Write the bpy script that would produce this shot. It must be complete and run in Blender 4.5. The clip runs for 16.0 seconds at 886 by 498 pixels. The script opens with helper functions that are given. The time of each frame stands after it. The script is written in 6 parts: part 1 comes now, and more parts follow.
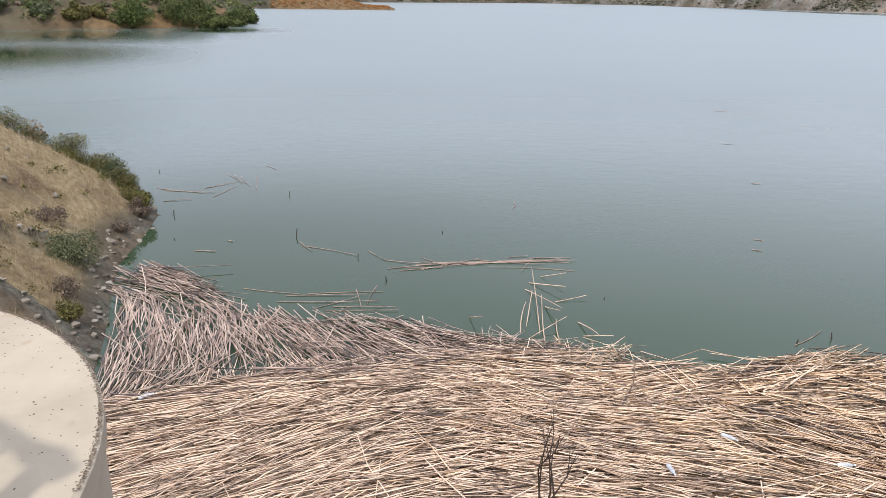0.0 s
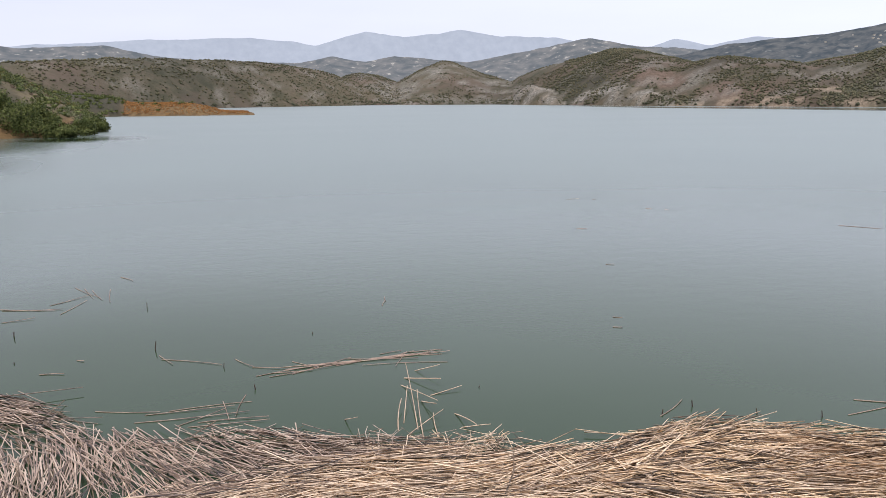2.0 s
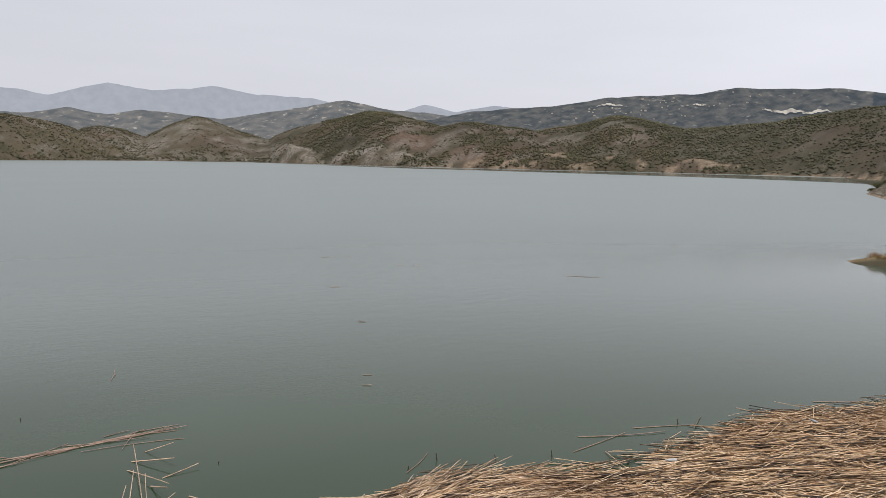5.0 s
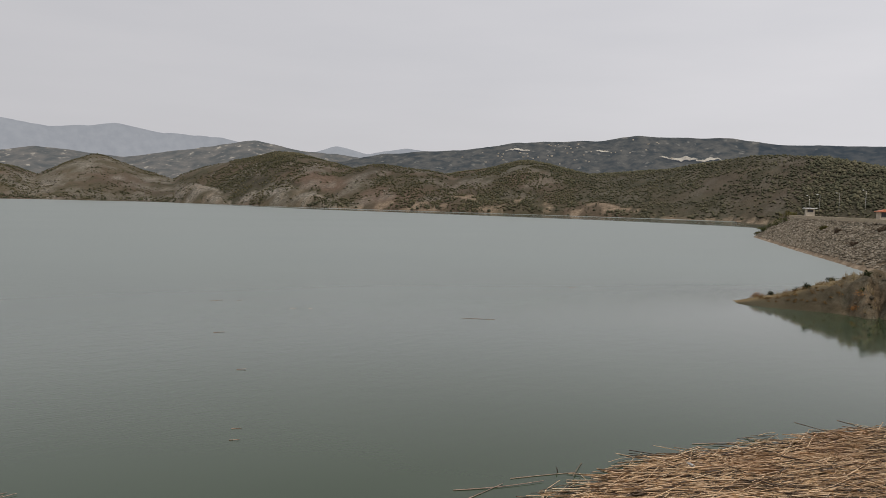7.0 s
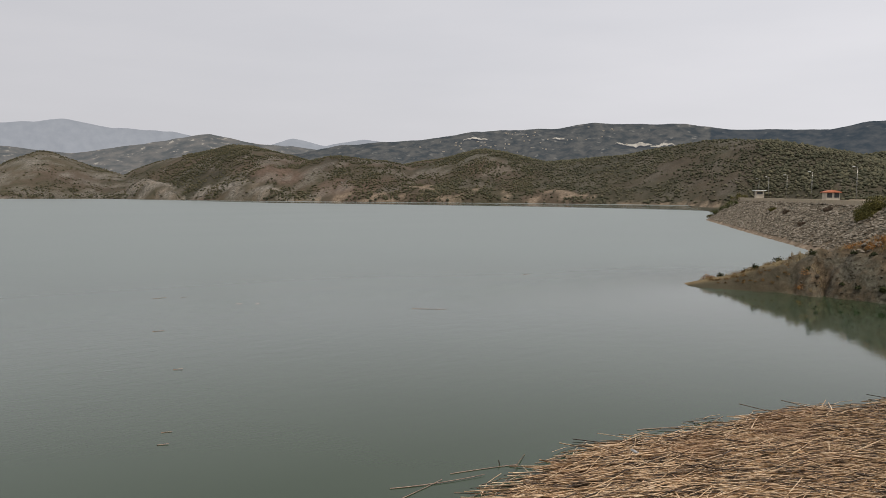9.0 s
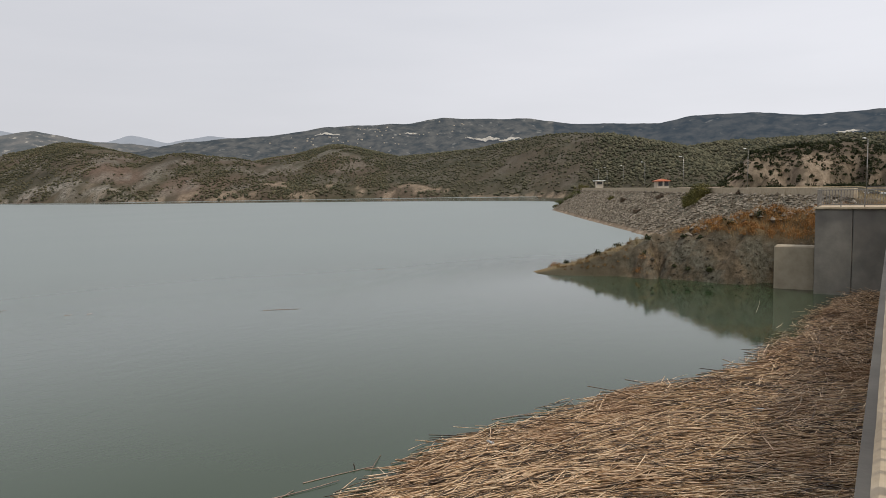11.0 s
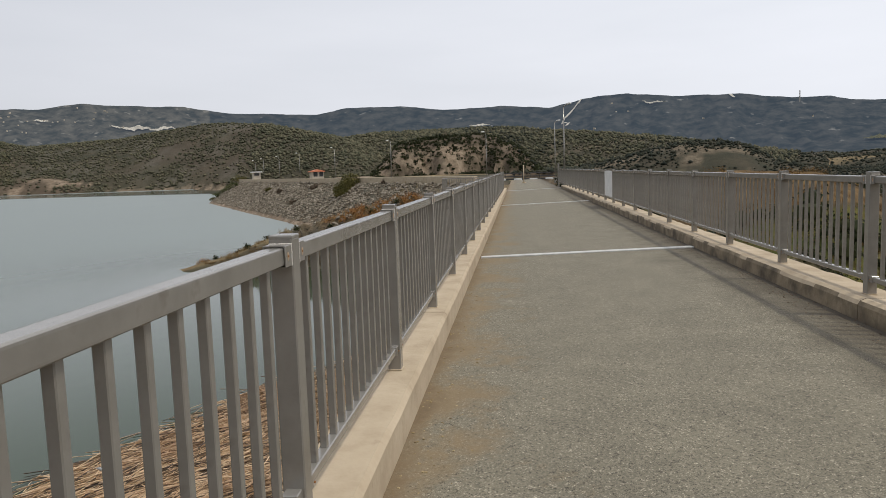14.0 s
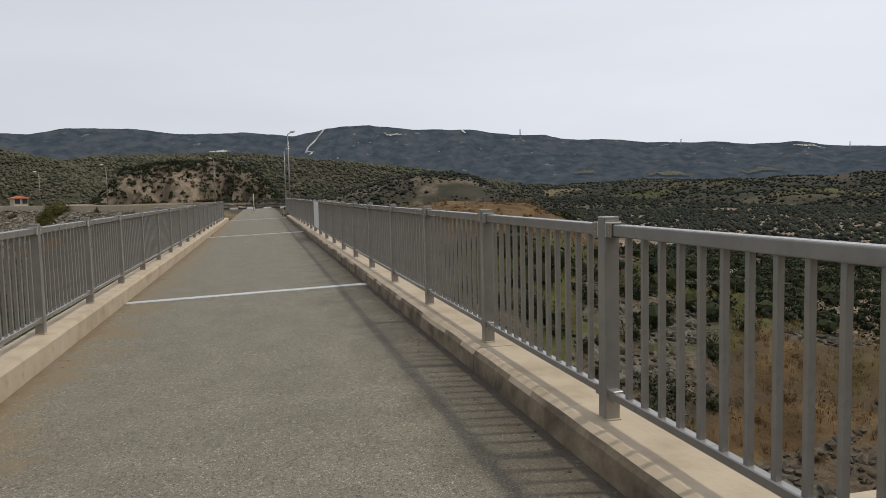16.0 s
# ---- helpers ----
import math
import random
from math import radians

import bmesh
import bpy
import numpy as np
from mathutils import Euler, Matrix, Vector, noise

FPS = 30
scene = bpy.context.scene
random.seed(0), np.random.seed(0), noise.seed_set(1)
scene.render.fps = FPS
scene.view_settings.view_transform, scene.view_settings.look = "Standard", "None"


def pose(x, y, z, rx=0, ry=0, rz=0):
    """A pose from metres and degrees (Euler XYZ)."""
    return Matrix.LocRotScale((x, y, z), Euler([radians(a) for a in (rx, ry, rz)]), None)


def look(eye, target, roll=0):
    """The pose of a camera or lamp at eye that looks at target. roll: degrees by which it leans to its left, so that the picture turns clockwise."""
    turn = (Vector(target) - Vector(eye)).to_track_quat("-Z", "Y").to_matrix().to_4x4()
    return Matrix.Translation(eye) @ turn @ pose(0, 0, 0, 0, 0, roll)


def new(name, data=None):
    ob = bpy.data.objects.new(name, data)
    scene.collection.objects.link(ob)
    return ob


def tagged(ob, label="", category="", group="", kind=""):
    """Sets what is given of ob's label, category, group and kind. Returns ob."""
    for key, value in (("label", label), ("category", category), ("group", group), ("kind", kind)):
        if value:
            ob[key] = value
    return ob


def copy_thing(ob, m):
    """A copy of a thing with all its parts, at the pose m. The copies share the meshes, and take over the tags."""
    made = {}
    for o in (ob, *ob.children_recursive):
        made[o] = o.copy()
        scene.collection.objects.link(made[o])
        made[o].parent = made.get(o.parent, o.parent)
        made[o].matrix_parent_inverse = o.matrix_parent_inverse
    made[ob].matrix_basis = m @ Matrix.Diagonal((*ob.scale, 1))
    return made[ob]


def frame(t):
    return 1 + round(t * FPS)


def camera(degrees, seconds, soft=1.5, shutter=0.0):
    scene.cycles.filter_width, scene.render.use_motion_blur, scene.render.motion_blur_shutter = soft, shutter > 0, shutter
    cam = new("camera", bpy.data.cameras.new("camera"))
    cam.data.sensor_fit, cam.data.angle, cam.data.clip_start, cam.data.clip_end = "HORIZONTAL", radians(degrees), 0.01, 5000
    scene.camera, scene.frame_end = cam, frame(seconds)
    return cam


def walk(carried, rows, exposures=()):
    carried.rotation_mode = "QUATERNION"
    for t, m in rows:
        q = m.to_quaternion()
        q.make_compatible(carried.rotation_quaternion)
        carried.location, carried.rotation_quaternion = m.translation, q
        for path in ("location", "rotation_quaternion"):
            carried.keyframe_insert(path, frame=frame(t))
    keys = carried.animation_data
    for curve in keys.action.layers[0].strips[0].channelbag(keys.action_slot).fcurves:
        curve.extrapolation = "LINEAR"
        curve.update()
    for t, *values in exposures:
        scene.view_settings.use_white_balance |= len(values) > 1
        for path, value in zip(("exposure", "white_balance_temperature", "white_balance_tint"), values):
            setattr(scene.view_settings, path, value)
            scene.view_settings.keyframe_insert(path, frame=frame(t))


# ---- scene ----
# ---------- camera and its walk ----------
cam = camera(62.46, 16.0, soft=0.8)
PATH = """
0.0 -7.000 -0.170 6.825 -7.83 -19.14 -0.92
0.5 -6.978 -0.164 6.825 -8.48 -12.91 -0.80
1.0 -6.955 -0.158 6.825 -11.03 -12.05 -0.62
1.5 -6.933 -0.152 6.825 -15.31 -10.80 0.12
2.0 -6.910 -0.146 6.825 -18.51 -11.61 0.29
2.5 -6.888 -0.140 6.825 -23.49 -10.13 0.28
3.0 -6.865 -0.134 6.825 -28.14 -10.47 -0.32
3.5 -6.843 -0.128 6.825 -33.87 -8.94 -0.34
4.0 -6.820 -0.122 6.825 -36.14 -9.43 -1.07
6.5 -5.250 -0.100 6.810 -39.52 -2.09 -1.69
7.0 -5.020 -0.100 6.780 -43.88 -3.58 -1.49
7.5 -4.760 -0.090 6.750 -42.63 -2.68 -0.50
8.0 -4.500 -0.085 6.725 -41.57 -4.74 0.97
8.5 -4.250 -0.080 6.705 -45.02 -3.93 -1.06
9.0 -4.030 -0.070 6.695 -47.07 -4.30 -0.23
11.5 -3.351 0.163 6.625 -61.80 -5.45 1.75
12.0 -3.452 -0.048 6.668 -64.98 -6.52 2.52
12.5 -3.273 -0.292 6.659 -67.41 -6.54 1.58
13.0 -3.143 -0.477 6.651 -72.41 -7.01 1.04
13.5 -2.761 -0.576 6.656 -81.72 -6.62 0.43
14.0 -2.540 -0.835 6.675 -84.31 -6.13 1.92
14.5 -2.298 -1.131 6.685 -92.04 -5.23 1.69
15.0 -1.986 -1.451 6.698 -99.24 -5.13 0.10
15.5 -1.700 -1.810 6.690 -102.29 -4.46 0.92
16.0 -1.431 -2.193 6.689 -104.01 -4.46 1.33
"""
rows = []
for line in PATH.strip().split("\n"):
    t, x, y, z, yaw, pitch, roll = [float(v) for v in line.split()]
    rows.append((t, pose(x, y, z, 90 + pitch, roll, yaw)))
EXPO = [(0.0, 0.76, 5900, 13), (0.5, 0.74, 5900, 13), (1.5, 0.56, 6000, 13), (3.5, 0.34, 6400, 12), (6.5, -0.20, 6700, 10), (7.0, -0.24, 6800, 10), (8.0, -0.15, 6800, 11), (9.0, -0.13, 6750, 10), (11.5, -0.03, 6600, 9), (14.0, -0.06, 6500, 8), (16.0, -0.24, 6400, 8)]
walk(cam, rows, EXPO)

# ---------- sky, sun ----------
SUN_AZ, SUN_EL = 194.0, 61.0          # compass from +y, clockwise
world = bpy.data.worlds.new("world")
scene.world = world
world.use_nodes = True
nt = world.node_tree
nt.nodes.clear()
sky = nt.nodes.new("ShaderNodeTexSky")
sky.sky_type, sky.sun_disc = "NISHITA", False
sky.sun_elevation, sky.sun_rotation = radians(SUN_EL), radians(SUN_AZ)
sky.air_density, sky.dust_density, sky.ozone_density = 1.0, 6.0, 1.0
tc = nt.nodes.new("ShaderNodeTexCoord")
mp = nt.nodes.new("ShaderNodeMapping")
mp.inputs["Scale"].default_value = (1.0, 1.0, 5.5)
mp.inputs["Rotation"].default_value = (radians(8), radians(-6), 0)
nz = nt.nodes.new("ShaderNodeTexNoise")
nz.inputs["Scale"].default_value, nz.inputs["Detail"].default_value = 2.2, 6.0
rp = nt.nodes.new("ShaderNodeMapRange")
rp.inputs["From Min"].default_value, rp.inputs["From Max"].default_value = 0.3, 0.75
rp.inputs["To Min"].default_value, rp.inputs["To Max"].default_value = 0.87, 0.99
mx = nt.nodes.new("ShaderNodeMix")
mx.data_type = "RGBA"
mx.inputs["B"].default_value = (6.5, 6.6, 7.15, 1)      # thin high cloud
bg = nt.nodes.new("ShaderNodeBackground")
bg.inputs["Strength"].default_value = 0.125
wo = nt.nodes.new("ShaderNodeOutputWorld")
nt.links.new(tc.outputs["Generated"], mp.inputs["Vector"])
nt.links.new(mp.outputs["Vector"], nz.inputs["Vector"])
nt.links.new(nz.outputs["Fac"], rp.inputs["Value"])
nt.links.new(rp.outputs["Result"], mx.inputs["Factor"])
nt.links.new(sky.outputs["Color"], mx.inputs["A"])
# the veil of cloud is thinner and brighter towards the zenith
sp = nt.nodes.new("ShaderNodeSeparateXYZ")
zr = nt.nodes.new("ShaderNodeMapRange")
zr.interpolation_type = "SMOOTHSTEP"
zr.inputs["From Min"].default_value, zr.inputs["From Max"].default_value = 0.2, 0.9
zr.inputs["To Min"].default_value, zr.inputs["To Max"].default_value = 1.0, 1.12
ml = nt.nodes.new("ShaderNodeMix")
ml.data_type, ml.blend_type = "RGBA", "MULTIPLY"
ml.inputs["Factor"].default_value = 1.0
nt.links.new(tc.outputs["Generated"], sp.inputs[0])
nt.links.new(sp.outputs["Z"], zr.inputs["Value"])
nt.links.new(mx.outputs["Result"], ml.inputs["A"])
# and brighter on the sun's side
sd = nt.nodes.new("ShaderNodeVectorMath")
sd.operation = "DOT_PRODUCT"
sd.inputs[1].default_value = (0.067, -0.20, 0.0)
nt.links.new(tc.outputs["Generated"], sd.inputs[0])
sa = nt.nodes.new("ShaderNodeMath")
sa.operation = "ADD"
nt.links.new(sd.outputs["Value"], sa.inputs[0])
nt.links.new(zr.outputs["Result"], sa.inputs[1])
nt.links.new(sa.outputs[0], ml.inputs["B"])
nt.links.new(ml.outputs["Result"], bg.inputs["Color"])
nt.links.new(bg.outputs["Background"], wo.inputs["Surface"])
sun = new("sun", bpy.data.lights.new("sun", "SUN"))
sun.data.energy, sun.data.angle, sun.data.color = 1.85, radians(2.4), (1.0, 0.92, 0.80)
_d = Vector((math.sin(radians(SUN_AZ)) * math.cos(radians(SUN_EL)), math.cos(radians(SUN_AZ)) * math.cos(radians(SUN_EL)), math.sin(radians(SUN_EL))))
sun.matrix_world = look(_d * 50, (0, 0, 0))

# ---------- materials ----------
def ramp_mat(name, stops, scale=1.0, detail=6.0, rough=0.85, bump=0.0, bump_scale=None, metal=0.0, island=0.0, obj=0.0,
             fine=0.0, stretch=(1, 1, 1), spec=0.5, second=None):
    """Noise-driven colour ramp, a second larger noise layer, island or object variation, bump."""
    m = bpy.data.materials.new(name)
    m.use_nodes = True
    n, l = m.node_tree.nodes, m.node_tree.links
    b = n["Principled BSDF"]
    tex = n.new("ShaderNodeTexCoord")
    mapn = n.new("ShaderNodeMapping")
    mapn.inputs["Scale"].default_value = stretch
    l.new(tex.outputs["Object"], mapn.inputs["Vector"])
    no = n.new("ShaderNodeTexNoise")
    no.inputs["Scale"].default_value, no.inputs["Detail"].default_value, no.inputs["Roughness"].default_value = scale, detail, 0.62
    l.new(mapn.outputs["Vector"], no.inputs["Vector"])
    fac = no.outputs["Fac"]
    if island or obj:
        src = n.new("ShaderNodeNewGeometry").outputs["Random Per Island"] if island else n.new("ShaderNodeObjectInfo").outputs["Random"]
        mr = n.new("ShaderNodeMath")
        mr.operation = "MULTIPLY_ADD"
        mr.inputs[1].default_value = island or obj
        mr.inputs[2].default_value = -(island or obj) / 2
        l.new(src, mr.inputs[0])
        ad = n.new("ShaderNodeMath")
        ad.operation, ad.use_clamp = "ADD", True
        l.new(fac, ad.inputs[0])
        l.new(mr.outputs[0], ad.inputs[1])
        fac = ad.outputs[0]
    cr = n.new("ShaderNodeValToRGB")
    els = cr.color_ramp.elements
    els[0].position, els[0].color = stops[0][0], (*stops[0][1], 1)
    els[1].position, els[1].color = stops[-1][0], (*stops[-1][1], 1)
    for pos, c in stops[1:-1]:
        e = els.new(pos)
        e.color = (*c, 1)
    l.new(fac, cr.inputs["Fac"])
    col = cr.outputs["Color"]
    if second:
        # (scale, low, high, colour): a patchy layer on top
        n2 = n.new("ShaderNodeTexNoise")
        n2.inputs["Scale"].default_value, n2.inputs["Detail"].default_value = second[0], 4.0
        l.new(tex.outputs["Object"], n2.inputs["Vector"])
        r2 = n.new("ShaderNodeMapRange")
        r2.inputs["From Min"].default_value, r2.inputs["From Max"].default_value = second[1], second[2]
        l.new(n2.outputs["Fac"], r2.inputs["Value"])
        mixn = n.new("ShaderNodeMix")
        mixn.data_type = "RGBA"
        mixn.inputs["B"].default_value = (*second[3], 1)
        l.new(r2.outputs["Result"], mixn.inputs["Factor"])
        l.new(col, mixn.inputs["A"])
        col = mixn.outputs["Result"]
    l.new(col, b.inputs["Base Color"])
    b.inputs["Roughness"].default_value, b.inputs["Metallic"].default_value = rough, metal
    b.inputs["Specular IOR Level"].default_value = spec
    if bump:
        nb = n.new("ShaderNodeTexNoise")
        nb.inputs["Scale"].default_value, nb.inputs["Detail"].default_value = bump_scale or scale * 3, 5.0
        l.new(mapn.outputs["Vector"], nb.inputs["Vector"])
        bp = n.new("ShaderNodeBump")
        bp.inputs["Strength"].default_value, bp.inputs["Distance"].default_value = bump, 0.3 / (bump_scale or scale * 3)
        l.new(nb.outputs["Fac"], bp.inputs["Height"])
        l.new(bp.outputs["Normal"], b.inputs["Normal"])
    return m


MAT = {}
MAT["concrete"] = ramp_mat("concrete", [(0.28, (0.33, 0.26, 0.175)), (0.5, (0.43, 0.35, 0.247)), (0.75, (0.50, 0.417, 0.305))], 2.6, 12, 0.9, 0.3, 26,
                           second=(7.5, 0.64, 0.84, (0.30, 0.228, 0.155)))
MAT["concrete_grey"] = ramp_mat("concrete_grey", [(0.3, (0.16, 0.15, 0.13)), (0.7, (0.30, 0.28, 0.24))], 0.6, 8, 0.9, 0.2, 20,
                                second=(0.25, 0.5, 0.7, (0.12, 0.11, 0.10)))
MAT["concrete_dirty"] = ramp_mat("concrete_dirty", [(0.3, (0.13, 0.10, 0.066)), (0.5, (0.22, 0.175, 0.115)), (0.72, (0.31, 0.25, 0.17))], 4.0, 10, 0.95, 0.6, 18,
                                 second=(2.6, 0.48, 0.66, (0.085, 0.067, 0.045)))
MAT["quarry"] = ramp_mat("quarry", [(0.3, (0.28, 0.265, 0.235)), (0.7, (0.46, 0.44, 0.39))], 0.05, 6, 0.95)
MAT["steel"] = ramp_mat("steel", [(0.3, (0.235, 0.222, 0.20)), (0.7, (0.305, 0.29, 0.265))], 5.0, 8, 0.22, 0.04, 90, metal=0.36, spec=0.75,
                        second=(11.0, 0.62, 0.82, (0.19, 0.17, 0.145)))
MAT["weld"] = ramp_mat("weld", [(0.3, (0.44, 0.415, 0.38)), (0.7, (0.58, 0.55, 0.51))], 200, 3, 0.5, metal=0.4)
MAT["rust_halo"] = ramp_mat("rust_halo", [(0.3, (0.20, 0.13, 0.07)), (0.7, (0.36, 0.27, 0.18))], 90, 4, 0.8)
MAT["rust"] = ramp_mat("rust", [(0.3, (0.16, 0.06, 0.02)), (0.7, (0.35, 0.16, 0.05))], 60, 4, 0.9)
MAT["joint"] = ramp_mat("joint", [(0.3, (0.36, 0.36, 0.35)), (0.7, (0.55, 0.55, 0.54))], 8, 5, 0.6)
MAT["white"] = ramp_mat("white", [(0.3, (0.6, 0.6, 0.59)), (0.7, (0.78, 0.78, 0.76))], 3, 5, 0.6)
MAT["reed"] = ramp_mat("reed", [(0.11, (0.10, 0.07, 0.05)), (0.27, (0.31, 0.215, 0.145)), (0.46, (0.54, 0.395, 0.275)), (0.82, (0.72, 0.56, 0.40))],
                       2.0, 4, 0.6, island=0.75, second=(0.35, 0.55, 0.85, (0.46, 0.32, 0.21)))
MAT["reed_gold"] = ramp_mat("reed_gold", [(0.16, (0.05, 0.032, 0.020)), (0.32, (0.23, 0.15, 0.083)), (0.52, (0.56, 0.375, 0.215)), (0.82, (0.76, 0.58, 0.385))],
                            2.0, 4, 0.6, island=0.85, second=(0.35, 0.5, 0.8, (0.30, 0.17, 0.085)))
MAT["reed_wet"] = ramp_mat("reed_wet", [(0.10, (0.045, 0.032, 0.027)), (0.27, (0.16, 0.108, 0.080)), (0.47, (0.32, 0.225, 0.168)), (0.82, (0.52, 0.40, 0.305))],
                           2.0, 4, 0.5, island=0.8)
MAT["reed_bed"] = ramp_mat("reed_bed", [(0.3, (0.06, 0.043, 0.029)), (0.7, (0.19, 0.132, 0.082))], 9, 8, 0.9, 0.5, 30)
MAT["bark"] = ramp_mat("bark", [(0.3, (0.03, 0.02, 0.015)), (0.7, (0.09, 0.065, 0.045))], 12, 5, 0.9)
MAT["leaf"] = ramp_mat("leaf", [(0.15, (0.028, 0.038, 0.012)), (0.5, (0.065, 0.08, 0.024)), (0.85, (0.13, 0.14, 0.045))], 0.5, 4, 0.75, island=0.6, spec=0.12)
MAT["leaf_grey"] = ramp_mat("leaf_grey", [(0.15, (0.04, 0.05, 0.02)), (0.5, (0.09, 0.10, 0.05)), (0.85, (0.16, 0.16, 0.085))], 0.5, 4, 0.8, island=0.6, spec=0.12)
MAT["scrub"] = ramp_mat("scrub", [(0.15, (0.047, 0.050, 0.029)), (0.5, (0.074, 0.070, 0.041)), (0.85, (0.112, 0.098, 0.058))], 0.02, 4, 0.9, island=0.7, spec=0.1)
MAT["dry_grass"] = ramp_mat("dry_grass", [(0.15, (0.075, 0.042, 0.016)), (0.5, (0.145, 0.086, 0.034)), (0.85, (0.23, 0.152, 0.062))], 0.5, 4, 0.85, island=0.6, spec=0.12)
MAT["rock"] = ramp_mat("rock", [(0.25, (0.07, 0.065, 0.056)), (0.5, (0.145, 0.134, 0.115)), (0.8, (0.25, 0.232, 0.20))], 1.2, 8, 0.9, 0.5, 6, island=0.4, spec=0.12)
MAT["riprap"] = ramp_mat("riprap", [(0.25, (0.10, 0.083, 0.062)), (0.5, (0.185, 0.16, 0.125)), (0.8, (0.29, 0.258, 0.21))], 1.2, 8, 0.9, 0.5, 6, island=0.5, spec=0.12)
MAT["leaf_yellow"] = ramp_mat("leaf_yellow", [(0.15, (0.042, 0.043, 0.014)), (0.5, (0.095, 0.088, 0.028)), (0.85, (0.185, 0.155, 0.05))], 0.5, 4, 0.8, island=0.6, spec=0.12)
MAT["leaf_bright"] = ramp_mat("leaf_bright", [(0.15, (0.030, 0.044, 0.012)), (0.5, (0.06, 0.080, 0.021)), (0.85, (0.115, 0.128, 0.038))], 0.5, 4, 0.75, island=0.6, spec=0.12)
MAT["heather"] = ramp_mat("heather", [(0.15, (0.06, 0.045, 0.035)), (0.5, (0.12, 0.09, 0.065)), (0.85, (0.2, 0.15, 0.10))], 0.5, 4, 0.85, island=0.6, spec=0.12)
MAT["rock_dark"] = ramp_mat("rock_dark", [(0.25, (0.034, 0.029, 0.021)), (0.5, (0.080, 0.068, 0.050)), (0.8, (0.145, 0.124, 0.094))], 1.2, 8, 0.9, 0.5, 6, island=0.4, spec=0.12)
MAT["leaf_dark"] = ramp_mat("leaf_dark", [(0.15, (0.011, 0.015, 0.007)), (0.5, (0.023, 0.029, 0.012)), (0.85, (0.049, 0.051, 0.020))], 0.5, 4, 0.8, island=0.6, spec=0.12)
MAT["rust_grass"] = ramp_mat("rust_grass", [(0.15, (0.15, 0.065, 0.022)), (0.5, (0.28, 0.132, 0.044)), (0.85, (0.38, 0.215, 0.082))], 0.5, 4, 0.85, island=0.6, spec=0.12)
MAT["straw_grass"] = ramp_mat("straw_grass", [(0.15, (0.16, 0.112, 0.056)), (0.5, (0.27, 0.205, 0.11)), (0.85, (0.38, 0.305, 0.18))], 0.5, 4, 0.9, island=0.6, spec=0.12)
MAT["wood_far"] = ramp_mat("wood_far", [(0.15, (0.019, 0.024, 0.019)), (0.5, (0.030, 0.034, 0.025)), (0.85, (0.050, 0.049, 0.034))], 0.02, 4, 0.9, island=0.7, spec=0.1)
MAT["wood_green"] = ramp_mat("wood_green", [(0.15, (0.050, 0.053, 0.034)), (0.5, (0.080, 0.078, 0.050)), (0.85, (0.122, 0.112, 0.072))], 0.02, 4, 0.9, island=0.7, spec=0.1)
MAT["field"] = ramp_mat("field", [(0.3, (0.04, 0.046, 0.026)), (0.7, (0.085, 0.082, 0.048))], 0.03, 5, 0.95)
MAT["roof"] = ramp_mat("roof", [(0.3, (0.33, 0.10, 0.05)), (0.7, (0.48, 0.17, 0.09))], 2, 5, 0.85)
MAT["plaster"] = ramp_mat("plaster", [(0.3, (0.42, 0.36, 0.28)), (0.7, (0.58, 0.52, 0.43))], 1, 6, 0.9)
MAT["dark"] = ramp_mat("dark", [(0.3, (0.02, 0.02, 0.02)), (0.7, (0.05, 0.05, 0.05))], 4, 4, 0.6)
MAT["plastic"] = ramp_mat("plastic", [(0.3, (0.30, 0.32, 0.33)), (0.7, (0.5, 0.52, 0.54))], 6, 4, 0.35)


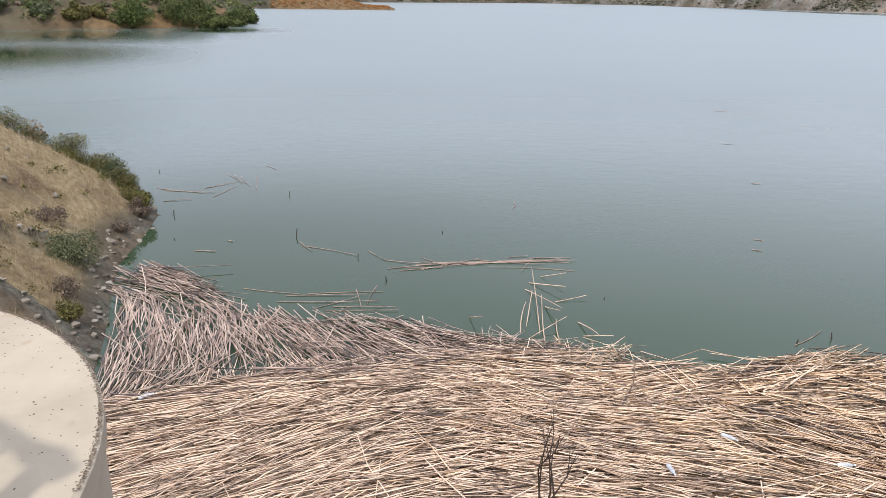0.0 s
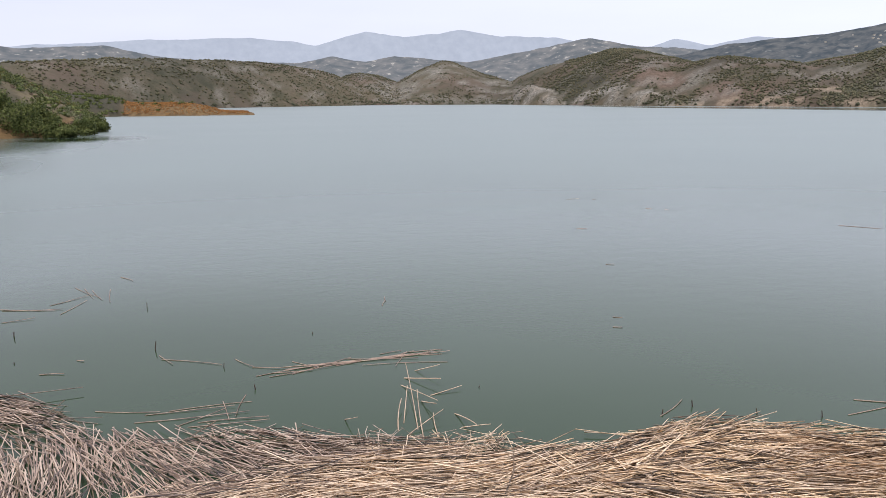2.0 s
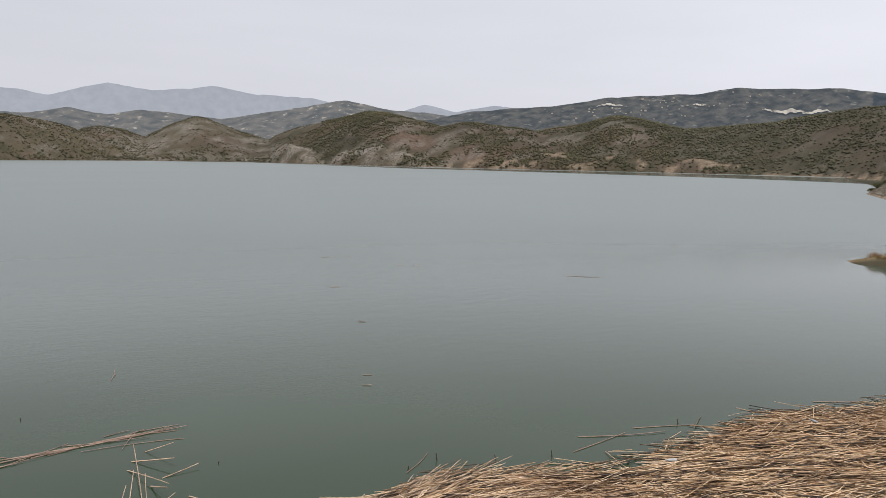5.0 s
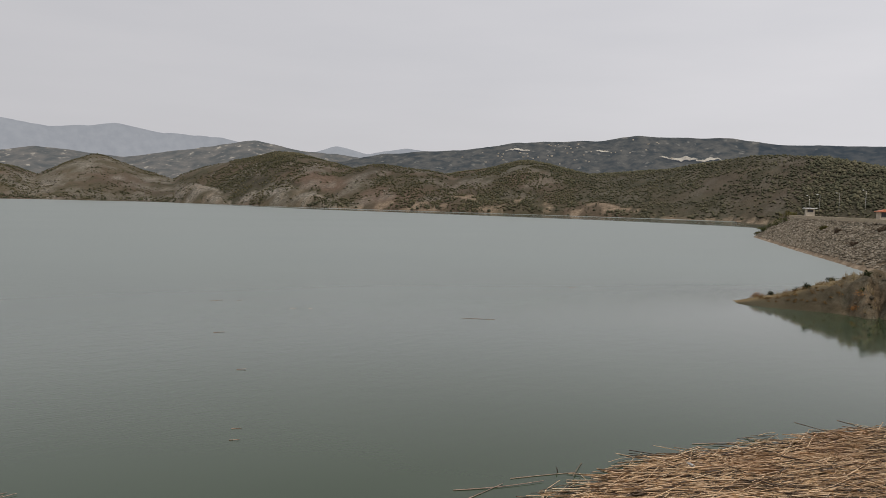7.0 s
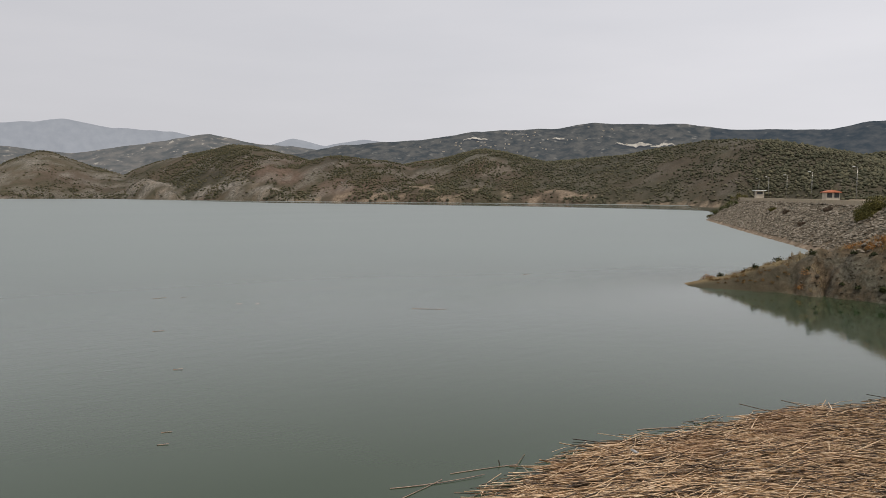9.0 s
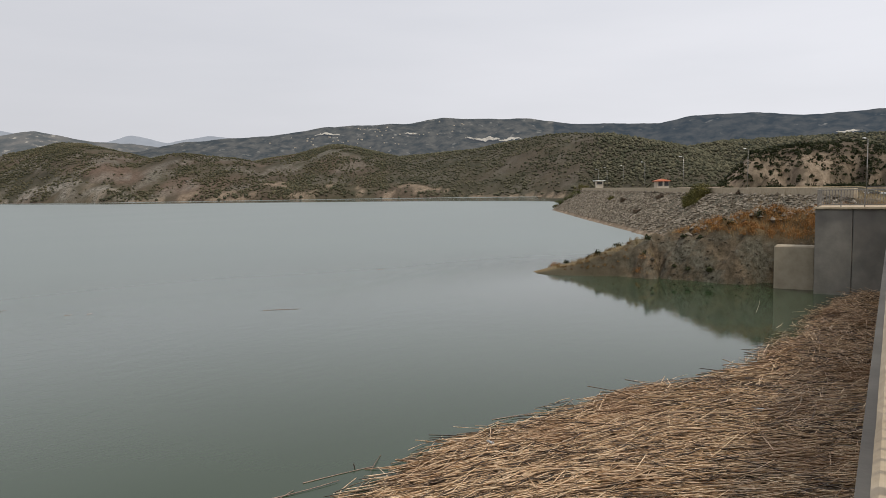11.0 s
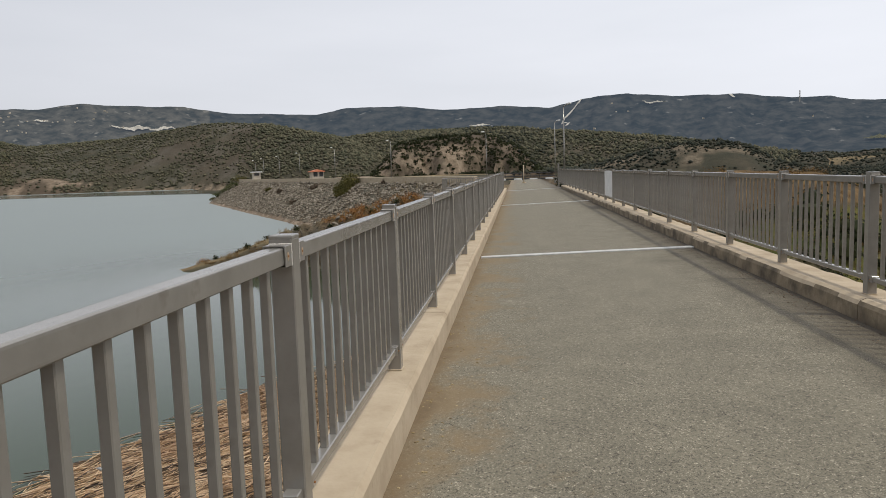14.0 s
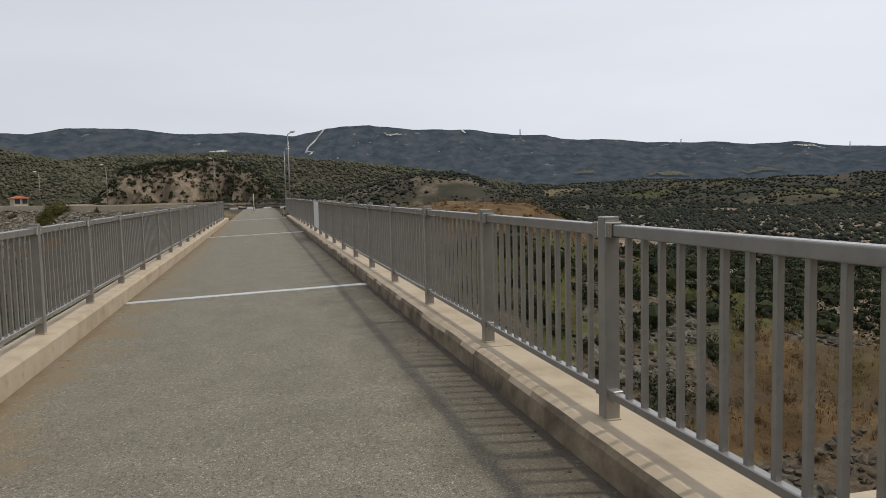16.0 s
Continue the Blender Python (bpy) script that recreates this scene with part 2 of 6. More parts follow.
def asphalt():
    m = ramp_mat("asphalt", [(0.3, (0.105, 0.094, 0.068)), (0.5, (0.172, 0.154, 0.112)), (0.72, (0.265, 0.24, 0.178))], 130, 3, 0.95, 0.6, 170)
    n, l = m.node_tree.nodes, m.node_tree.links
    b = n["Principled BSDF"]
    tex = n.new("ShaderNodeTexCoord")
    # stone chips
    vo = n.new("ShaderNodeTexVoronoi")
    vo.inputs["Scale"].default_value = 165.0
    l.new(tex.outputs["Object"], vo.inputs["Vector"])
    sc = n.new("ShaderNodeSeparateColor")
    l.new(vo.outputs["Color"], sc.inputs[0])
    # larger chips and worn patches among the fine ones
    v2 = n.new("ShaderNodeTexVoronoi")
    v2.inputs["Scale"].default_value = 80.0
    l.new(tex.outputs["Object"], v2.inputs["Vector"])
    s2 = n.new("ShaderNodeSeparateColor")
    l.new(v2.outputs["Color"], s2.inputs[0])
    pat = n.new("ShaderNodeTexNoise")
    pat.inputs["Scale"].default_value, pat.inputs["Detail"].default_value = 30.0, 8.0
    l.new(tex.outputs["Object"], pat.inputs["Vector"])
    m1 = n.new("ShaderNodeMath")
    m1.operation = "MULTIPLY_ADD"
    m1.inputs[1].default_value = 0.34
    l.new(s2.outputs[0], m1.inputs[0])
    m2 = n.new("ShaderNodeMath")
    m2.operation = "MULTIPLY_ADD"
    m2.inputs[1].default_value, m2.inputs[2].default_value = 0.4, -0.20
    l.new(pat.outputs["Fac"], m2.inputs[0])
    l.new(m2.outputs[0], m1.inputs[2])
    m3 = n.new("ShaderNodeMath")
    m3.operation, m3.use_clamp = "MULTIPLY_ADD", True
    m3.inputs[1].default_value = 0.70
    l.new(sc.outputs[0], m3.inputs[0])
    l.new(m1.outputs[0], m3.inputs[2])
    chip = n.new("ShaderNodeValToRGB")
    chip.color_ramp.elements[0].position, chip.color_ramp.elements[0].color = 0.12, (0.036, 0.032, 0.023, 1)
    chip.color_ramp.elements[1].position, chip.color_ramp.elements[1].color = 1.0, (0.46, 0.415, 0.32, 1)
    e2 = chip.color_ramp.elements.new(0.6)
    e2.color = (0.172, 0.155, 0.113, 1)
    for pos, c in ((0.24, (0.122, 0.110, 0.080)), (0.86, (0.225, 0.204, 0.153))):
        chip.color_ramp.elements.new(pos).color = (*c, 1)
    l.new(m3.outputs[0], chip.inputs["Fac"])
    blend = n.new("ShaderNodeMix")
    blend.data_type = "RGBA"
    blend.inputs["Factor"].default_value = 0.9
    l.new(b.inputs["Base Color"].links[0].from_socket, blend.inputs["A"])
    l.new(chip.outputs["Color"], blend.inputs["B"])
    old = blend.outputs["Result"]
    sep = n.new("ShaderNodeSeparateXYZ")
    l.new(tex.outputs["Object"], sep.inputs[0])
    big = n.new("ShaderNodeTexNoise")
    big.inputs["Scale"].default_value, big.inputs["Detail"].default_value = 1.9, 12.0
    big.inputs["Roughness"].default_value = 0.68
    l.new(tex.outputs["Object"], big.inputs["Vector"])

    def edge(centre, sign, width, colour, base, gain, most=0.6):
        # dirt washed against a kerb: distance from the kerb plus noise
        d = n.new("ShaderNodeMath")
        d.operation = "MULTIPLY_ADD"
        d.inputs[1].default_value, d.inputs[2].default_value = sign, -sign * centre
        l.new(sep.outputs["Y"], d.inputs[0])
        w = n.new("ShaderNodeMath")
        w.operation = "MULTIPLY_ADD"
        w.inputs[1].default_value, w.inputs[2].default_value = gain, -gain * 0.5
        l.new(big.outputs["Fac"], w.inputs[0])
        a = n.new("ShaderNodeMath")
        a.operation = "ADD"
        l.new(d.outputs[0], a.inputs[0])
        l.new(w.outputs[0], a.inputs[1])
        r = n.new("ShaderNodeMapRange")
        r.inputs["From Min"].default_value, r.inputs["From Max"].default_value = 0.0, width
        r.inputs["To Min"].default_value, r.inputs["To Max"].default_value = most, 0.0
        l.new(a.outputs[0], r.inputs["Value"])
        mixn = n.new("ShaderNodeMix")
        mixn.data_type = "RGBA"
        mixn.inputs["B"].default_value = (*colour, 1)
        l.new(r.outputs["Result"], mixn.inputs["Factor"])
        l.new(base, mixn.inputs["A"])
        return mixn.outputs["Result"]

    c = edge(-0.16, -1, 0.55, (0.235, 0.168, 0.09), old, 3.2, 0.72)
    c = edge(-0.16, -1, 0.16, (0.13, 0.09, 0.05), c, 0.5)
    c = edge(-3.8, 1, 0.85, (0.078, 0.06, 0.038), c, 1.3, 0.72)
    c = edge(-3.8, 1, 0.22, (0.045, 0.036, 0.026), c, 0.3)
    # broad paler and darker lanes
    r = n.new("ShaderNodeMapRange")
    r.inputs["From Min"].default_value, r.inputs["From Max"].default_value = 0.35, 0.7
    r.inputs["To Min"].default_value, r.inputs["To Max"].default_value = 0.86, 1.12
    l.new(big.outputs["Fac"], r.inputs["Value"])
    mu = n.new("ShaderNodeMix")
    mu.data_type, mu.blend_type = "RGBA", "MULTIPLY"
    mu.inputs["Factor"].default_value = 1.0
    l.new(c, mu.inputs["A"])
    l.new(r.outputs["Result"], mu.inputs["B"])
    l.new(mu.outputs["Result"], b.inputs["Base Color"])
    return m


MAT["asphalt"] = asphalt()


def water_mat():
    """Green water; open water is ruffled, the lee of the banks lies calm."""
    m = bpy.data.materials.new("lake_water")
    m.use_nodes = True
    n, l = m.node_tree.nodes, m.node_tree.links
    b = n["Principled BSDF"]
    b.inputs["IOR"].default_value = 1.34
    tex = n.new("ShaderNodeTexCoord")
    # calm places: distance from two sheltered spots
    calm = None
    for centre, rad in (((47.0, 10.0, 0.0), 26.0), ((-52.0, 128.0, 0.0), 46.0), ((-30.0, 146.0, 0.0), 22.0), ((-46.0, 86.0, 0.0), 34.0), ((-12.0, 20.0, 0.0), 12.0)):
        v = n.new("ShaderNodeVectorMath")
        v.operation = "DISTANCE"
        v.inputs[1].default_value = centre
        l.new(tex.outputs["Object"], v.inputs[0])
        r = n.new("ShaderNodeMapRange")
        r.inputs["From Min"].default_value, r.inputs["From Max"].default_value = rad * 0.15, rad
        r.inputs["To Min"].default_value, r.inputs["To Max"].default_value = 0.0, 1.0
        l.new(v.outputs["Value"], r.inputs["Value"])
        if calm is None:
            calm = r.outputs["Result"]
        else:
            mi = n.new("ShaderNodeMath")
            mi.operation = "MINIMUM"
            l.new(calm, mi.inputs[0])
            l.new(r.outputs["Result"], mi.inputs[1])
            calm = mi.outputs[0]
    # wind reaches the open water farther out
    v = n.new("ShaderNodeVectorMath")
    v.operation = "DISTANCE"
    v.inputs[1].default_value = (0.0, -20.0, 0.0)
    l.new(tex.outputs["Object"], v.inputs[0])
    r = n.new("ShaderNodeMapRange")
    r.inputs["From Min"].default_value, r.inputs["From Max"].default_value = 34.0, 100.0
    r.inputs["To Min"].default_value, r.inputs["To Max"].default_value = 0.05, 1.0
    l.new(v.outputs["Value"], r.inputs["Value"])
    mi = n.new("ShaderNodeMath")
    mi.operation = "MULTIPLY"
    l.new(calm, mi.inputs[0])
    l.new(r.outputs["Result"], mi.inputs[1])
    calm = mi.outputs[0]
    # the lee under the far hills, kept with the mesh
    lee = n.new("ShaderNodeAttribute")
    lee.attribute_name = "lee"
    inv = n.new("ShaderNodeMath")
    inv.operation = "MULTIPLY_ADD"
    inv.inputs[1].default_value, inv.inputs[2].default_value = -1.0, 1.0
    l.new(lee.outputs["Fac"], inv.inputs[0])
    mi = n.new("ShaderNodeMath")
    mi.operation = "MULTIPLY"
    l.new(calm, mi.inputs[0])
    l.new(inv.outputs[0], mi.inputs[1])
    calm = mi.outputs[0]
    wind = n.new("ShaderNodeTexNoise")
    wind.inputs["Scale"].default_value, wind.inputs["Detail"].default_value = 0.012, 4.0
    mw = n.new("ShaderNodeMapping")
    mw.inputs["Scale"].default_value = (0.6, 2.2, 1.0)
    l.new(tex.outputs["Object"], mw.inputs["Vector"])
    l.new(mw.outputs["Vector"], wind.inputs["Vector"])
    wr = n.new("ShaderNodeMapRange")
    wr.inputs["From Min"].default_value, wr.inputs["From Max"].default_value = 0.35, 0.65
    wr.inputs["To Min"].default_value, wr.inputs["To Max"].default_value = 0.86, 1.0
    l.new(wind.outputs["Fac"], wr.inputs["Value"])
    ruff = n.new("ShaderNodeMath")
    ruff.operation = "MULTIPLY"
    l.new(calm, ruff.inputs[0])
    l.new(wr.outputs["Result"], ruff.inputs[1])
    rg = n.new("ShaderNodeMapRange")
    rg.inputs["To Min"].default_value, rg.inputs["To Max"].default_value = 0.03, 0.45
    l.new(ruff.outputs[0], rg.inputs["Value"])
    gl = n.new("ShaderNodeMapRange")
    gl.inputs["To Min"].default_value, gl.inputs["To Max"].default_value = 0.36, 0.9
    l.new(ruff.outputs[0], gl.inputs["Value"])
    l.new(gl.outputs["Result"], b.inputs["Specular IOR Level"])
    l.new(rg.outputs["Result"], b.inputs["Roughness"])
    # silt: slow change of the green
    silt = n.new("ShaderNodeTexNoise")
    silt.inputs["Scale"].default_value, silt.inputs["Detail"].default_value = 0.05, 3.0
    l.new(tex.outputs["Object"], silt.inputs["Vector"])
    cr = n.new("ShaderNodeValToRGB")
    cr.color_ramp.elements[0].position, cr.color_ramp.elements[0].color = 0.35, (0.025, 0.042, 0.020, 1)
    cr.color_ramp.elements[1].position, cr.color_ramp.elements[1].color = 0.65, (0.031, 0.050, 0.025, 1)
    l.new(silt.outputs["Fac"], cr.inputs["Fac"])
    l.new(cr.outputs["Color"], b.inputs["Base Color"])
    bumps = None
    for scale, strength, dist in ((0.8, 0.34, 0.10), (4.5, 0.5, 0.03)):
        mapn = n.new("ShaderNodeMapping")
        mapn.inputs["Scale"].default_value = (1.0, 1.9, 1.0)
        mapn.inputs["Rotation"].default_value = (0, 0, radians(20))
        l.new(tex.outputs["Object"], mapn.inputs["Vector"])
        no = n.new("ShaderNodeTexNoise")
        no.inputs["Scale"].default_value, no.inputs["Detail"].default_value = scale, 3.0
        l.new(mapn.outputs["Vector"], no.inputs["Vector"])
        bp = n.new("ShaderNodeBump")
        bp.inputs["Distance"].default_value = dist
        st = n.new("ShaderNodeMath")
        st.operation = "MULTIPLY_ADD"
        st.inputs[1].default_value, st.inputs[2].default_value = strength * 0.98, strength * 0.02
        l.new(ruff.outputs[0], st.inputs[0])
        l.new(st.outputs[0], bp.inputs["Strength"])
        l.new(no.outputs["Fac"], bp.inputs["Height"])
        if bumps:
            l.new(bumps, bp.inputs["Normal"])
        bumps = bp.outputs["Normal"]
    l.new(bumps, b.inputs["Normal"])
    # wave faces of ruffled water throw back the upper sky
    gs = n.new("ShaderNodeBsdfGlossy")
    gs.inputs["Roughness"].default_value = 0.5
    gs.inputs["Color"].default_value = (0.88, 0.94, 0.95, 1)
    ms = n.new("ShaderNodeMixShader")
    fm = n.new("ShaderNodeMath")
    fm.operation = "MULTIPLY"
    fm.inputs[1].default_value = 0.25
    l.new(ruff.outputs[0], fm.inputs[0])
    l.new(fm.outputs[0], ms.inputs["Fac"])
    l.new(b.outputs["BSDF"], ms.inputs[1])
    l.new(gs.outputs["BSDF"], ms.inputs[2])
    l.new(ms.outputs["Shader"], n["Material Output"].inputs["Surface"])
    return m


MAT["water"] = water_mat()


def ground_mat():
    """Soil, dry grass and scrub by large noises and by slope of the land; far woods darker by place."""
    m = bpy.data.materials.new("ground")
    m.use_nodes = True
    n, l = m.node_tree.nodes, m.node_tree.links
    b = n["Principled BSDF"]
    b.inputs["Roughness"].default_value = 0.95
    b.inputs["Specular IOR Level"].default_value = 0.1
    tex = n.new("ShaderNodeTexCoord")

    def noise_of(scale, detail=6.0, rough=0.6):
        x = n.new("ShaderNodeTexNoise")
        x.inputs["Scale"].default_value, x.inputs["Detail"].default_value, x.inputs["Roughness"].default_value = scale, detail, rough
        l.new(tex.outputs["Object"], x.inputs["Vector"])
        return x.outputs["Fac"]

    def mapr(v, a, c, lo=0.0, hi=1.0):
        x = n.new("ShaderNodeMapRange")
        x.inputs["From Min"].default_value, x.inputs["From Max"].default_value = a, c
        x.inputs["To Min"].default_value, x.inputs["To Max"].default_value = lo, hi
        l.new(v, x.inputs["Value"])
        return x.outputs["Result"]

    def mix(f, a, c):
        x = n.new("ShaderNodeMix")
        x.data_type = "RGBA"
        l.new(f, x.inputs["Factor"])
        for key, v in (("A", a), ("B", c)):
            if isinstance(v, tuple):
                x.inputs[key].default_value = (*v, 1)
            else:
                l.new(v, x.inputs[key])
        return x.outputs["Result"]

    def attr(name):
        x = n.new("ShaderNodeAttribute")
        x.attribute_name = name
        return x.outputs["Fac"]

    fine, mid, big = noise_of(0.22, 10, 0.75), noise_of(0.06, 8, 0.7), noise_of(0.012)
    soil = mix(mapr(fine, 0.40, 0.62), (0.064, 0.051, 0.034), (0.128, 0.102, 0.072))
    green = mix(mapr(mid, 0.35, 0.65), (0.06, 0.055, 0.033), (0.105, 0.09, 0.055))
    col = mix(mapr(mid, 0.42, 0.60), green, soil)
    col = mix(mapr(big, 0.50, 0.60), col, (0.108, 0.080, 0.060))
    col = mix(attr("wood"), col, mix(mapr(mid, 0.4, 0.62), (0.028, 0.031, 0.022), (0.052, 0.047, 0.033)))
    col = mix(attr("red"), col, mix(mapr(fine, 0.38, 0.62), (0.075, 0.053, 0.040), (0.150, 0.106, 0.080)))
    col = mix(attr("pale"), col, mix(mapr(noise_of(0.35, 10, 0.8), 0.40, 0.62), (0.075, 0.068, 0.056), (0.30, 0.275, 0.235)))
    col = mix(attr("sand"), col, mix(mapr(noise_of(0.3, 12, 0.82), 0.40, 0.62), (0.12, 0.085, 0.056), (0.40, 0.32, 0.235)))
    col = mix(attr("straw"), col, mix(mapr(noise_of(0.7), 0.36, 0.52), mix(mapr(noise_of(9.0, 8, 0.75), 0.38, 0.62), (0.085, 0.058, 0.034), (0.20, 0.145, 0.082)), mix(mapr(noise_of(6.0, 8, 0.7), 0.35, 0.65), (0.18, 0.13, 0.068), (0.33, 0.265, 0.155))))
    col = mix(attr("green"), col, mix(mapr(noise_of(0.5), 0.35, 0.65), (0.04, 0.05, 0.014), (0.11, 0.105, 0.03)))
    col = mix(attr("rust"), col, mix(mapr(noise_of(0.6), 0.35, 0.65), (0.085, 0.054, 0.026), (0.17, 0.112, 0.053)))
    col = mix(attr("rock"), col, mix(mapr(noise_of(0.42, 6, 0.65), 0.44, 0.56), mix(mapr(noise_of(1.7, 10, 0.75), 0.40, 0.60), (0.046, 0.034, 0.022), (0.185, 0.142, 0.096)), mix(mapr(noise_of(2.6, 10, 0.8), 0.40, 0.60), (0.032, 0.030, 0.022), (0.20, 0.19, 0.15))))
    l.new(col, b.inputs["Base Color"])
    bp = n.new("ShaderNodeBump")
    bp.inputs["Strength"].default_value, bp.inputs["Distance"].default_value = 0.9, 0.16
    l.new(noise_of(3.0, 10.0, 0.75), bp.inputs["Height"])
    l.new(bp.outputs["Normal"], b.inputs["Normal"])
    return m


MAT["ground"] = ground_mat()

# ---------- mesh helpers ----------
def mesh_of(name, verts, faces, mat, smooth=False):
    me = bpy.data.meshes.new(name)
    me.from_pydata([tuple(v) for v in verts], [], faces)
    if mat:
        me.materials.append(mat)
    if smooth:
        me.polygons.foreach_set("use_smooth", [True] * len(me.polygons))
    me.update()
    return me


def mesh_np(name, verts, quads, mat, smooth=True):
    """A mesh from numpy arrays; quads is (n, 3) or (n, 4)."""
    me = bpy.data.meshes.new(name)
    k = quads.shape[1]
    me.vertices.add(len(verts))
    me.vertices.foreach_set("co", np.asarray(verts, dtype=np.float32).ravel())
    me.loops.add(quads.size)
    me.loops.foreach_set("vertex_index", quads.astype(np.int32).ravel())
    me.polygons.add(len(quads))
    me.polygons.foreach_set("loop_start", np.arange(0, quads.size, k, dtype=np.int32))
    me.polygons.foreach_set("use_smooth", np.full(len(quads), smooth))
    me.materials.append(mat)
    me.update(calc_edges=True)
    me.validate()
    return me


def from_bm(name, bm, mat, smooth=False):
    me = bpy.data.meshes.new(name)
    bm.to_mesh(me)
    bm.free()
    if mat:
        me.materials.append(mat)
    if smooth:
        me.polygons.foreach_set("use_smooth", [True] * len(me.polygons))
    return me


def box_bm(sx, sy, sz, bevel=0.0, centre=(0, 0, 0), bm=None, seg=1):
    own = bmesh.new()
    bmesh.ops.create_cube(own, size=1.0, matrix=Matrix.Diagonal((sx, sy, sz, 1)))
    if bevel:
        bmesh.ops.bevel(own, geom=own.edges[:], offset=bevel, segments=seg, affect="EDGES", profile=0.6)
    bmesh.ops.translate(own, verts=own.verts, vec=centre)
    if bm is None:
        return own
    tmp = bpy.data.meshes.new("tmp")
    own.to_mesh(tmp)
    own.free()
    bm.from_mesh(tmp)
    bpy.data.meshes.remove(tmp)
    return bm


def cyl_bm(r1, r2, depth, seg=12, m=None, bm=None):
    bm = bm or bmesh.new()
    bmesh.ops.create_cone(bm, cap_ends=True, segments=seg, radius1=r1, radius2=r2, depth=depth, matrix=m or Matrix())
    return bm


def part(name, me, parent, at=None, label=""):
    """Links a mesh as one part under a thing or a part."""
    ob = new(name, me)
    ob.parent = parent
    if at is not None:
        ob.matrix_local = at if isinstance(at, Matrix) else Matrix.Translation(at)
    if label:
        tagged(ob, label)
    return ob


def thing(name, at, label, category, group="", kind=""):
    ob = new(name, None)
    ob.empty_display_size = 0.1
    ob.matrix_basis = at if isinstance(at, Matrix) else Matrix.Translation(at)
    return tagged(ob, label, category, group, kind)


# ---------- noise on arrays ----------
_tab = np.random.RandomState(7).rand(256, 256)


def vnoise(x, y):
    xi, yi = np.floor(x).astype(int), np.floor(y).astype(int)
    fx, fy = x - xi, y - yi
    fx, fy = fx * fx * (3 - 2 * fx), fy * fy * (3 - 2 * fy)
    a, b = _tab[xi % 256, yi % 256], _tab[(xi + 1) % 256, yi % 256]
    c, d = _tab[xi % 256, (yi + 1) % 256], _tab[(xi + 1) % 256, (yi + 1) % 256]
    return (a + (b - a) * fx) + ((c + (d - c) * fx) - (a + (b - a) * fx)) * fy


def fbm(x, y, scale, octaves=5, gain=0.5):
    out, amp, tot = np.zeros_like(x), 1.0, 0.0
    for i in range(octaves):
        out += amp * (vnoise(x / scale + 17.3 * i, y / scale - 9.1 * i) * 2 - 1)
        tot += amp
        amp *= gain
        scale *= 0.5
    return out / tot


def sstep(a, b, x):
    t = np.clip((x - a) / (b - a), 0, 1)
    return t * t * (3 - 2 * t)


ICO_V = np.array([(0, 0, 1), *[(0.894 * math.cos(a), 0.894 * math.sin(a), 0.447) for a in np.arange(5) * 2 * math.pi / 5],
                  *[(0.894 * math.cos(a), 0.894 * math.sin(a), -0.447) for a in np.arange(5) * 2 * math.pi / 5 + math.pi / 5], (0, 0, -1)])
ICO_F = np.array([(0, 1 + i, 1 + (i + 1) % 5) for i in range(5)] + [(1 + i, 6 + i, 1 + (i + 1) % 5) for i in range(5)]
                 + [(1 + (i + 1) % 5, 6 + i, 6 + (i + 1) % 5) for i in range(5)] + [(6 + i, 11, 6 + (i + 1) % 5) for i in range(5)])


OCT_V = np.array([(1, 0, 0), (0, 1, 0), (-1, 0, 0), (0, -1, 0), (0, 0, 1), (0, 0, -1)], float)
OCT_F = np.array([(0, 1, 4), (1, 2, 4), (2, 3, 4), (3, 0, 4), (1, 0, 5), (2, 1, 5), (3, 2, 5), (0, 3, 5)])


def lumps(P, size, flat, rng, jitter=0.35, far=False):
    """Many small uneven lumps in one mesh."""
    n = len(P)
    base, tri = (OCT_V, OCT_F) if far else (ICO_V, ICO_F)
    V = base[None] * (1 + jitter * rng.uniform(-1, 1, (n, len(base), 1)))
    a = rng.uniform(0, 6.28, n)
    c, s = np.cos(a)[:, None], np.sin(a)[:, None]
    X, Y, Z = V[..., 0] * c - V[..., 1] * s, V[..., 0] * s + V[..., 1] * c, V[..., 2] * flat
    V = np.stack([X, Y, Z], -1) * size[:, None, None] + P[:, None, :]
    F = tri[None] + (np.arange(n) * len(base))[:, None, None]
    return V.reshape(-1, 3), F.reshape(-1, 3)


# ---------- the land ----------
EYE_Z, OX, OY = 6.66, -4.0, 0.0
DECK = 5.36                                   # top of the kerbs; the lake lies at 0
BARRIER = [(46.0, -1.5), (60.0, 0.0), (73.0, 4.0), (92.0, 15.5), (137.0, 41.0), (193.5, 72.7)]   # crest line of the dam

BANK = [(-9.0, -6.0), (-10.8, 4.0), (-11.4, 9.0), (-11.8, 13.2), (-12.2, 15.4), (-12.9, 18.7), (-12.8, 20.5), (-12.9, 23.4), (-13.7, 25.4), (-16.0, 27.0), (-22.0, 28.5), (-60.0, 31.0)]

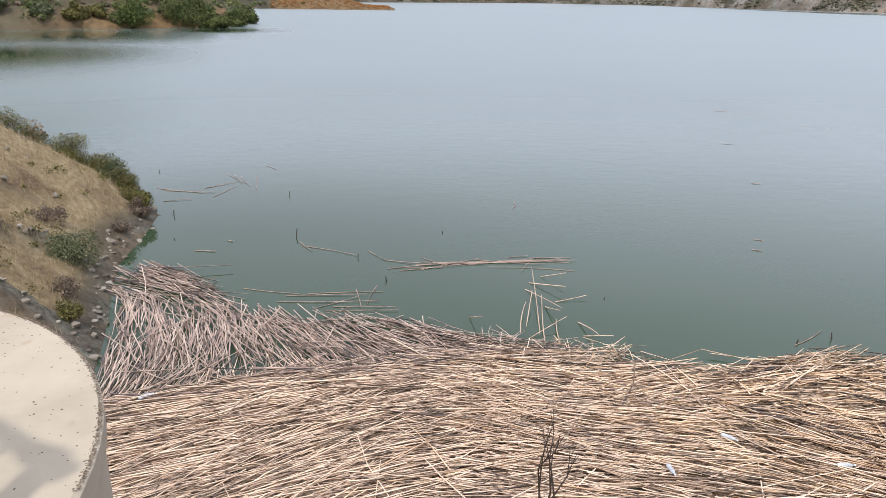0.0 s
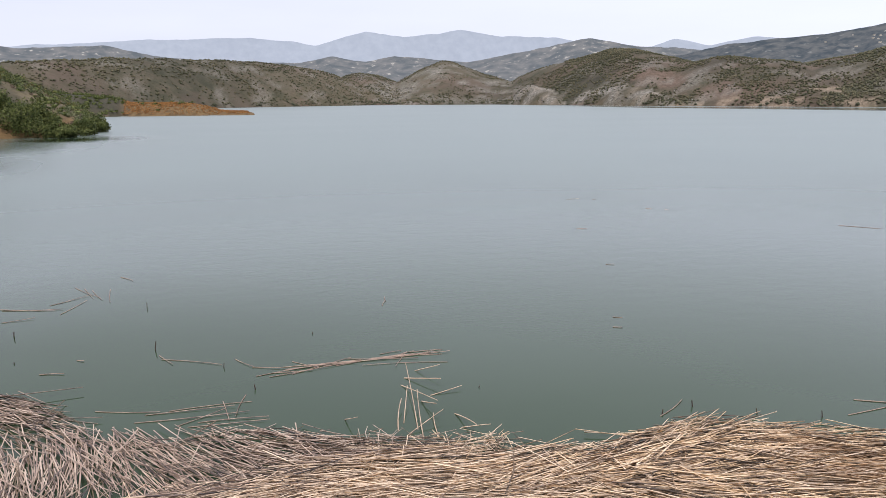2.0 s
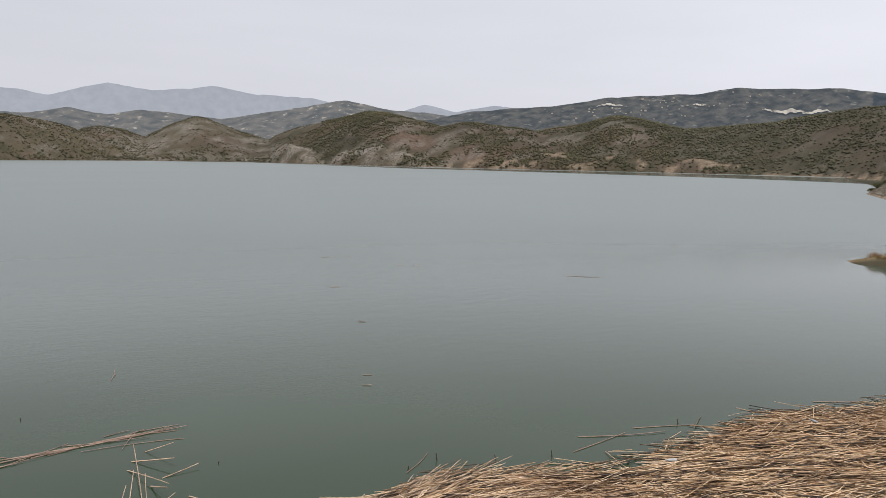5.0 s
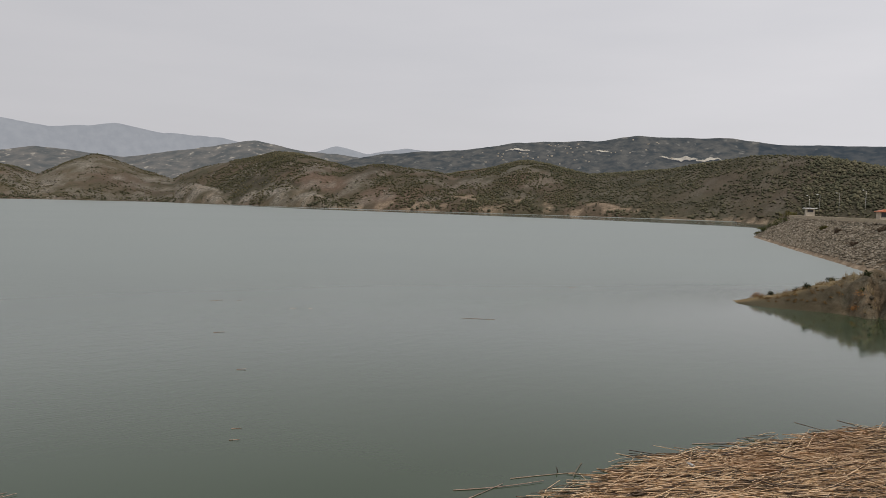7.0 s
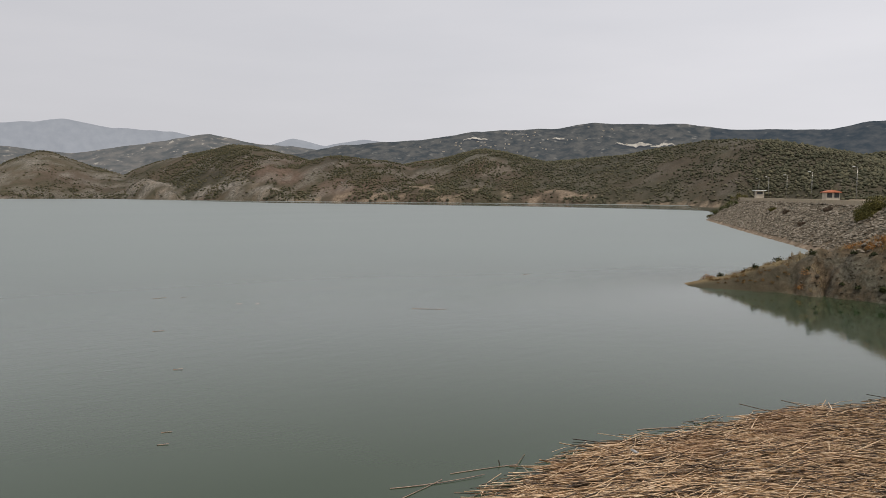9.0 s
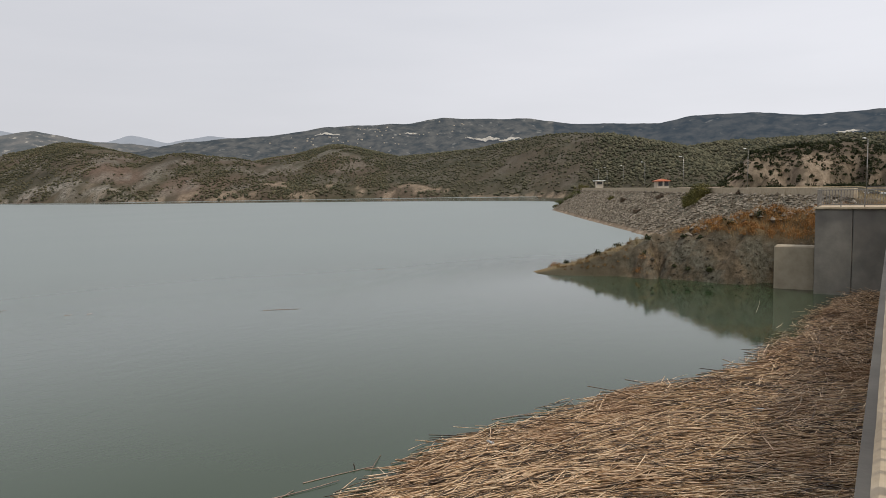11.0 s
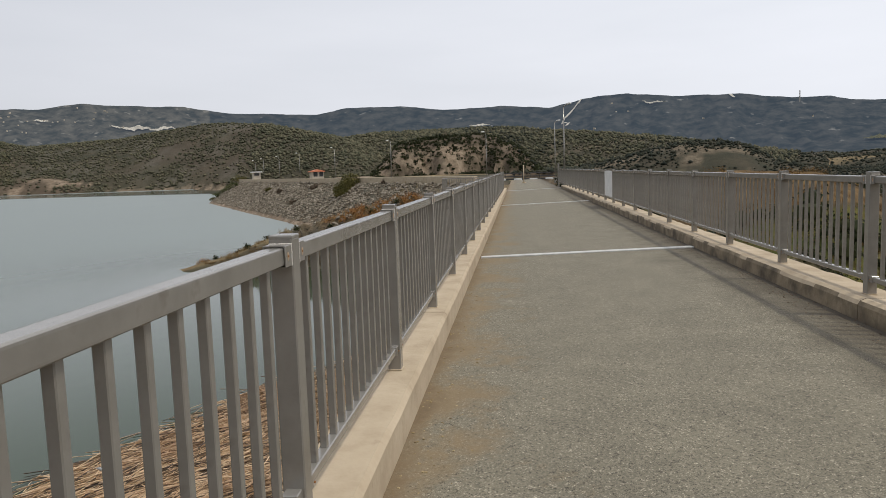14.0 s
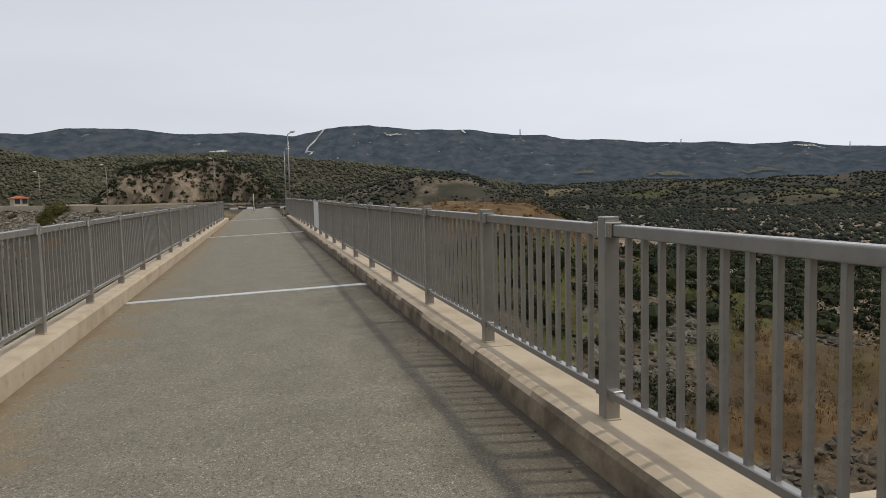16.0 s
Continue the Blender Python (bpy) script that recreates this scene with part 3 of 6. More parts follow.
# crest lines as (compass from +y, degrees above level)
HILL_SET = [([(-16, 2.2), (-12, 2.5), (-4, 2.9), (0, 2.85), (3.2, 2.79), (5.1, 2.64), (7.5, 2.37), (9.3, 2.0), (11, 1.55), (13, 0.7), (14.5, -0.3), (16, -2)], 1.22),
            ([(7.5, -1), (8.5, 0.3), (10.5, 1.6), (12, 1.95), (13.6, 1.7), (15.5, 1.0), (17, 0.2), (18, -1)], 1.40),
            ([(11.5, -1), (12.5, 0.2), (14.8, 1.25), (16.5, 2.1), (18.6, 2.9), (20.2, 2.3), (21.8, 1.75), (23.8, 1.2), (26, 0.2), (27, -1)], 1.32),
            ([(21, -1), (22, 0.3), (24.2, 1.6), (26, 2.3), (28, 2.78), (31.3, 3.58), (33, 3.45), (35, 2.9), (36.7, 2.5), (39, 1.6), (42, 0.5), (44, -1)], 1.34),
            ([(32, -1), (33.5, 0.8), (36, 2.3), (38.5, 2.88), (40, 2.75), (43.5, 2.35), (46, 1.6), (48, 0.6), (50, -1)], 1.25),
            ([(38, -1), (40, 0.6), (43.4, 2.1), (47, 2.72), (50, 3.5), (51.5, 3.3), (54.4, 2.6), (57, 2.0), (60, 1.0), (63, -1)], 1.32),
            ([(48, -1), (50, 0.8), (54.5, 2.4), (58.9, 2.8), (61.3, 3.02), (64.7, 3.6), (67.8, 3.97), (71.5, 3.76), (76.5, 2.78), (80, 1.5), (84, 0.9)], 1.40)]
# low bare knolls along the water
KNOLLS = [([(22.6, -1.5), (24.0, 0.55), (25.0, 1.1), (26.4, 0.75), (27.6, -0.1), (28.2, -1.5)], 1.07), ([(27.2, -1.5), (28.6, 0.4), (30.3, 0.75), (31.8, 1.05), (33.6, 0.7), (35.4, -0.1), (36.2, -1.5)], 1.08),
          ([(36, -1.5), (38, 0.3), (40, 0.65), (43, 0.4), (45, 0.8), (47.5, 0.5), (50, 0.75), (53, 0.3), (56, 0.55), (60, -0.2), (63, -1.5)], 1.10)]
RANGE_B = [(-45, 4.5), (-15, 3.9), (-10.8, 3.42), (-5.7, 3.75), (-3, 3.15), (0.4, 2.82), (7.5, 2.7), (10.2, 3.2), (12.6, 2.73), (14.7, 3.24), (20.3, 2.74), (25, 3.54),
           (29.3, 4.38), (32.7, 3.72), (35.5, 3.6), (38, 3.2), (42, 2.8)]
RANGE_R = [(36, 3.0), (39, 3.68), (43.1, 4.05), (45.4, 4.14), (49.5, 4.85), (55.8, 5.03), (58.5, 5.45), (62, 5.25), (65.2, 5.2), (68.3, 4.72), (74.8, 4.53),
           (76.9, 4.98), (81.5, 5.03), (84.3, 4.67), (89, 4.76), (92.7, 4.5), (95.4, 5.04), (98, 5.26), (102, 4.88), (106.3, 4.78), (109.5, 4.27), (112, 4.18), (113.5, 3.78),
           (117.5, 3.67), (119.5, 3.35), (124, 3.22), (127, 2.92), (129.5, 2.98), (132, 2.58), (135.2, 2.38), (150, 2.3)]
FAR = [(-14, 3.3), (-9.4, 3.69), (-3.4, 4.13), (0.5, 4.31), (4.2, 4.46), (7.4, 4.2), (8.9, 3.92), (12.7, 5.0), (15.7, 4.52), (19.8, 5.08), (22.8, 4.56), (27, 4.48),
       (29.1, 4.02), (33, 3.3), (35.5, 4.2), (38, 3.68), (41, 4.17), (43.1, 3.98), (47, 3.2)]
SHORE = [(-90, 400), (-30, 420), (-10, 520), (0, 640), (9, 780), (14, 860), (22, 860), (28, 730), (34, 640), (45, 580), (55, 545), (65, 500), (75, 420), (90, 380)]


def curve(pts, az):
    x = np.array([p[0] for p in pts], float)
    return np.interp(az, x, np.array([p[1] for p in pts], float))


def soft(pts, az, w=0.7):
    return (curve(pts, az - w) + 2 * curve(pts, az) + curve(pts, az + w)) / 4


def to_line(x, y, pts):
    """Distance to a polyline, its side (positive: to the left of its run) and the place along it."""
    best, side, along, run = np.full(x.shape, 1e9), np.zeros(x.shape), np.zeros(x.shape), 0.0
    for (ax, ay), (bx, by) in zip(pts, pts[1:]):
        dx, dy = bx - ax, by - ay
        ln = math.hypot(dx, dy)
        t = np.clip(((x - ax) * dx + (y - ay) * dy) / ln ** 2, 0, 1)
        d = np.hypot(x - ax - t * dx, y - ay - t * dy)
        s = dx * (y - ay) - dy * (x - ax)
        near = d < best
        best, side, along = np.where(near, d, best), np.where(near, s, side), np.where(near, run + t * ln, along)
        run += ln
    return best, np.sign(side), along


def ridge(az, r, crest, rc, foot, drop, fall=2.5, power=1.0):
    """Land that climbs from foot to its crest at distance rc and falls away behind it."""
    top = EYE_Z + rc * np.tan(np.radians(crest))
    t = np.clip((r - foot) / (rc - foot), 0, 1)
    up = drop + (top - drop) * np.sin(t * math.pi / 2) ** power
    down = top - (r - rc) / fall
    return np.where(r < rc, up, np.maximum(down, drop))


def land(x, y):
    """Height of the ground, and its covers."""
    dx, dy = x - OX, y - OY
    r = np.hypot(dx, dy)
    az = np.degrees(np.arctan2(dx, dy))
    big, mid, small = fbm(x, y, 160, 5), fbm(x, y, 35, 4), fbm(x, y, 5, 4)
    lake = np.full(x.shape, -4.0)
    # valley below the dam
    valley = -9.0 + 4.0 * mid + sstep(120, 900, r) * 17 + sstep(150, 700, r) * 16 * big
    dd, ds, da = to_line(x, y, BARRIER)
    beyond = (az > 90) | ((x > 46) & (ds < 0)) | (y < -4)
    z = np.where(beyond & (az > -60), valley, lake)
    wood, sand, straw, rust, rock, green, red, pale = (np.zeros(x.shape) for _ in range(8))
    wood[beyond] = np.clip(0.95 + 1.2 * np.minimum(0, fbm(x + 70, y, 60, 4)), 0, 1)[beyond]
    field = sstep(0.22, 0.34, fbm(x + 300, y, 90, 3)) * sstep(380, 520, r)
    straw[beyond] = (0.6 * field)[beyond]
    green[beyond] = (0.7 * sstep(0.2, 0.32, fbm(x - 200, y + 500, 80, 3)) * sstep(380, 520, r))[beyond]

    def put(h, **covers):
        nonlocal z
        up = h > z
        z = np.where(up, h, z)
        for c in (wood, sand, straw, rust, rock, green, red, pale):
            c[up] = 0
        for key, v in covers.items():
            {"wood": wood, "sand": sand, "straw": straw, "rust": rust, "rock": rock, "green": green, "red": red, "pale": pale}[key][up] = np.broadcast_to(v, x.shape)[up]

    # hills round the lake
    sh = curve(SHORE, az)
    cut = np.clip((az + 45) / 10, 0, 1) * np.clip((86 - az) / 4, 0, 1)
    for k, (crest, far_) in enumerate(HILL_SET):
        rc = sh * far_
        gull = 1 - (0.34 * np.abs(fbm(x + 61 * k, y, 110, 5, 0.6)) + 0.12 * np.abs(fbm(x + 50, y + 37 * k, 30, 3))) * sstep(0.0, 0.25, (rc - r) / rc)
        h = ridge(az, r, soft(crest, az, 0.5) + 0.05 * fbm(az * 10, az * 0 + k, 8, 3), rc, sh, -4.0, 2.2, 0.9)
        h = np.where(h > 0, h * gull + 1.0 * mid * sstep(2, 8, h), h) * cut - 4 * (1 - cut)
        bare = 0.45 * sstep(0.12, 0.36, fbm(x + 900, y + 80 * k, 18, 4)) * (1 - 0.5 * sstep(45, 60, az)) + (0.4 * sstep(0.0, 0.24, fbm(x, y, 20, 4)) if k in (1, 2) else 0.0)
        put(h, wood=np.clip(0.28 + sstep(38, 58, az) * 0.36 + 0.9 * big * (1 - 0.7 * sstep(40, 60, az)), 0, 0.8), sand=0.8 * sstep(1.3, 0.8, h) * sstep(26, 40, az), pale=np.clip(bare, 0, 1),
            red=0.9 * sstep(0.05, 0.3, fbm(x + 500, y + 90, 45, 4)) * sstep(20, 34, az) * sstep(58, 46, az), rock=0.25 * sstep(0.1, 0.3, fbm(x + 77, y, 9, 3)))
    for k, (crest, far_) in enumerate(KNOLLS):
        h = ridge(az, r, soft(crest, az, 0.3) + 0.06 * fbm(az * 10, az * 0 + k, 5, 3), sh * far_, sh * 0.995, -4.0, 3.0, 0.55) - 1.2 * np.abs(fbm(x, y, 14, 4)) * sstep(0.995, 1.03, r / sh)
        put(np.where((r > sh * 0.98) & (r < sh * 1.3), h, -5), pale=np.clip(0.45 + 1.5 * fbm(x, y, 14, 4), 0, 0.9) if k < 2 else 0.0, sand=0.6 * sstep(0.12, 0.3, fbm(x, y, 12, 4)) if k > 1 else 0.25 * sstep(0.1, 0.3, fbm(x + 30, y, 9, 3)), wood=0.45, red=0.5 * sstep(-0.1, 0.2, fbm(x, y + 300, 25, 3)) if k > 1 else 0.1)
    # left shore: wooded hillside, low flat point
    el = curve([(-60, 9), (-40, 8), (-25, 6), (-17, 4.5), (-14, 3.1), (-10, 1.4), (-6.5, -0.6), (-4, -2.2), (0, -4)], az + 1.5)
    h = ridge(az, r, el, 250 + 0 * r, 148 + 3 * small, -4.0, 3.0, 0.8)
    put(np.where((h > 0) & (az > -80), h + 0.8 * mid, -5), wood=np.clip(0.5 + mid, 0, 1), straw=0.10 + 0.25 * sstep(0.0, 0.3, fbm(x, y, 8, 3)), rust=sstep(5, 1.5, h) * sstep(-0.1, 0.35, mid + 0.2))
    # the next point: a tawny knoll running out into a low spit
    knoll = np.interp(az, [-12, -8, -6, -4.6, -3.5, -1.6, -0.5, 0.6, 1.5, 3.3, 3.95], [12, 9.5, 8.0, 5.6, 5.3, 5.5, 4.9, 3.6, 1.7, 1.1, 0.0])
    shore = 350 + 5 * fbm(az * 4, az * 0, 3, 3)
    h = knoll * np.sin(np.clip((r - shore) / (10 + 2.6 * knoll), 0, 1) * math.pi / 2) ** 0.8 - np.maximum(0, r - 400) / 6 + 0.5 * small * sstep(1, 3, knoll)
    put(np.where((az > -20) & (az < 3.95) & (r > shore), h, -5), rust=0.95 * sstep(-5.6, -4.4, az + 0.6 * mid), wood=sstep(-4.4, -5.6, az) * 0.8, sand=0.6 * sstep(0.9, 0.3, h), red=0.0)
    # near left bank: a steep shoulder round which the lake bends
    bd, bs, _ = to_line(x, y, BANK)
    d = bd * bs
    h = np.where(d < 4.6, 0.74 * d, 3.4 + 0.16 * (d - 4.6)) + (0.30 * small + 0.16 * fbm(x, y, 1.1, 3)) * sstep(-0.5, 1.5, d)
    slate = sstep(0.24, 0.40, fbm(x * 0.7 + y * 0.7, (y - x) * 2.0, 3.0, 4) + 0.30 * sstep(17.0, 13.5, y) - 0.16 * sstep(16, 18, y))
    h = h + (0.35 + 0.3 * (0.3 - np.abs(fbm(x, y, 0.7, 3)))) * slate * sstep(0.3, 1.5, d)
    h = np.where((bd < 60) & (x < -7.5) & (d > -3), h, -5)
    put(h, straw=sstep(0.35, 1.1, h + 0.7 * small) * (1 - 0.8 * slate), rock=np.clip(sstep(0.8, 0.1, h + 0.5 * small) * 0.7 + 0.8 * slate, 0, 1))
    # dam: crest road, stone slope to the lake
    h = np.where(ds > 0, 5.4 - np.maximum(0, dd - 3.0) / 1.45, 5.4 - np.maximum(0, dd - 4.0) / 2.2)
    h = np.where((x > 47.9) & (da < 330), h, -9) - 9 * sstep(60, 55, x) * sstep(-1.5, 1.0, y)
    put(h + np.where(dd > 3.2, 0.25 * fbm(x, y, 1.6, 2), 0), rock=np.where(ds > 0, 0.8, 0.2) * sstep(0.3, 0.9, h), straw=np.where(dd < 3.2, 0.6, 0.0), sand=np.where(ds > 0, sstep(1.1, 0.5, h + 0.5 * small), 0))
    # ground behind the dam
    h = np.where((ds < 0) & (az < 92) & (x > 60), 5.35 + 0.5 * mid - np.maximum(0, az - 88) * 1.0 - 0.42 * np.maximum(0, (x - 193.5) * 0.872 + (y - 72.7) * 0.489), -9)
    put(h, wood=0.5, straw=sstep(0.0, 0.3, mid))
    # sandy hill and its neighbour
    el = curve([(78, -1), (80, 0.8), (81.2, 2.05), (83.5, 2.45), (87.8, 2.62), (90.4, 1.55), (91.8, 0.1), (94, -2)], az)
    cliff = 235 + 14 * fbm(x * 0 + az * 9, y * 0 + 3, 10, 3)
    h = ridge(az, r, el + 0.12 * fbm(az * 10, az * 0, 6, 3), 1.16 * cliff, cliff, 5.0, 4.0, 0.6)
    h = h + 1.6 * (0.3 - np.abs(fbm(x, y, 11, 5, 0.6))) * sstep(5.5, 8, h)
    put(np.where((r > 215) & (az > 76) & (az < 96), h, -9), sand=np.clip(0.50 + 1.6 * fbm(x, y, 12, 4) - 0.5 * sstep(13, 17, h), 0, 1), wood=0.35, red=0.35)
    el = curve([(91, -2), (95, -0.1), (97, 0.3), (100, 0.95), (102.8, 1.5), (105, 1.5), (107, 1.0), (109, -0.2), (113.6, -0.8), (118, -0.8), (123, -1.3), (140, -2.2)], az)
    h = ridge(az, r, el + 0.1 * fbm(az * 10, az * 0, 6, 3), 420 + 0 * r, 330 + 0 * r, -9.0, 5.0, 0.8)
    put(np.where((az > 90) & (r > 200), h, -12), sand=0.35 * sstep(0.05, 0.3, fbm(x, y, 14, 4)), wood=0.8)
    # wooded slope behind the sandy hill
    el = curve([(70, 1.0), (75, 2.5), (79, 2.95), (84, 3.05), (89, 3.1), (93, 2.75), (97, 2.4), (101, 1.9), (106, 1.1), (112, 0.2)], az)
    h = ridge(az, r, el + 0.12 * fbm(az * 10, az * 0 + 5, 9, 4), 640 + 0 * r, 470 + 0 * r, -4.0, 3.0, 0.9) - 2.0 * np.abs(mid) * sstep(640, 560, r)
    put(np.where((az > 70) & (az < 112) & (r > 440), h, -12), wood=0.85 + 0 * r, sand=0.3 * sstep(0.2, 0.4, fbm(x, y + 90, 16, 3)))
    # spur below the bridge's far end
    el = curve([(92, -6), (98, -2.6), (102, -1.3), (105.6, -0.85), (109.7, -0.75), (111.6, -1.05), (114, -2.0), (119, -4.6), (126, -7.5), (136, -10.5), (150, -15), (165, -22)], az)
    rs = 68 - (az - 106) * 0.7
    h = ridge(az, r, el, rs, rs * 0.14, -10.5, 2.5, 0.9) + 0.5 * small
    h = h + 1.5 * (np.abs(fbm(x * 0.6 + y * 0.8, (y - x) * 0.35, 5, 4)) - 0.2) * sstep(4.5, 2.5, h)
    veg = fbm(x * 0.8 + y * 0.5, (y - x) * 0.4, 7, 4)
    scree = sstep(114.5, 117, az) * sstep(126.5, 123, az) * sstep(3.6, 2.4, h)
    put(np.where((az > 88) & (az < 165) & (y < -5.5), h, -12), green=np.clip(sstep(0.0, 0.2, veg) * 0.75 * sstep(5.0, 3.6, h) + 0.7 * sstep(108, 111, az) * sstep(118, 115, az) * sstep(-0.25, 0.05, veg) * sstep(4.5, 3.0, h), 0, 1),
        rust=np.clip(sstep(3.4, 4.8, h) * sstep(116, 112, az) + 0.75 * sstep(0.0, -0.2, veg) + 0.5 * sstep(124, 128, az) * sstep(0.0, 0.2, fbm(x, y + 55, 9, 4)), 0, 1),
        rock=np.maximum(sstep(3.5, 1.0, h) * sstep(0.08, 0.2, fbm(x + 60, y, 6, 4)) * 0.85, scree * sstep(-0.22, 0.0, fbm(x * 1.5, y * 0.6, 4, 4))), wood=0.6)
    # rocky headland by the abutment
    line = [(58.0, -1.0), (54.0, 4.5), (52.8, 10.0), (52.2, 16.0), (50.6, 20.6), (49.3, 24.2)]
    hd, hs, ha = to_line(x, y, line)
    top = np.interp(ha, [0, 6.9, 12.4, 18.4, 23.2, 25.2, 27.4], [5.1, 4.65, 4.15, 2.5, 0.95, 0.50, -0.08])
    dip, top = np.minimum(top, 0.0), np.maximum(top, 0.02)
    west = np.where(hs < 0, 0, 1)
    wide = np.interp(ha, [0, 8, 14, 20, 27], [6.5, 5.0, 3.8, 2.4, 1.0])
    crag = 1 - np.abs(fbm(x, y, 3.4, 5, 0.6)) * 2.2
    h = np.where(west > 0, top * (1 - (hd / (wide + 1.6)) ** 2.4), top - hd / 2.4) - 0.03 * hd + (0.95 * crag - 0.48 + 0.55 * fbm(x, y, 0.9, 4)) * sstep(0.0, 3.0, top) * sstep(0.2, 1.6, hd + 0.6)
    cleft = sstep(0.16, 0.0, np.abs(fbm(ha * 1.0 + 0.25 * hd, ha * 0 + hd * 0.12, 3.6, 3))) * west * sstep(0.6, 2.0, hd) * sstep(23, 17, ha)
    h = h - 0.95 * cleft * sstep(0.2, 2.0, top) + dip
    h = np.where((hd < 16) & (ha < 27.75), h, -9) - 9 * sstep(49.6, 47.6, x) * sstep(8.2, 6.4, y)
    grass = sstep(2.1, 3.5, h + 0.7 * small) * sstep(21, 16, ha)
    put(h, rust=np.maximum(grass * 0.9, 0.5 * sstep(12, 18, ha) * sstep(-0.25, 0.2, small)), straw=sstep(2.0, 0.5, hd) * sstep(17, 20, ha) * 0.9, rock=np.clip(0.95 - grass, 0, 1) * sstep(23, 17, ha) * (0.7 + 0.3 * sstep(-0.2, 0.2, small)), wood=0.9 * cleft + 0.2)
    # the roadway lies in a level cut beyond the bridge
    cut = (x > 46.5) & (x < 97) & (np.abs(y + 2.0) < 4.5)
    z = np.where(cut, np.minimum(z, 5.02 + 0.25 * np.clip(np.abs(y + 2) - 2.4, 0, 1)), z)
    return z, dict(wood=wood, sand=sand, straw=straw, rust=rust, rock=rock, green=green, red=red, pale=pale)


def build_ground():
    azs = np.concatenate([np.arange(-180, -64, 4.0), np.arange(-64, 140, 0.3), np.arange(140, 180, 4.0)])
    rs = np.concatenate([[0.5], np.geomspace(3.0, 11.5, 24), np.geomspace(12, 40, 120), np.linspace(40.2, 64, 125), np.geomspace(64.5, 240, 105), np.geomspace(243, 1500, 135), np.geomspace(1540, 4400, 14)])
    A, R = np.meshgrid(np.radians(azs), rs, indexing="ij")
    X, Y = OX + R * np.sin(A), OY + R * np.cos(A)
    Z, covers = land(X, Y)
    na, nr = A.shape
    i = np.arange(na)[:, None]
    j = np.arange(nr - 1)[None, :]
    i2 = (i + 1) % na
    quads = np.stack([i * nr + j, i * nr + j + 1, i2 * nr + j + 1, i2 * nr + j], -1).reshape(-1, 4)
    me = mesh_np("ground", np.stack([X, Y, Z], -1).reshape(-1, 3), quads, MAT["ground"])
    for key, v in covers.items():
        a = me.attributes.new(key, "FLOAT", "POINT")
        a.data.foreach_set("value", v.astype(np.float32).ravel())
    return tagged(new("ground", me), "dry scrub-covered hills and stony banks round a reservoir", "ground", kind="structure")


build_ground()

# lake surface
edge = [(-70, -1.2), (46, -1.2), (52, 0), (75, 4), (92, 15), (137, 40), (228, 91), (300, 130), (700, 330), (1300, 700), (1700, 2600), (-900, 2600), (-900, 300), (-120, 20)]


def lake_sheet():
    """The lake as a fan of rings inside its outline, with the sheltered lee along the far shore."""
    az = np.radians(np.arange(0, 360, 0.6))
    dx, dy = np.sin(az), np.cos(az)
    far = np.full(az.shape, 1e9)
    for (ax, ay), (bx, by) in zip(edge, edge[1:] + edge[:1]):
        ex, ey = bx - ax, by - ay
        den = dx * ey - dy * ex
        den = np.where(np.abs(den) < 1e-9, 1e-9, den)
        t = ((ax - OX) * ey - (ay - OY) * ex) / den
        u = ((ax - OX) * dy - (ay - OY) * dx) / den
        far = np.where((t > 0) & (u >= -1e-6) & (u <= 1 + 1e-6), np.minimum(far, t), far)
    R = np.minimum(np.concatenate([[0.3], np.geomspace(3, 3200, 170)])[None], far[:, None])
    X, Y = OX + R * dx[:, None], OY + R * dy[:, None]
    A = np.degrees(np.arctan2(X - OX, Y - OY))
    sh = curve(SHORE, A)
    inner = np.interp(A, [-20, 20, 27, 34, 50, 66, 72], [0.985, 0.97, 0.90, 0.80, 0.72, 0.66, 0.64])
    lee = sstep(inner, inner + 0.05, R / sh) * sstep(0.99, 0.93, R / sh) * sstep(14, 30, A) * sstep(80, 70, A)
    na, nr = R.shape
    i, j = np.arange(na)[:, None], np.arange(nr - 1)[None]
    i2 = (i + 1) % na
    q = np.stack([i * nr + j, i2 * nr + j, i2 * nr + j + 1, i * nr + j + 1], -1).reshape(-1, 4)
    me = mesh_np("water", np.stack([X, Y, 0 * X], -1).reshape(-1, 3), q[:, ::-1], MAT["water"])
    at = me.attributes.new("lee", "FLOAT", "POINT")
    at.data.foreach_set("value", (0.85 * lee).astype(np.float32).ravel())
    return new("water", me)


water = lake_sheet()
tagged(water, "calm grey-green reservoir water with faint ripples", "water", kind="structure")


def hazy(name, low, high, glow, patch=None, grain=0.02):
    """Slopes seen through kilometres of air: dark cover plus haze light painted as emission."""
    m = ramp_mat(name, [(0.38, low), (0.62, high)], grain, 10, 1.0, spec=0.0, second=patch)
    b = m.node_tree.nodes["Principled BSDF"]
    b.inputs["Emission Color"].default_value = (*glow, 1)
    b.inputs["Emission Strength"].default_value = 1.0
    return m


def range_height(az, t, crest, r0, r1, wob):
    """Height on a range of hills, t from its foot (0) to its crest (1)."""
    top = EYE_Z + r1 * np.tan(np.radians(soft(crest, az, 0.22) + 0.10 * fbm(az * 10, az * 0 + wob, 14, 5, 0.55)))
    z = top * np.clip(0.02 + 0.98 * t ** 1.15, 0, 1)
    x, y = OX + (r0 + (r1 - r0) * t) * np.sin(np.radians(az)), OY + (r0 + (r1 - r0) * t) * np.cos(np.radians(az))
    gully = np.abs(fbm(az * 1.0 + 0.8 * np.sin(t * 5 + wob), t * 1.5 + wob, 2.4, 5, 0.6))
    z = z + np.sqrt(np.clip((1 - t) * t * 4, 0, 1)) * (0.06 * top * fbm(x, y + wob, 330, 3) - 0.13 * top * gully)
    return x, y, z


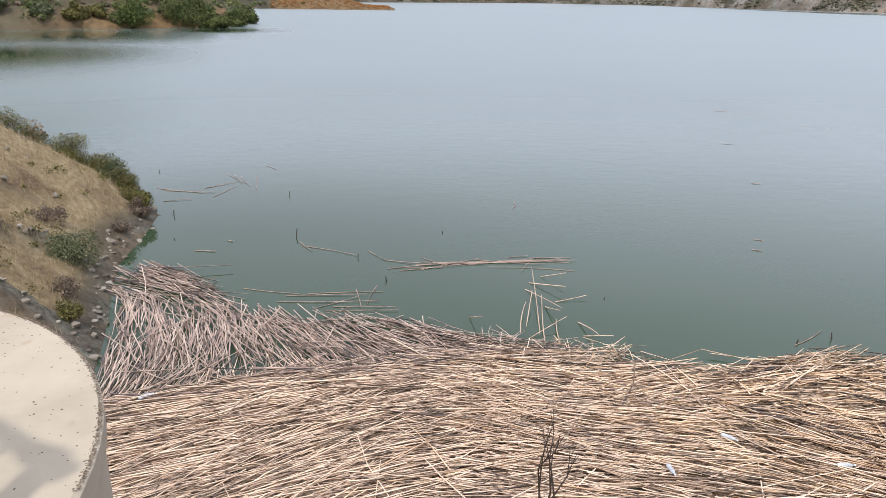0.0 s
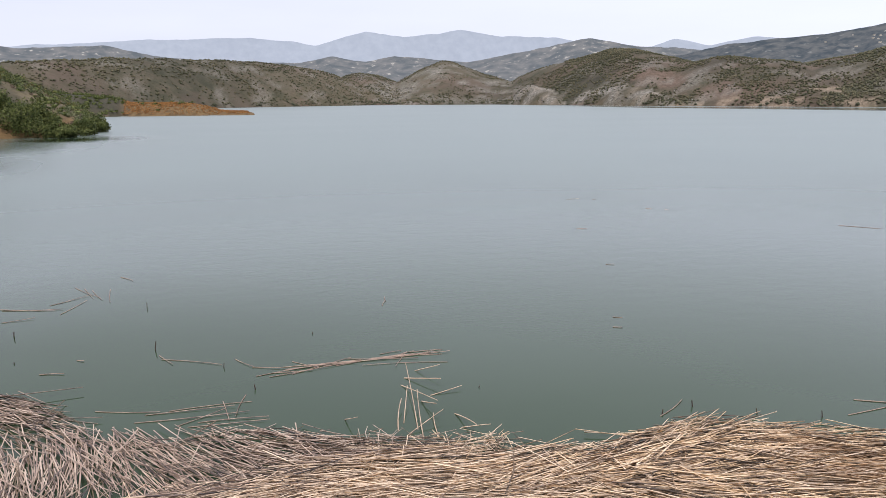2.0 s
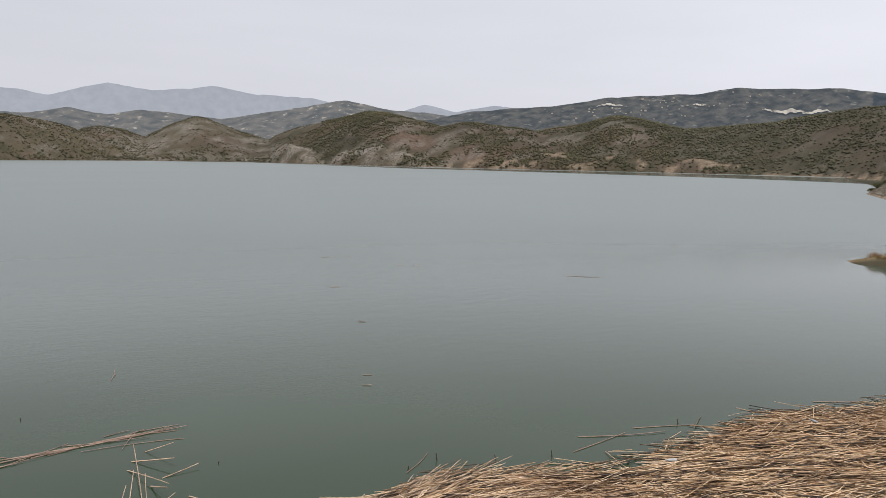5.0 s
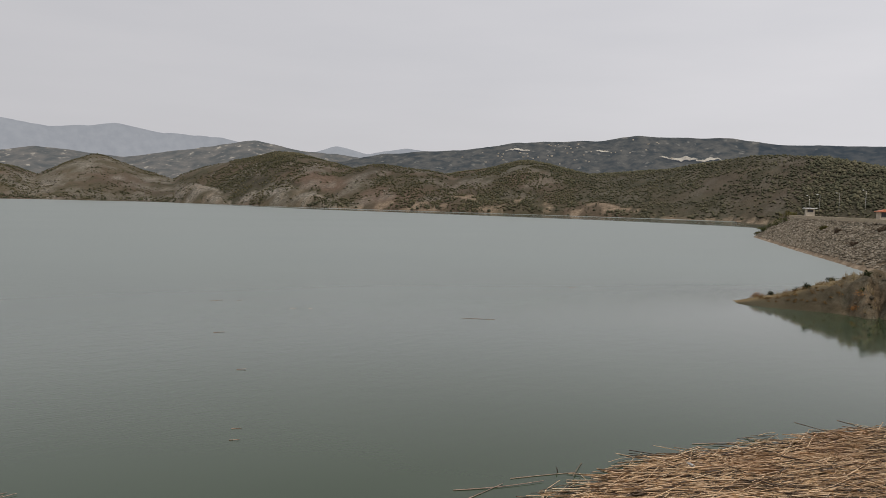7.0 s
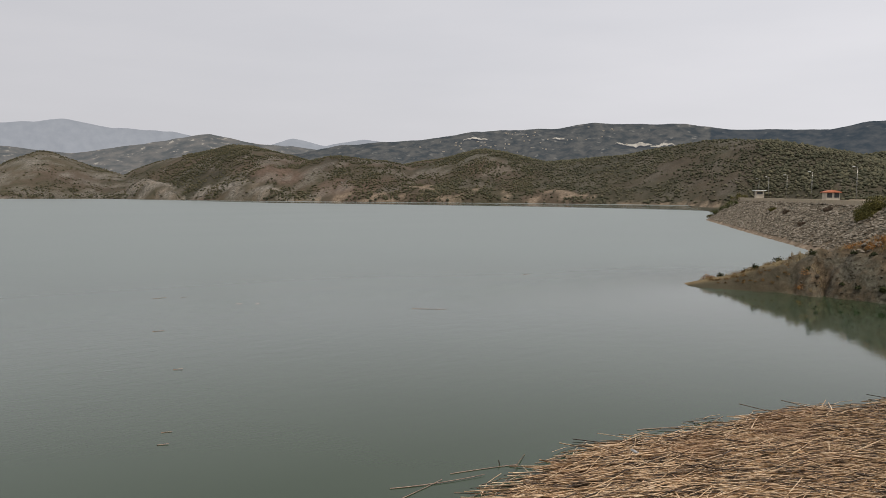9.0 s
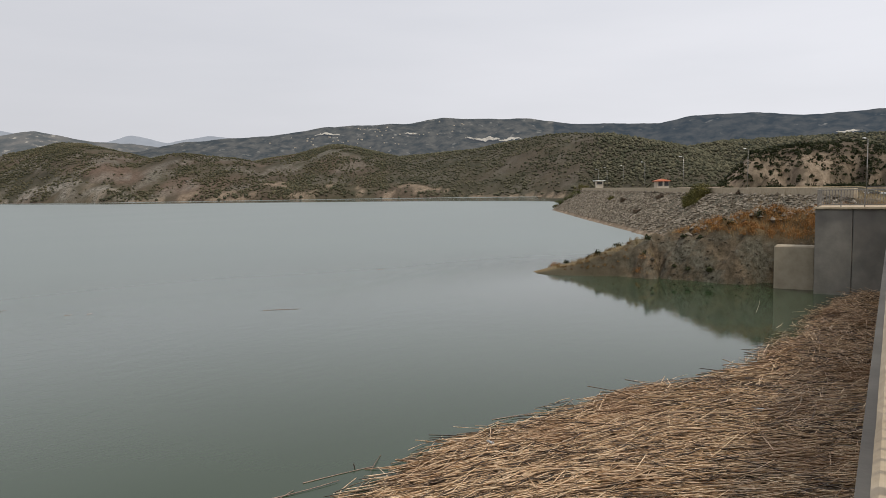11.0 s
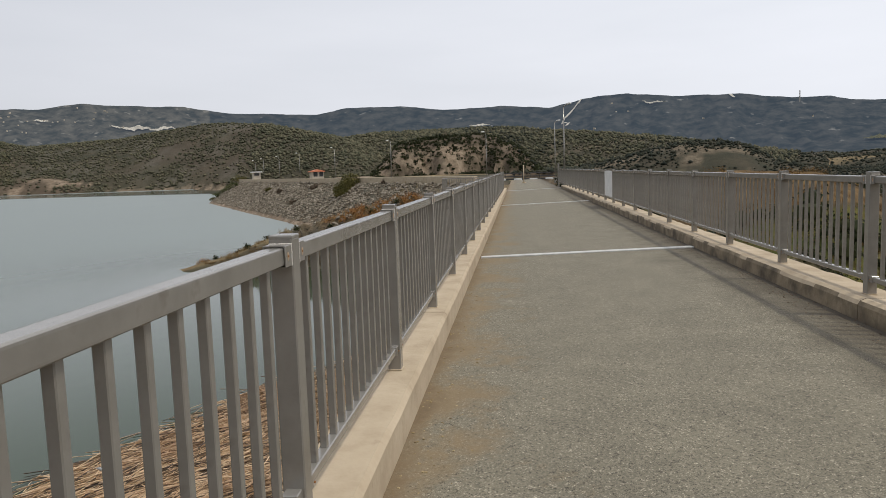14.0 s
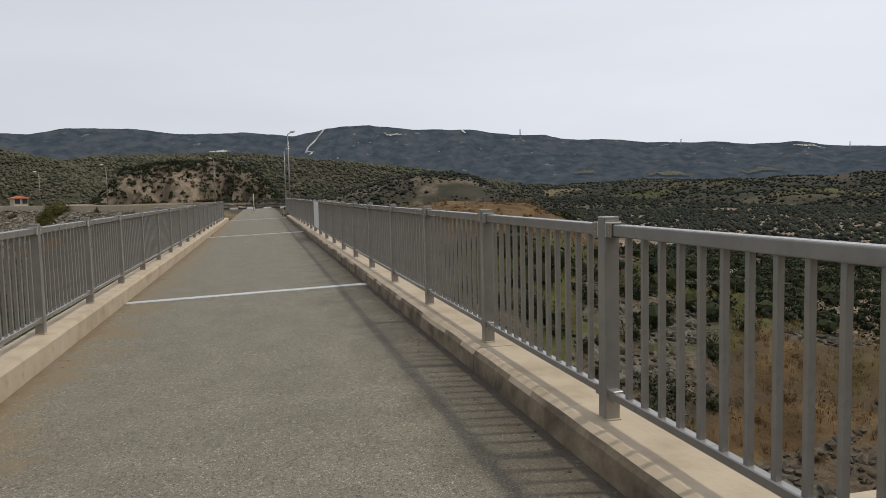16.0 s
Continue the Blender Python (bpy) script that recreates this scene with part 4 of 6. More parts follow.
def build_range(crest, az0, az1, r0, r1, mat, label, wob):
    az, t = np.meshgrid(np.arange(az0, az1, 0.14), np.linspace(0, 1, 40), indexing="ij")
    x, y, z = range_height(az, t, crest, r0, r1, wob)
    na, nr = az.shape
    i, j = np.arange(na - 1)[:, None], np.arange(nr - 1)[None, :]
    quads = np.stack([i * nr + j, i * nr + j + 1, (i + 1) * nr + j + 1, (i + 1) * nr + j], -1).reshape(-1, 4)
    ob = new("backdrop", mesh_np("backdrop", np.stack([x, y, z], -1).reshape(-1, 3), quads, mat))
    return tagged(ob, label, "hills", kind="structure")


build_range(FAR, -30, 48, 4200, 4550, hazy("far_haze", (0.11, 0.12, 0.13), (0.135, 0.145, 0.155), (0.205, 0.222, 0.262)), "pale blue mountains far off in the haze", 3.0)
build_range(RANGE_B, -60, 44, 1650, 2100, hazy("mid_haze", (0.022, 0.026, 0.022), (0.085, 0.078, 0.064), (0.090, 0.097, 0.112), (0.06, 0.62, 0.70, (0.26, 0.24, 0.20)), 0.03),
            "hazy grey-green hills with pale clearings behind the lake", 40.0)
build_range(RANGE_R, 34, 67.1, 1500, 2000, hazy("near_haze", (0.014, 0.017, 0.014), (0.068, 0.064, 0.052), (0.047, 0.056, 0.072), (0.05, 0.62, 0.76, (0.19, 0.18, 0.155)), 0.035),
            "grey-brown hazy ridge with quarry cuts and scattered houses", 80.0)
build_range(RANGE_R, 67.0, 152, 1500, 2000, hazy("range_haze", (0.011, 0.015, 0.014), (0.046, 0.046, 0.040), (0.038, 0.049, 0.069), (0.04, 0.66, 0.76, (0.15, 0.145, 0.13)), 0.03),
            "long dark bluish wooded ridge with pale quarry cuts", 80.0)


def ribbon(name, stops, width, label):
    """A pale dirt track up the ridge."""
    pts = []
    for (a0, t0), (a1, t1) in zip(stops, stops[1:]):
        pts += [(a0 + (a1 - a0) * k / 12, t0 + (t1 - t0) * k / 12) for k in range(12)]
    v, f = [], []
    for k, (az, t) in enumerate(pts):
        w = width * (0.8 + 0.4 * random.random()) / 1800 * 57.3
        for s in (-0.5, 0.5):
            x, y, z = range_height(np.array([az + s * w]), np.array([t]), RANGE_R, 1500, 2000, 80.0)
            v.append((float(x[0]), float(y[0]), float(z[0]) + 3.0))
        if k:
            f.append((2 * k - 2, 2 * k - 1, 2 * k + 1, 2 * k))
    tagged(new(name, mesh_of(name, v, f, MAT["quarry"])), label, "track", kind="structure")


ribbon("hill_track", [(95.05, 0.985), (94.5, 0.88), (93.75, 0.76), (93.6, 0.70), (94.1, 0.67), (93.9, 0.63)], 6.0, "pale bulldozed track climbing the dark ridge")
ribbon("hill_track", [(105.6, 0.985), (105.9, 0.93)], 6.0, "pale bulldozed track climbing the dark ridge")


def cut_patch(az0, az1, t0, t1, label, seed, name="quarry"):
    """A quarry bench: an uneven bare patch laid on the slope."""
    rng = np.random.RandomState(seed)
    na, nr = 22, 5
    az = np.linspace(az0, az1, na)
    wave = vnoise(np.linspace(0, 5, na) + seed, np.full(na, 0.5)) - 0.5
    lo = t0 + (t1 - t0) * 0.25 * wave
    hi = t1 - (t1 - t0) * (0.85 * np.abs(np.linspace(-1, 1, na) + 0.3 * wave) ** 1.3)
    A = np.repeat(az[:, None], nr, 1)
    T = lo[:, None] + (hi - lo)[:, None] * np.linspace(0, 1, nr)[None]
    x, y, z = range_height(A, T, RANGE_R, 1500, 2000, 80.0)
    z = z + 3.5 + 2.0 * rng.rand(na, nr)
    i, j = np.arange(na - 1)[:, None], np.arange(nr - 1)[None]
    q = np.stack([i * nr + j, i * nr + j + 1, (i + 1) * nr + j + 1, (i + 1) * nr + j], -1).reshape(-1, 4)
    tagged(new(name, mesh_np(name, np.stack([x, y, z], -1).reshape(-1, 3), q, MAT[name], False)), label, name, kind="structure")


for k, (p0, p1, t0, t1) in enumerate([(61.0, 62.9, 0.70, 0.755), (62.8, 64.6, 0.68, 0.72), (60.2, 61.1, 0.71, 0.73), (48.6, 50.5, 0.86, 0.885), (55.5, 56.5, 0.82, 0.84),
                                     (86.5, 88.3, 0.66, 0.69), (84.0, 84.8, 0.62, 0.635), (99.5, 101.2, 0.87, 0.89), (129.5, 131.5, 0.9, 0.93)]):
    cut_patch(p0, p1, t0, t1, "white bare quarry cut on the wooded ridge", 200 + k)

for k, (p0, p1, t0, t1) in enumerate([(114.0, 116.0, 0.30, 0.36), (119.5, 123.0, 0.28, 0.38), (126.0, 129.0, 0.36, 0.44)]):
    cut_patch(p0, p1, t0, t1, "pale green field on the lower slope of the ridge", 240 + k, "field")

# ---------- the bridge ----------
ROAD = DECK - 0.195
KERB_R = DECK + 0.07                          # the valley side lies a little higher: the deck has a crossfall


def road_z(y):
    """Top of the roadway, falling towards the lake side."""
    return np.interp(y, [-3.83, -2.0, -0.16], [ROAD + 0.072, ROAD + 0.025, ROAD - 0.035])


X0, X1 = -30.8, 47.5


def prism(name, profile, x0, x1, mat, step=None):
    """A y-z profile drawn out along x."""
    xs = np.arange(x0, x1 + 0.01, step) if step else [x0, x1]
    v, f, n = [], [], len(profile)
    for x in xs:
        v += [(x, y, z) for y, z in profile]
    for k in range(len(xs) - 1):
        f += [(k * n + i, k * n + (i + 1) % n, (k + 1) * n + (i + 1) % n, (k + 1) * n + i) for i in range(n)]
    f += [tuple(range(n))[::-1], tuple(range((len(xs) - 1) * n, len(xs) * n))]
    me = mesh_of(name, v, f, mat)
    bm = bmesh.new()
    bm.from_mesh(me)
    bmesh.ops.recalc_face_normals(bm, faces=bm.faces)
    bm.to_mesh(me)
    bm.free()
    return me


road = new("road", prism("road", [(-3.83, ROAD - 0.25), (-3.83, road_z(-3.83)), (-2.0, road_z(-2.0)), (-0.16, road_z(-0.16)), (-0.16, ROAD - 0.25)], X0, 96.0, MAT["asphalt"]))
tagged(road, "worn grey chip-sealed roadway with sandy dirt along the kerb", "road", kind="structure")
slab = new("deck_slab", prism("deck_slab", [(-4.3, DECK - 1.1), (-4.3, DECK - 0.42), (0.28, DECK - 0.42), (0.28, DECK - 1.1)], X0, X1, MAT["concrete_grey"]))
tagged(slab, "grey concrete bridge deck slab", "bridge deck", kind="structure")
weir = new("spillway_wall", prism("spillway_wall", [(-3.4, -12), (-3.4, DECK - 1.11), (-0.7, DECK - 1.11), (-0.7, -12)], X0, X1 - 1.5, MAT["concrete_grey"]))
tagged(weir, "grey concrete spillway wall under the bridge", "wall", kind="structure")


def kerb_run(name, prof, label, grimy):
    ob = thing(name, (0, 0, 0), label, "kerb", kind="structure")
    cuts = [X0, -8.1, -2.0, 4.15, 10.13, 16.1, 22.1, 28.0, 34.2, 40.4, X1]
    for a, b in zip(cuts, cuts[1:]):
        me = prism("kerb_block", prof, a + 0.006, b - 0.006, MAT["concrete"], (b - a - 0.012) / max(1, round((b - a) / 0.14)))
        co = np.array([v.co[:] for v in me.vertices])
        up = co[:, 2] > DECK - 0.1
        co[:, 1] += np.where(up, 0.004 * fbm(co[:, 0], co[:, 1] * 7, 0.35, 3), 0)
        co[:, 2] += np.where(up, 0.003 * fbm(co[:, 0] + 9, co[:, 1] * 9, 0.3, 3) - 0.008 * sstep(0.3, 0.5, fbm(co[:, 0], co[:, 1] * 11, 0.5, 3)), 0)
        me.vertices.foreach_set("co", co.astype(np.float32).ravel())
        me.update()
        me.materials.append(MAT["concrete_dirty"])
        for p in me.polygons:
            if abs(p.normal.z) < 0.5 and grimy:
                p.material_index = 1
        part("kerb_block", me, ob)
    return ob


L_PROF = [(-0.165, ROAD - 0.2), (-0.165, DECK - 0.035), (-0.14, DECK), (0.16, DECK), (0.19, DECK - 0.03), (0.19, DECK - 0.41), (-0.15, DECK - 0.41)]
R_PROF = [(-3.80, ROAD - 0.2), (-3.81, KERB_R - 0.055), (-3.83, KERB_R - 0.02), (-3.875, KERB_R), (-4.22, KERB_R), (-4.25, KERB_R - 0.034), (-4.25, DECK - 0.41), (-3.83, DECK - 0.41)]
kerb_run("kerb", L_PROF, "pale stained concrete kerb under the lakeside railing", False)
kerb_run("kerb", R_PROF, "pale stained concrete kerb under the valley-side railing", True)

for x in (10.17, 28.0, 47.6):
    jt = new("expansion_joint", from_bm("expansion_joint", box_bm(0.19, 3.6, 0.03, 0.006), MAT["joint"]))
    jt.matrix_basis = pose(x, -1.99, ROAD + 0.026, -1.65)
    tagged(jt, "whitish expansion joint strip across the roadway", "expansion joint", "expansion joints of the deck", kind="structure")

# railing: posts, rails and balusters
SP, TOP = 2.2, 1.107
M_POST = from_bm("post_shaft", box_bm(0.086, 0.086, TOP - 0.012, 0.005, (0, 0, (TOP - 0.012) / 2)), MAT["steel"])
M_CAP = from_bm("post_cap", box_bm(0.0868, 0.0868, 0.016, 0.005, (0, 0, TOP - 0.008), seg=2), MAT["steel"])
M_FOOT = from_bm("base_grout", box_bm(0.10, 0.10, 0.010, 0.004, (0, 0, 0.004)), MAT["concrete"])


def sleeve_bm(ln, w, h, wall=0.004):
    """Short square tube, open at both ends."""
    bm = bmesh.new()
    rows_ = []
    for x, g in ((-ln / 2, wall), (-ln / 2, 0.0), (ln / 2, 0.0), (ln / 2, wall)):
        c = 0.003
        y, z = w / 2 - g, h / 2 - g
        rows_.append([bm.verts.new((x, p, q)) for p, q in ((-y + c, -z), (y - c, -z), (y, -z + c), (y, z - c), (y - c, z), (-y + c, z), (-y, z - c), (-y, -z + c))])
    for a, b in zip(rows_, rows_[1:] + rows_[:1]):
        for i in range(8):
            bm.faces.new((a[i], a[(i + 1) % 8], b[(i + 1) % 8], b[i]))
    bmesh.ops.recalc_face_normals(bm, faces=bm.faces[:])
    return bm


M_SLEEVE = from_bm("rail_sleeve", sleeve_bm(0.08, 0.080, 0.078), MAT["steel"])
M_SLEEVE_LOW = from_bm("rail_sleeve", box_bm(0.065, 0.062, 0.062, 0.004), MAT["steel"])


def weld_bead():
    """A ropy bead round the top and sides of a sleeve's end."""
    rng = np.random.RandomState(17)
    run = [(y, 0.038) for y in np.linspace(-0.039, 0.039, 30)] + [(sgn * 0.039, z) for sgn in (-1, 1) for z in np.linspace(-0.037, 0.037, 28)]
    P = np.array([(0.0, y, z) for y, z in run]) + rng.normal(0, 0.0005, (len(run), 3))
    V, F = lumps(P, rng.uniform(0.0036, 0.0043, len(run)), 1.0, rng, 0.08)
    return mesh_np("weld_bead", V, F, MAT["weld"], True)


M_WELD = weld_bead()
M_BOLT = from_bm("bolt", cyl_bm(0.0045, 0.004, 0.006, 8, pose(0, 0, 0, 90)), MAT["rust"])
M_HALO = from_bm("rust_ring", cyl_bm(0.011, 0.010, 0.0016, 14, pose(0, 0, 0, 90) @ Matrix.Diagonal((1, 1.5, 1, 1))), MAT["rust_halo"])
LEN = SP - 0.086
M_TOPR = from_bm("top_rail", box_bm(LEN, 0.066, 0.064, 0.010, seg=3), MAT["steel"])
M_LOWR = from_bm("bottom_rail", box_bm(LEN, 0.048, 0.045, 0.005), MAT["steel"])
BAR_H = TOP - 0.092 - 0.165
M_BAR = from_bm("baluster", box_bm(0.03, 0.03, BAR_H, 0.003), MAT["steel"])


def railing_post(side):
    ob = thing("railing_post", (0, 0, 0), "square grey metal railing post with rail sleeves", "railing post", "posts of the bridge railings")
    part("post_shaft", M_POST, ob)
    part("post_cap", M_CAP, ob)
    part("base_grout", M_FOOT, ob)
    for sx in (-1, 1):
        for me, z in ((M_SLEEVE, TOP - 0.070), (M_SLEEVE_LOW, 0.145)):
            sl = part("rail_sleeve", me, ob, (sx * 0.074, 0, z))
            part("bolt", M_BOLT, sl, (sx * 0.01, side * 0.04, 0.0), "rusty bolt head")
            if me == M_SLEEVE:
                part("weld_bead", M_WELD, sl, (-sx * 0.0300, 0, 0.0))
                part("rust_ring", M_HALO, sl, (sx * 0.01, side * 0.0402, 0.0), "brown rust stain")
    return ob


def railing_bay(n=12):
    ob = thing("railing", (0, 0, 0), "grey metal railing panel of upright square bars", "railing", "panels of the bridge railings")
    part("top_rail", M_TOPR, ob, (SP / 2, 0, TOP - 0.070))
    part("bottom_rail", M_LOWR, ob, (SP / 2, 0, 0.145))
    for i in range(n):
        part("baluster", M_BAR, ob, (0.224 + (SP - 0.448) * i / (n - 1), 0, 0.165 + BAR_H / 2))
    return ob


def run_of_railing(y, z, first, last, x_shift, side):
    post, panel = railing_post(side), railing_bay()
    for k in range(first, last + 1):
        m = Matrix.Translation((x_shift + SP * k, y, z))
        p = post if k == first else copy_thing(post, m)
        p.matrix_basis = m
        if k < last:
            q = panel if k == first else copy_thing(panel, m)
            q.matrix_basis = m
    return post, panel


POST, PANEL = run_of_railing(0.0, DECK, -9, 20, 0.0, -1)
# short length of railing across the pier top
for dist, src in ((0.0, POST), (0.0, PANEL), (SP, POST)):
    copy_thing(src, pose(-8.12 - 0.742 * dist, 1.46 + 0.670 * dist, DECK, 0, 0, 138))
run_of_railing(-4.004, KERB_R, -4, 24, 2.169 - SP * 1, 1)

# ---------- floating reeds ----------
RNG = np.random.RandomState(11)
EDGE = [(-12.6, 18.3), (-10.8, 17.9), (-9.2, 15.4), (-5.9, 14.65), (-4.5, 13.8), (-3.3, 12.9), (-1.5, 12.55), (0.45, 12.0), (2.7, 12.4), (4.0, 11.9), (5.0, 11.05),
        (8.1, 10.3), (10.75, 10.4), (13.0, 10.0), (16.5, 8.7), (20.1, 7.2), (23.3, 5.2), (31.2, 4.2), (35.9, 3.9), (42.4, 3.3), (44.5, 2.6)]
BANK_X = [(0, -14.0), (9, -11.5), (11, -11.4), (13.2, -11.8), (15.4, -12.1), (18.7, -12.8)]


def edge_y(x):
    return np.interp(x, [p[0] for p in EDGE], [p[1] for p in EDGE])


def stems(mid, ang, length, rad, z, tilt, bend):
    """Canes as three-sided tubes of two pieces; all arrays."""
    n = len(mid)
    d = np.stack([np.cos(ang) * np.cos(tilt), np.sin(ang) * np.cos(tilt), np.sin(tilt)], -1)
    side = np.stack([-np.sin(ang), np.cos(ang), np.zeros(n)], -1)
    up = np.cross(d, side)
    c = np.concatenate([mid, z[:, None]], 1)
    V = np.empty((n, 3, 3, 3))
    for k, s in enumerate((-0.5, 0.0, 0.5)):
        p = c + d * (length * s)[:, None] + side * (bend * length * (0.25 - s * s) * 4)[:, None]
        w = rad * (1.0 - 0.35 * (s + 0.5))
        for i, a in enumerate((0.5, 2.6, 4.7)):
            V[:, k, i] = p + side * (w * math.cos(a))[:, None] + up * (w * math.sin(a))[:, None]
    base = (np.arange(n) * 9)[:, None, None, None]
    k = np.arange(2)[None, :, None]
    i = np.arange(3)[None, None, :]
    q = np.stack([k * 3 + i, k * 3 + (i + 1) % 3, (k + 1) * 3 + (i + 1) % 3, (k + 1) * 3 + i], -1) + base.reshape(-1, 1, 1, 1)
    return V.reshape(-1, 3), q.reshape(-1, 4)


def reed_field():
    out = []

    def sow(n, box, keep, angle, spread, lens, zr, tiltr=0.05, rads=(0.009, 0.017)):
        x, y = RNG.uniform(box[0], box[1], n), RNG.uniform(box[2], box[3], n)
        ok = keep(x, y)
        x, y = x[ok], y[ok]
        a = angle(x, y) + np.radians(RNG.normal(0, 1, len(x)) * spread)
        z = RNG.uniform(zr[0], zr[1], len(x))
        out.append((np.stack([x, y], -1), a, RNG.uniform(lens[0], lens[1], len(x)), RNG.uniform(rads[0], rads[1], len(x)), z,
                    RNG.normal(0, tiltr, len(x)), RNG.normal(0, 0.035, len(x))))

    slope = lambda x: np.arctan((edge_y(x + 1.5) - edge_y(x - 1.5)) / 3.0)

    def lie(points):
        """The way the stems lie between places where it is known: x, y, degrees."""
        P = np.array(points, float)

        def at(x, y):
            w = 1.0 / (0.25 + (x[:, None] - P[:, 0]) ** 2 + 1.6 * (y[:, None] - P[:, 1]) ** 2) ** 1.6
            a = np.radians(2 * P[:, 2])
            return 0.5 * np.arctan2((w * np.sin(a)).sum(1), (w * np.cos(a)).sum(1)) + np.radians(13) * fbm(x, y, 3.5, 3)
        return at

    along = lie([(-9.9, 10.6, 16), (-7.2, 11.4, 9), (-8.0, 9.0, 25), (-6.3, 9.6, 16), (-4.2, 11.0, -23), (-3.6, 9.6, -22), (-1.1, 10.7, 3), (-1.4, 8.3, -18), (1.7, 10.8, 7), (0.4, 8.8, -37), (4.0, 9.5, -22),
                 (-6.0, 5.0, 8), (0.0, 5.0, -20), (8.0, 8.5, -28), (8.0, 3.0, -55), (15.0, 6.5, -30), (15.0, 2.5, -60), (23.0, 3.5, -35), (30.0, 2.5, -22), (43.0, 1.5, -14)])
    border = lambda x: edge_y(x) - np.interp(x, [2, 6], [0.6, 0.95]) + 0.5 * fbm(x, x * 0, 1.6, 3)
    seam = lambda x: np.interp(x, [-11.0, -9.9, -8.4, -7.2, -5.0, -3.5, -2.4, -1.5], [11.5, 11.85, 12.2, 12.3, 12.4, 12.6, 12.9, 14.0]) + 0.2 * fbm(x, x * 0 + 3.0, 1.2, 3)
    shore_x = lambda y: np.interp(y, [p[0] for p in BANK_X], [p[1] for p in BANK_X])
    off_pier = lambda x, y: (x + 9.57) ** 2 + (y - 1.85) ** 2 > 3.6
    main = lambda x, y: (y < np.minimum(border(x), seam(x))) & (x > shore_x(y) + 0.3) & off_pier(x, y)
    # dense mat along the bridge, thinner layers towards its end
    sow(24000, (-11, 16, 0.6, 12.9), main, along, 12, (0.9, 3.0), (0.04, 0.25), 0.05, (0.009, 0.0155))
    sow(9000, (10, 45, 0.4, 10.5), lambda x, y: main(x, y) & (y < edge_y(x) - 0.6), along, 24, (0.8, 2.2), (0.05, 0.30), 0.10)
    sow(9000, (6, 44, 0.4, 10.8), main, along, 14, (1.0, 2.6), (0.1, 0.26))
    # crossing strays on top
    sow(900, (-10, 30, 0.6, 12), lambda x, y: main(x, y) & (y < edge_y(x) - 0.8), lambda x, y: RNG.uniform(0, math.pi, len(x)), 10, (0.5, 1.7), (0.15, 0.29), 0.06)
    # the rough, broken heap beside the far abutment
    sow(2200, (24, 44, 0.4, 4.2), main, lambda x, y: RNG.uniform(0, math.pi, len(x)), 20, (0.4, 1.5), (0.1, 0.55), 0.25)
    # the drift in the corner by the bank: a swirl of stems with water between them
    swirl = lie([(-11.3, 13.1, 96), (-11.6, 15.2, 92), (-10.6, 13.5, 93), (-10.0, 13.9, 97), (-9.1, 13.9, 110), (-11.3, 17.2, 135), (-10.1, 16.4, 128), (-8.3, 13.3, 118), (-7.6, 14.0, 127), (-6.7, 13.3, 134), (-5.7, 13.8, 143),
                 (-4.6, 13.1, 150), (-3.6, 13.0, 160), (-10.6, 11.95, 79), (-9.9, 12.5, 68)])
    corner = lambda x, y: (x > shore_x(y) + 0.15) & (y < border(x) + 0.55) & (y > seam(x) - 0.5) & (x < -2.3)
    sow(4200, (-13, -2.2, 11.2, 18.4), lambda x, y: corner(x, y) & (fbm(x, y, 1.3, 3) + RNG.uniform(-0.6, 0.6, len(x)) > -0.28), swirl, 8, (0.7, 2.0), (0.01, 0.12), 0.02, (0.008, 0.015))
    sow(220, (-12.6, -3.0, 12.0, 18.2), corner, swirl, 35, (0.8, 2.2), (0.08, 0.16), 0.05, (0.009, 0.015))
    # darker broken bits where the tangle meets the mat
    sow(320, (-4.6, -1.2, 12.0, 13.6), lambda x, y: y < edge_y(x) + 0.3, lambda x, y: RNG.uniform(0, math.pi, len(x)), 10, (0.2, 0.7), (0.02, 0.2), 0.2, (0.006, 0.011))
    # frayed lake edge
    ex = RNG.uniform(-9, 40, 420)
    ey = edge_y(ex) + RNG.normal(-0.45, 0.25, 420)
    out.append((np.stack([ex, ey], -1), slope(ex) + np.radians(RNG.normal(0, 22, 420)), RNG.uniform(0.5, 1.6, 420), RNG.uniform(0.008, 0.014, 420),
                RNG.uniform(0.01, 0.08, 420), RNG.normal(0.0, 0.04, 420), RNG.normal(0, 0.04, 420)))
    cat = [np.concatenate(c) for c in zip(*out)]
    gold = cat[0][:, 0] + 4.0 * fbm(cat[0][:, 0], cat[0][:, 1], 3.0, 3) + RNG.normal(0, 4.0, len(cat[1])) > 1.0
    wet = (cat[0][:, 1] > seam(cat[0][:, 0]) - 0.1 + 0.3 * RNG.normal(size=len(cat[1]))) & (cat[0][:, 0] < -2.5 + RNG.normal(0, 0.8, len(cat[1])))
    gold = gold & ~wet
    # a random share coloured dark, standing in for the dark gaps between stems
    dark_stems = (wet | (RNG.uniform(0, 1, len(wet)) < 0.3)) & (RNG.uniform(0, 1, len(wet)) < 0.14)
    wet, gold = wet & ~dark_stems, gold & ~dark_stems
    for sel, mat, label in ((wet, "reed_wet", "thin drift of wet brownish reed stems on the water"), (dark_stems, "reed_bed", "dark brown reed stems scattered among the dry ones"), (~gold & ~wet & ~dark_stems, "reed", "thick floating mat of dry straw-coloured reed stems"), (gold, "reed_gold", "thick floating mat of golden-brown dry reed stems")):
        V, q = stems(*[c[sel] for c in cat])
        tagged(new("reed_mat", mesh_np("reed_mat", V, q, MAT[mat], False)), label, "reeds", kind="stuff")


reed_field()


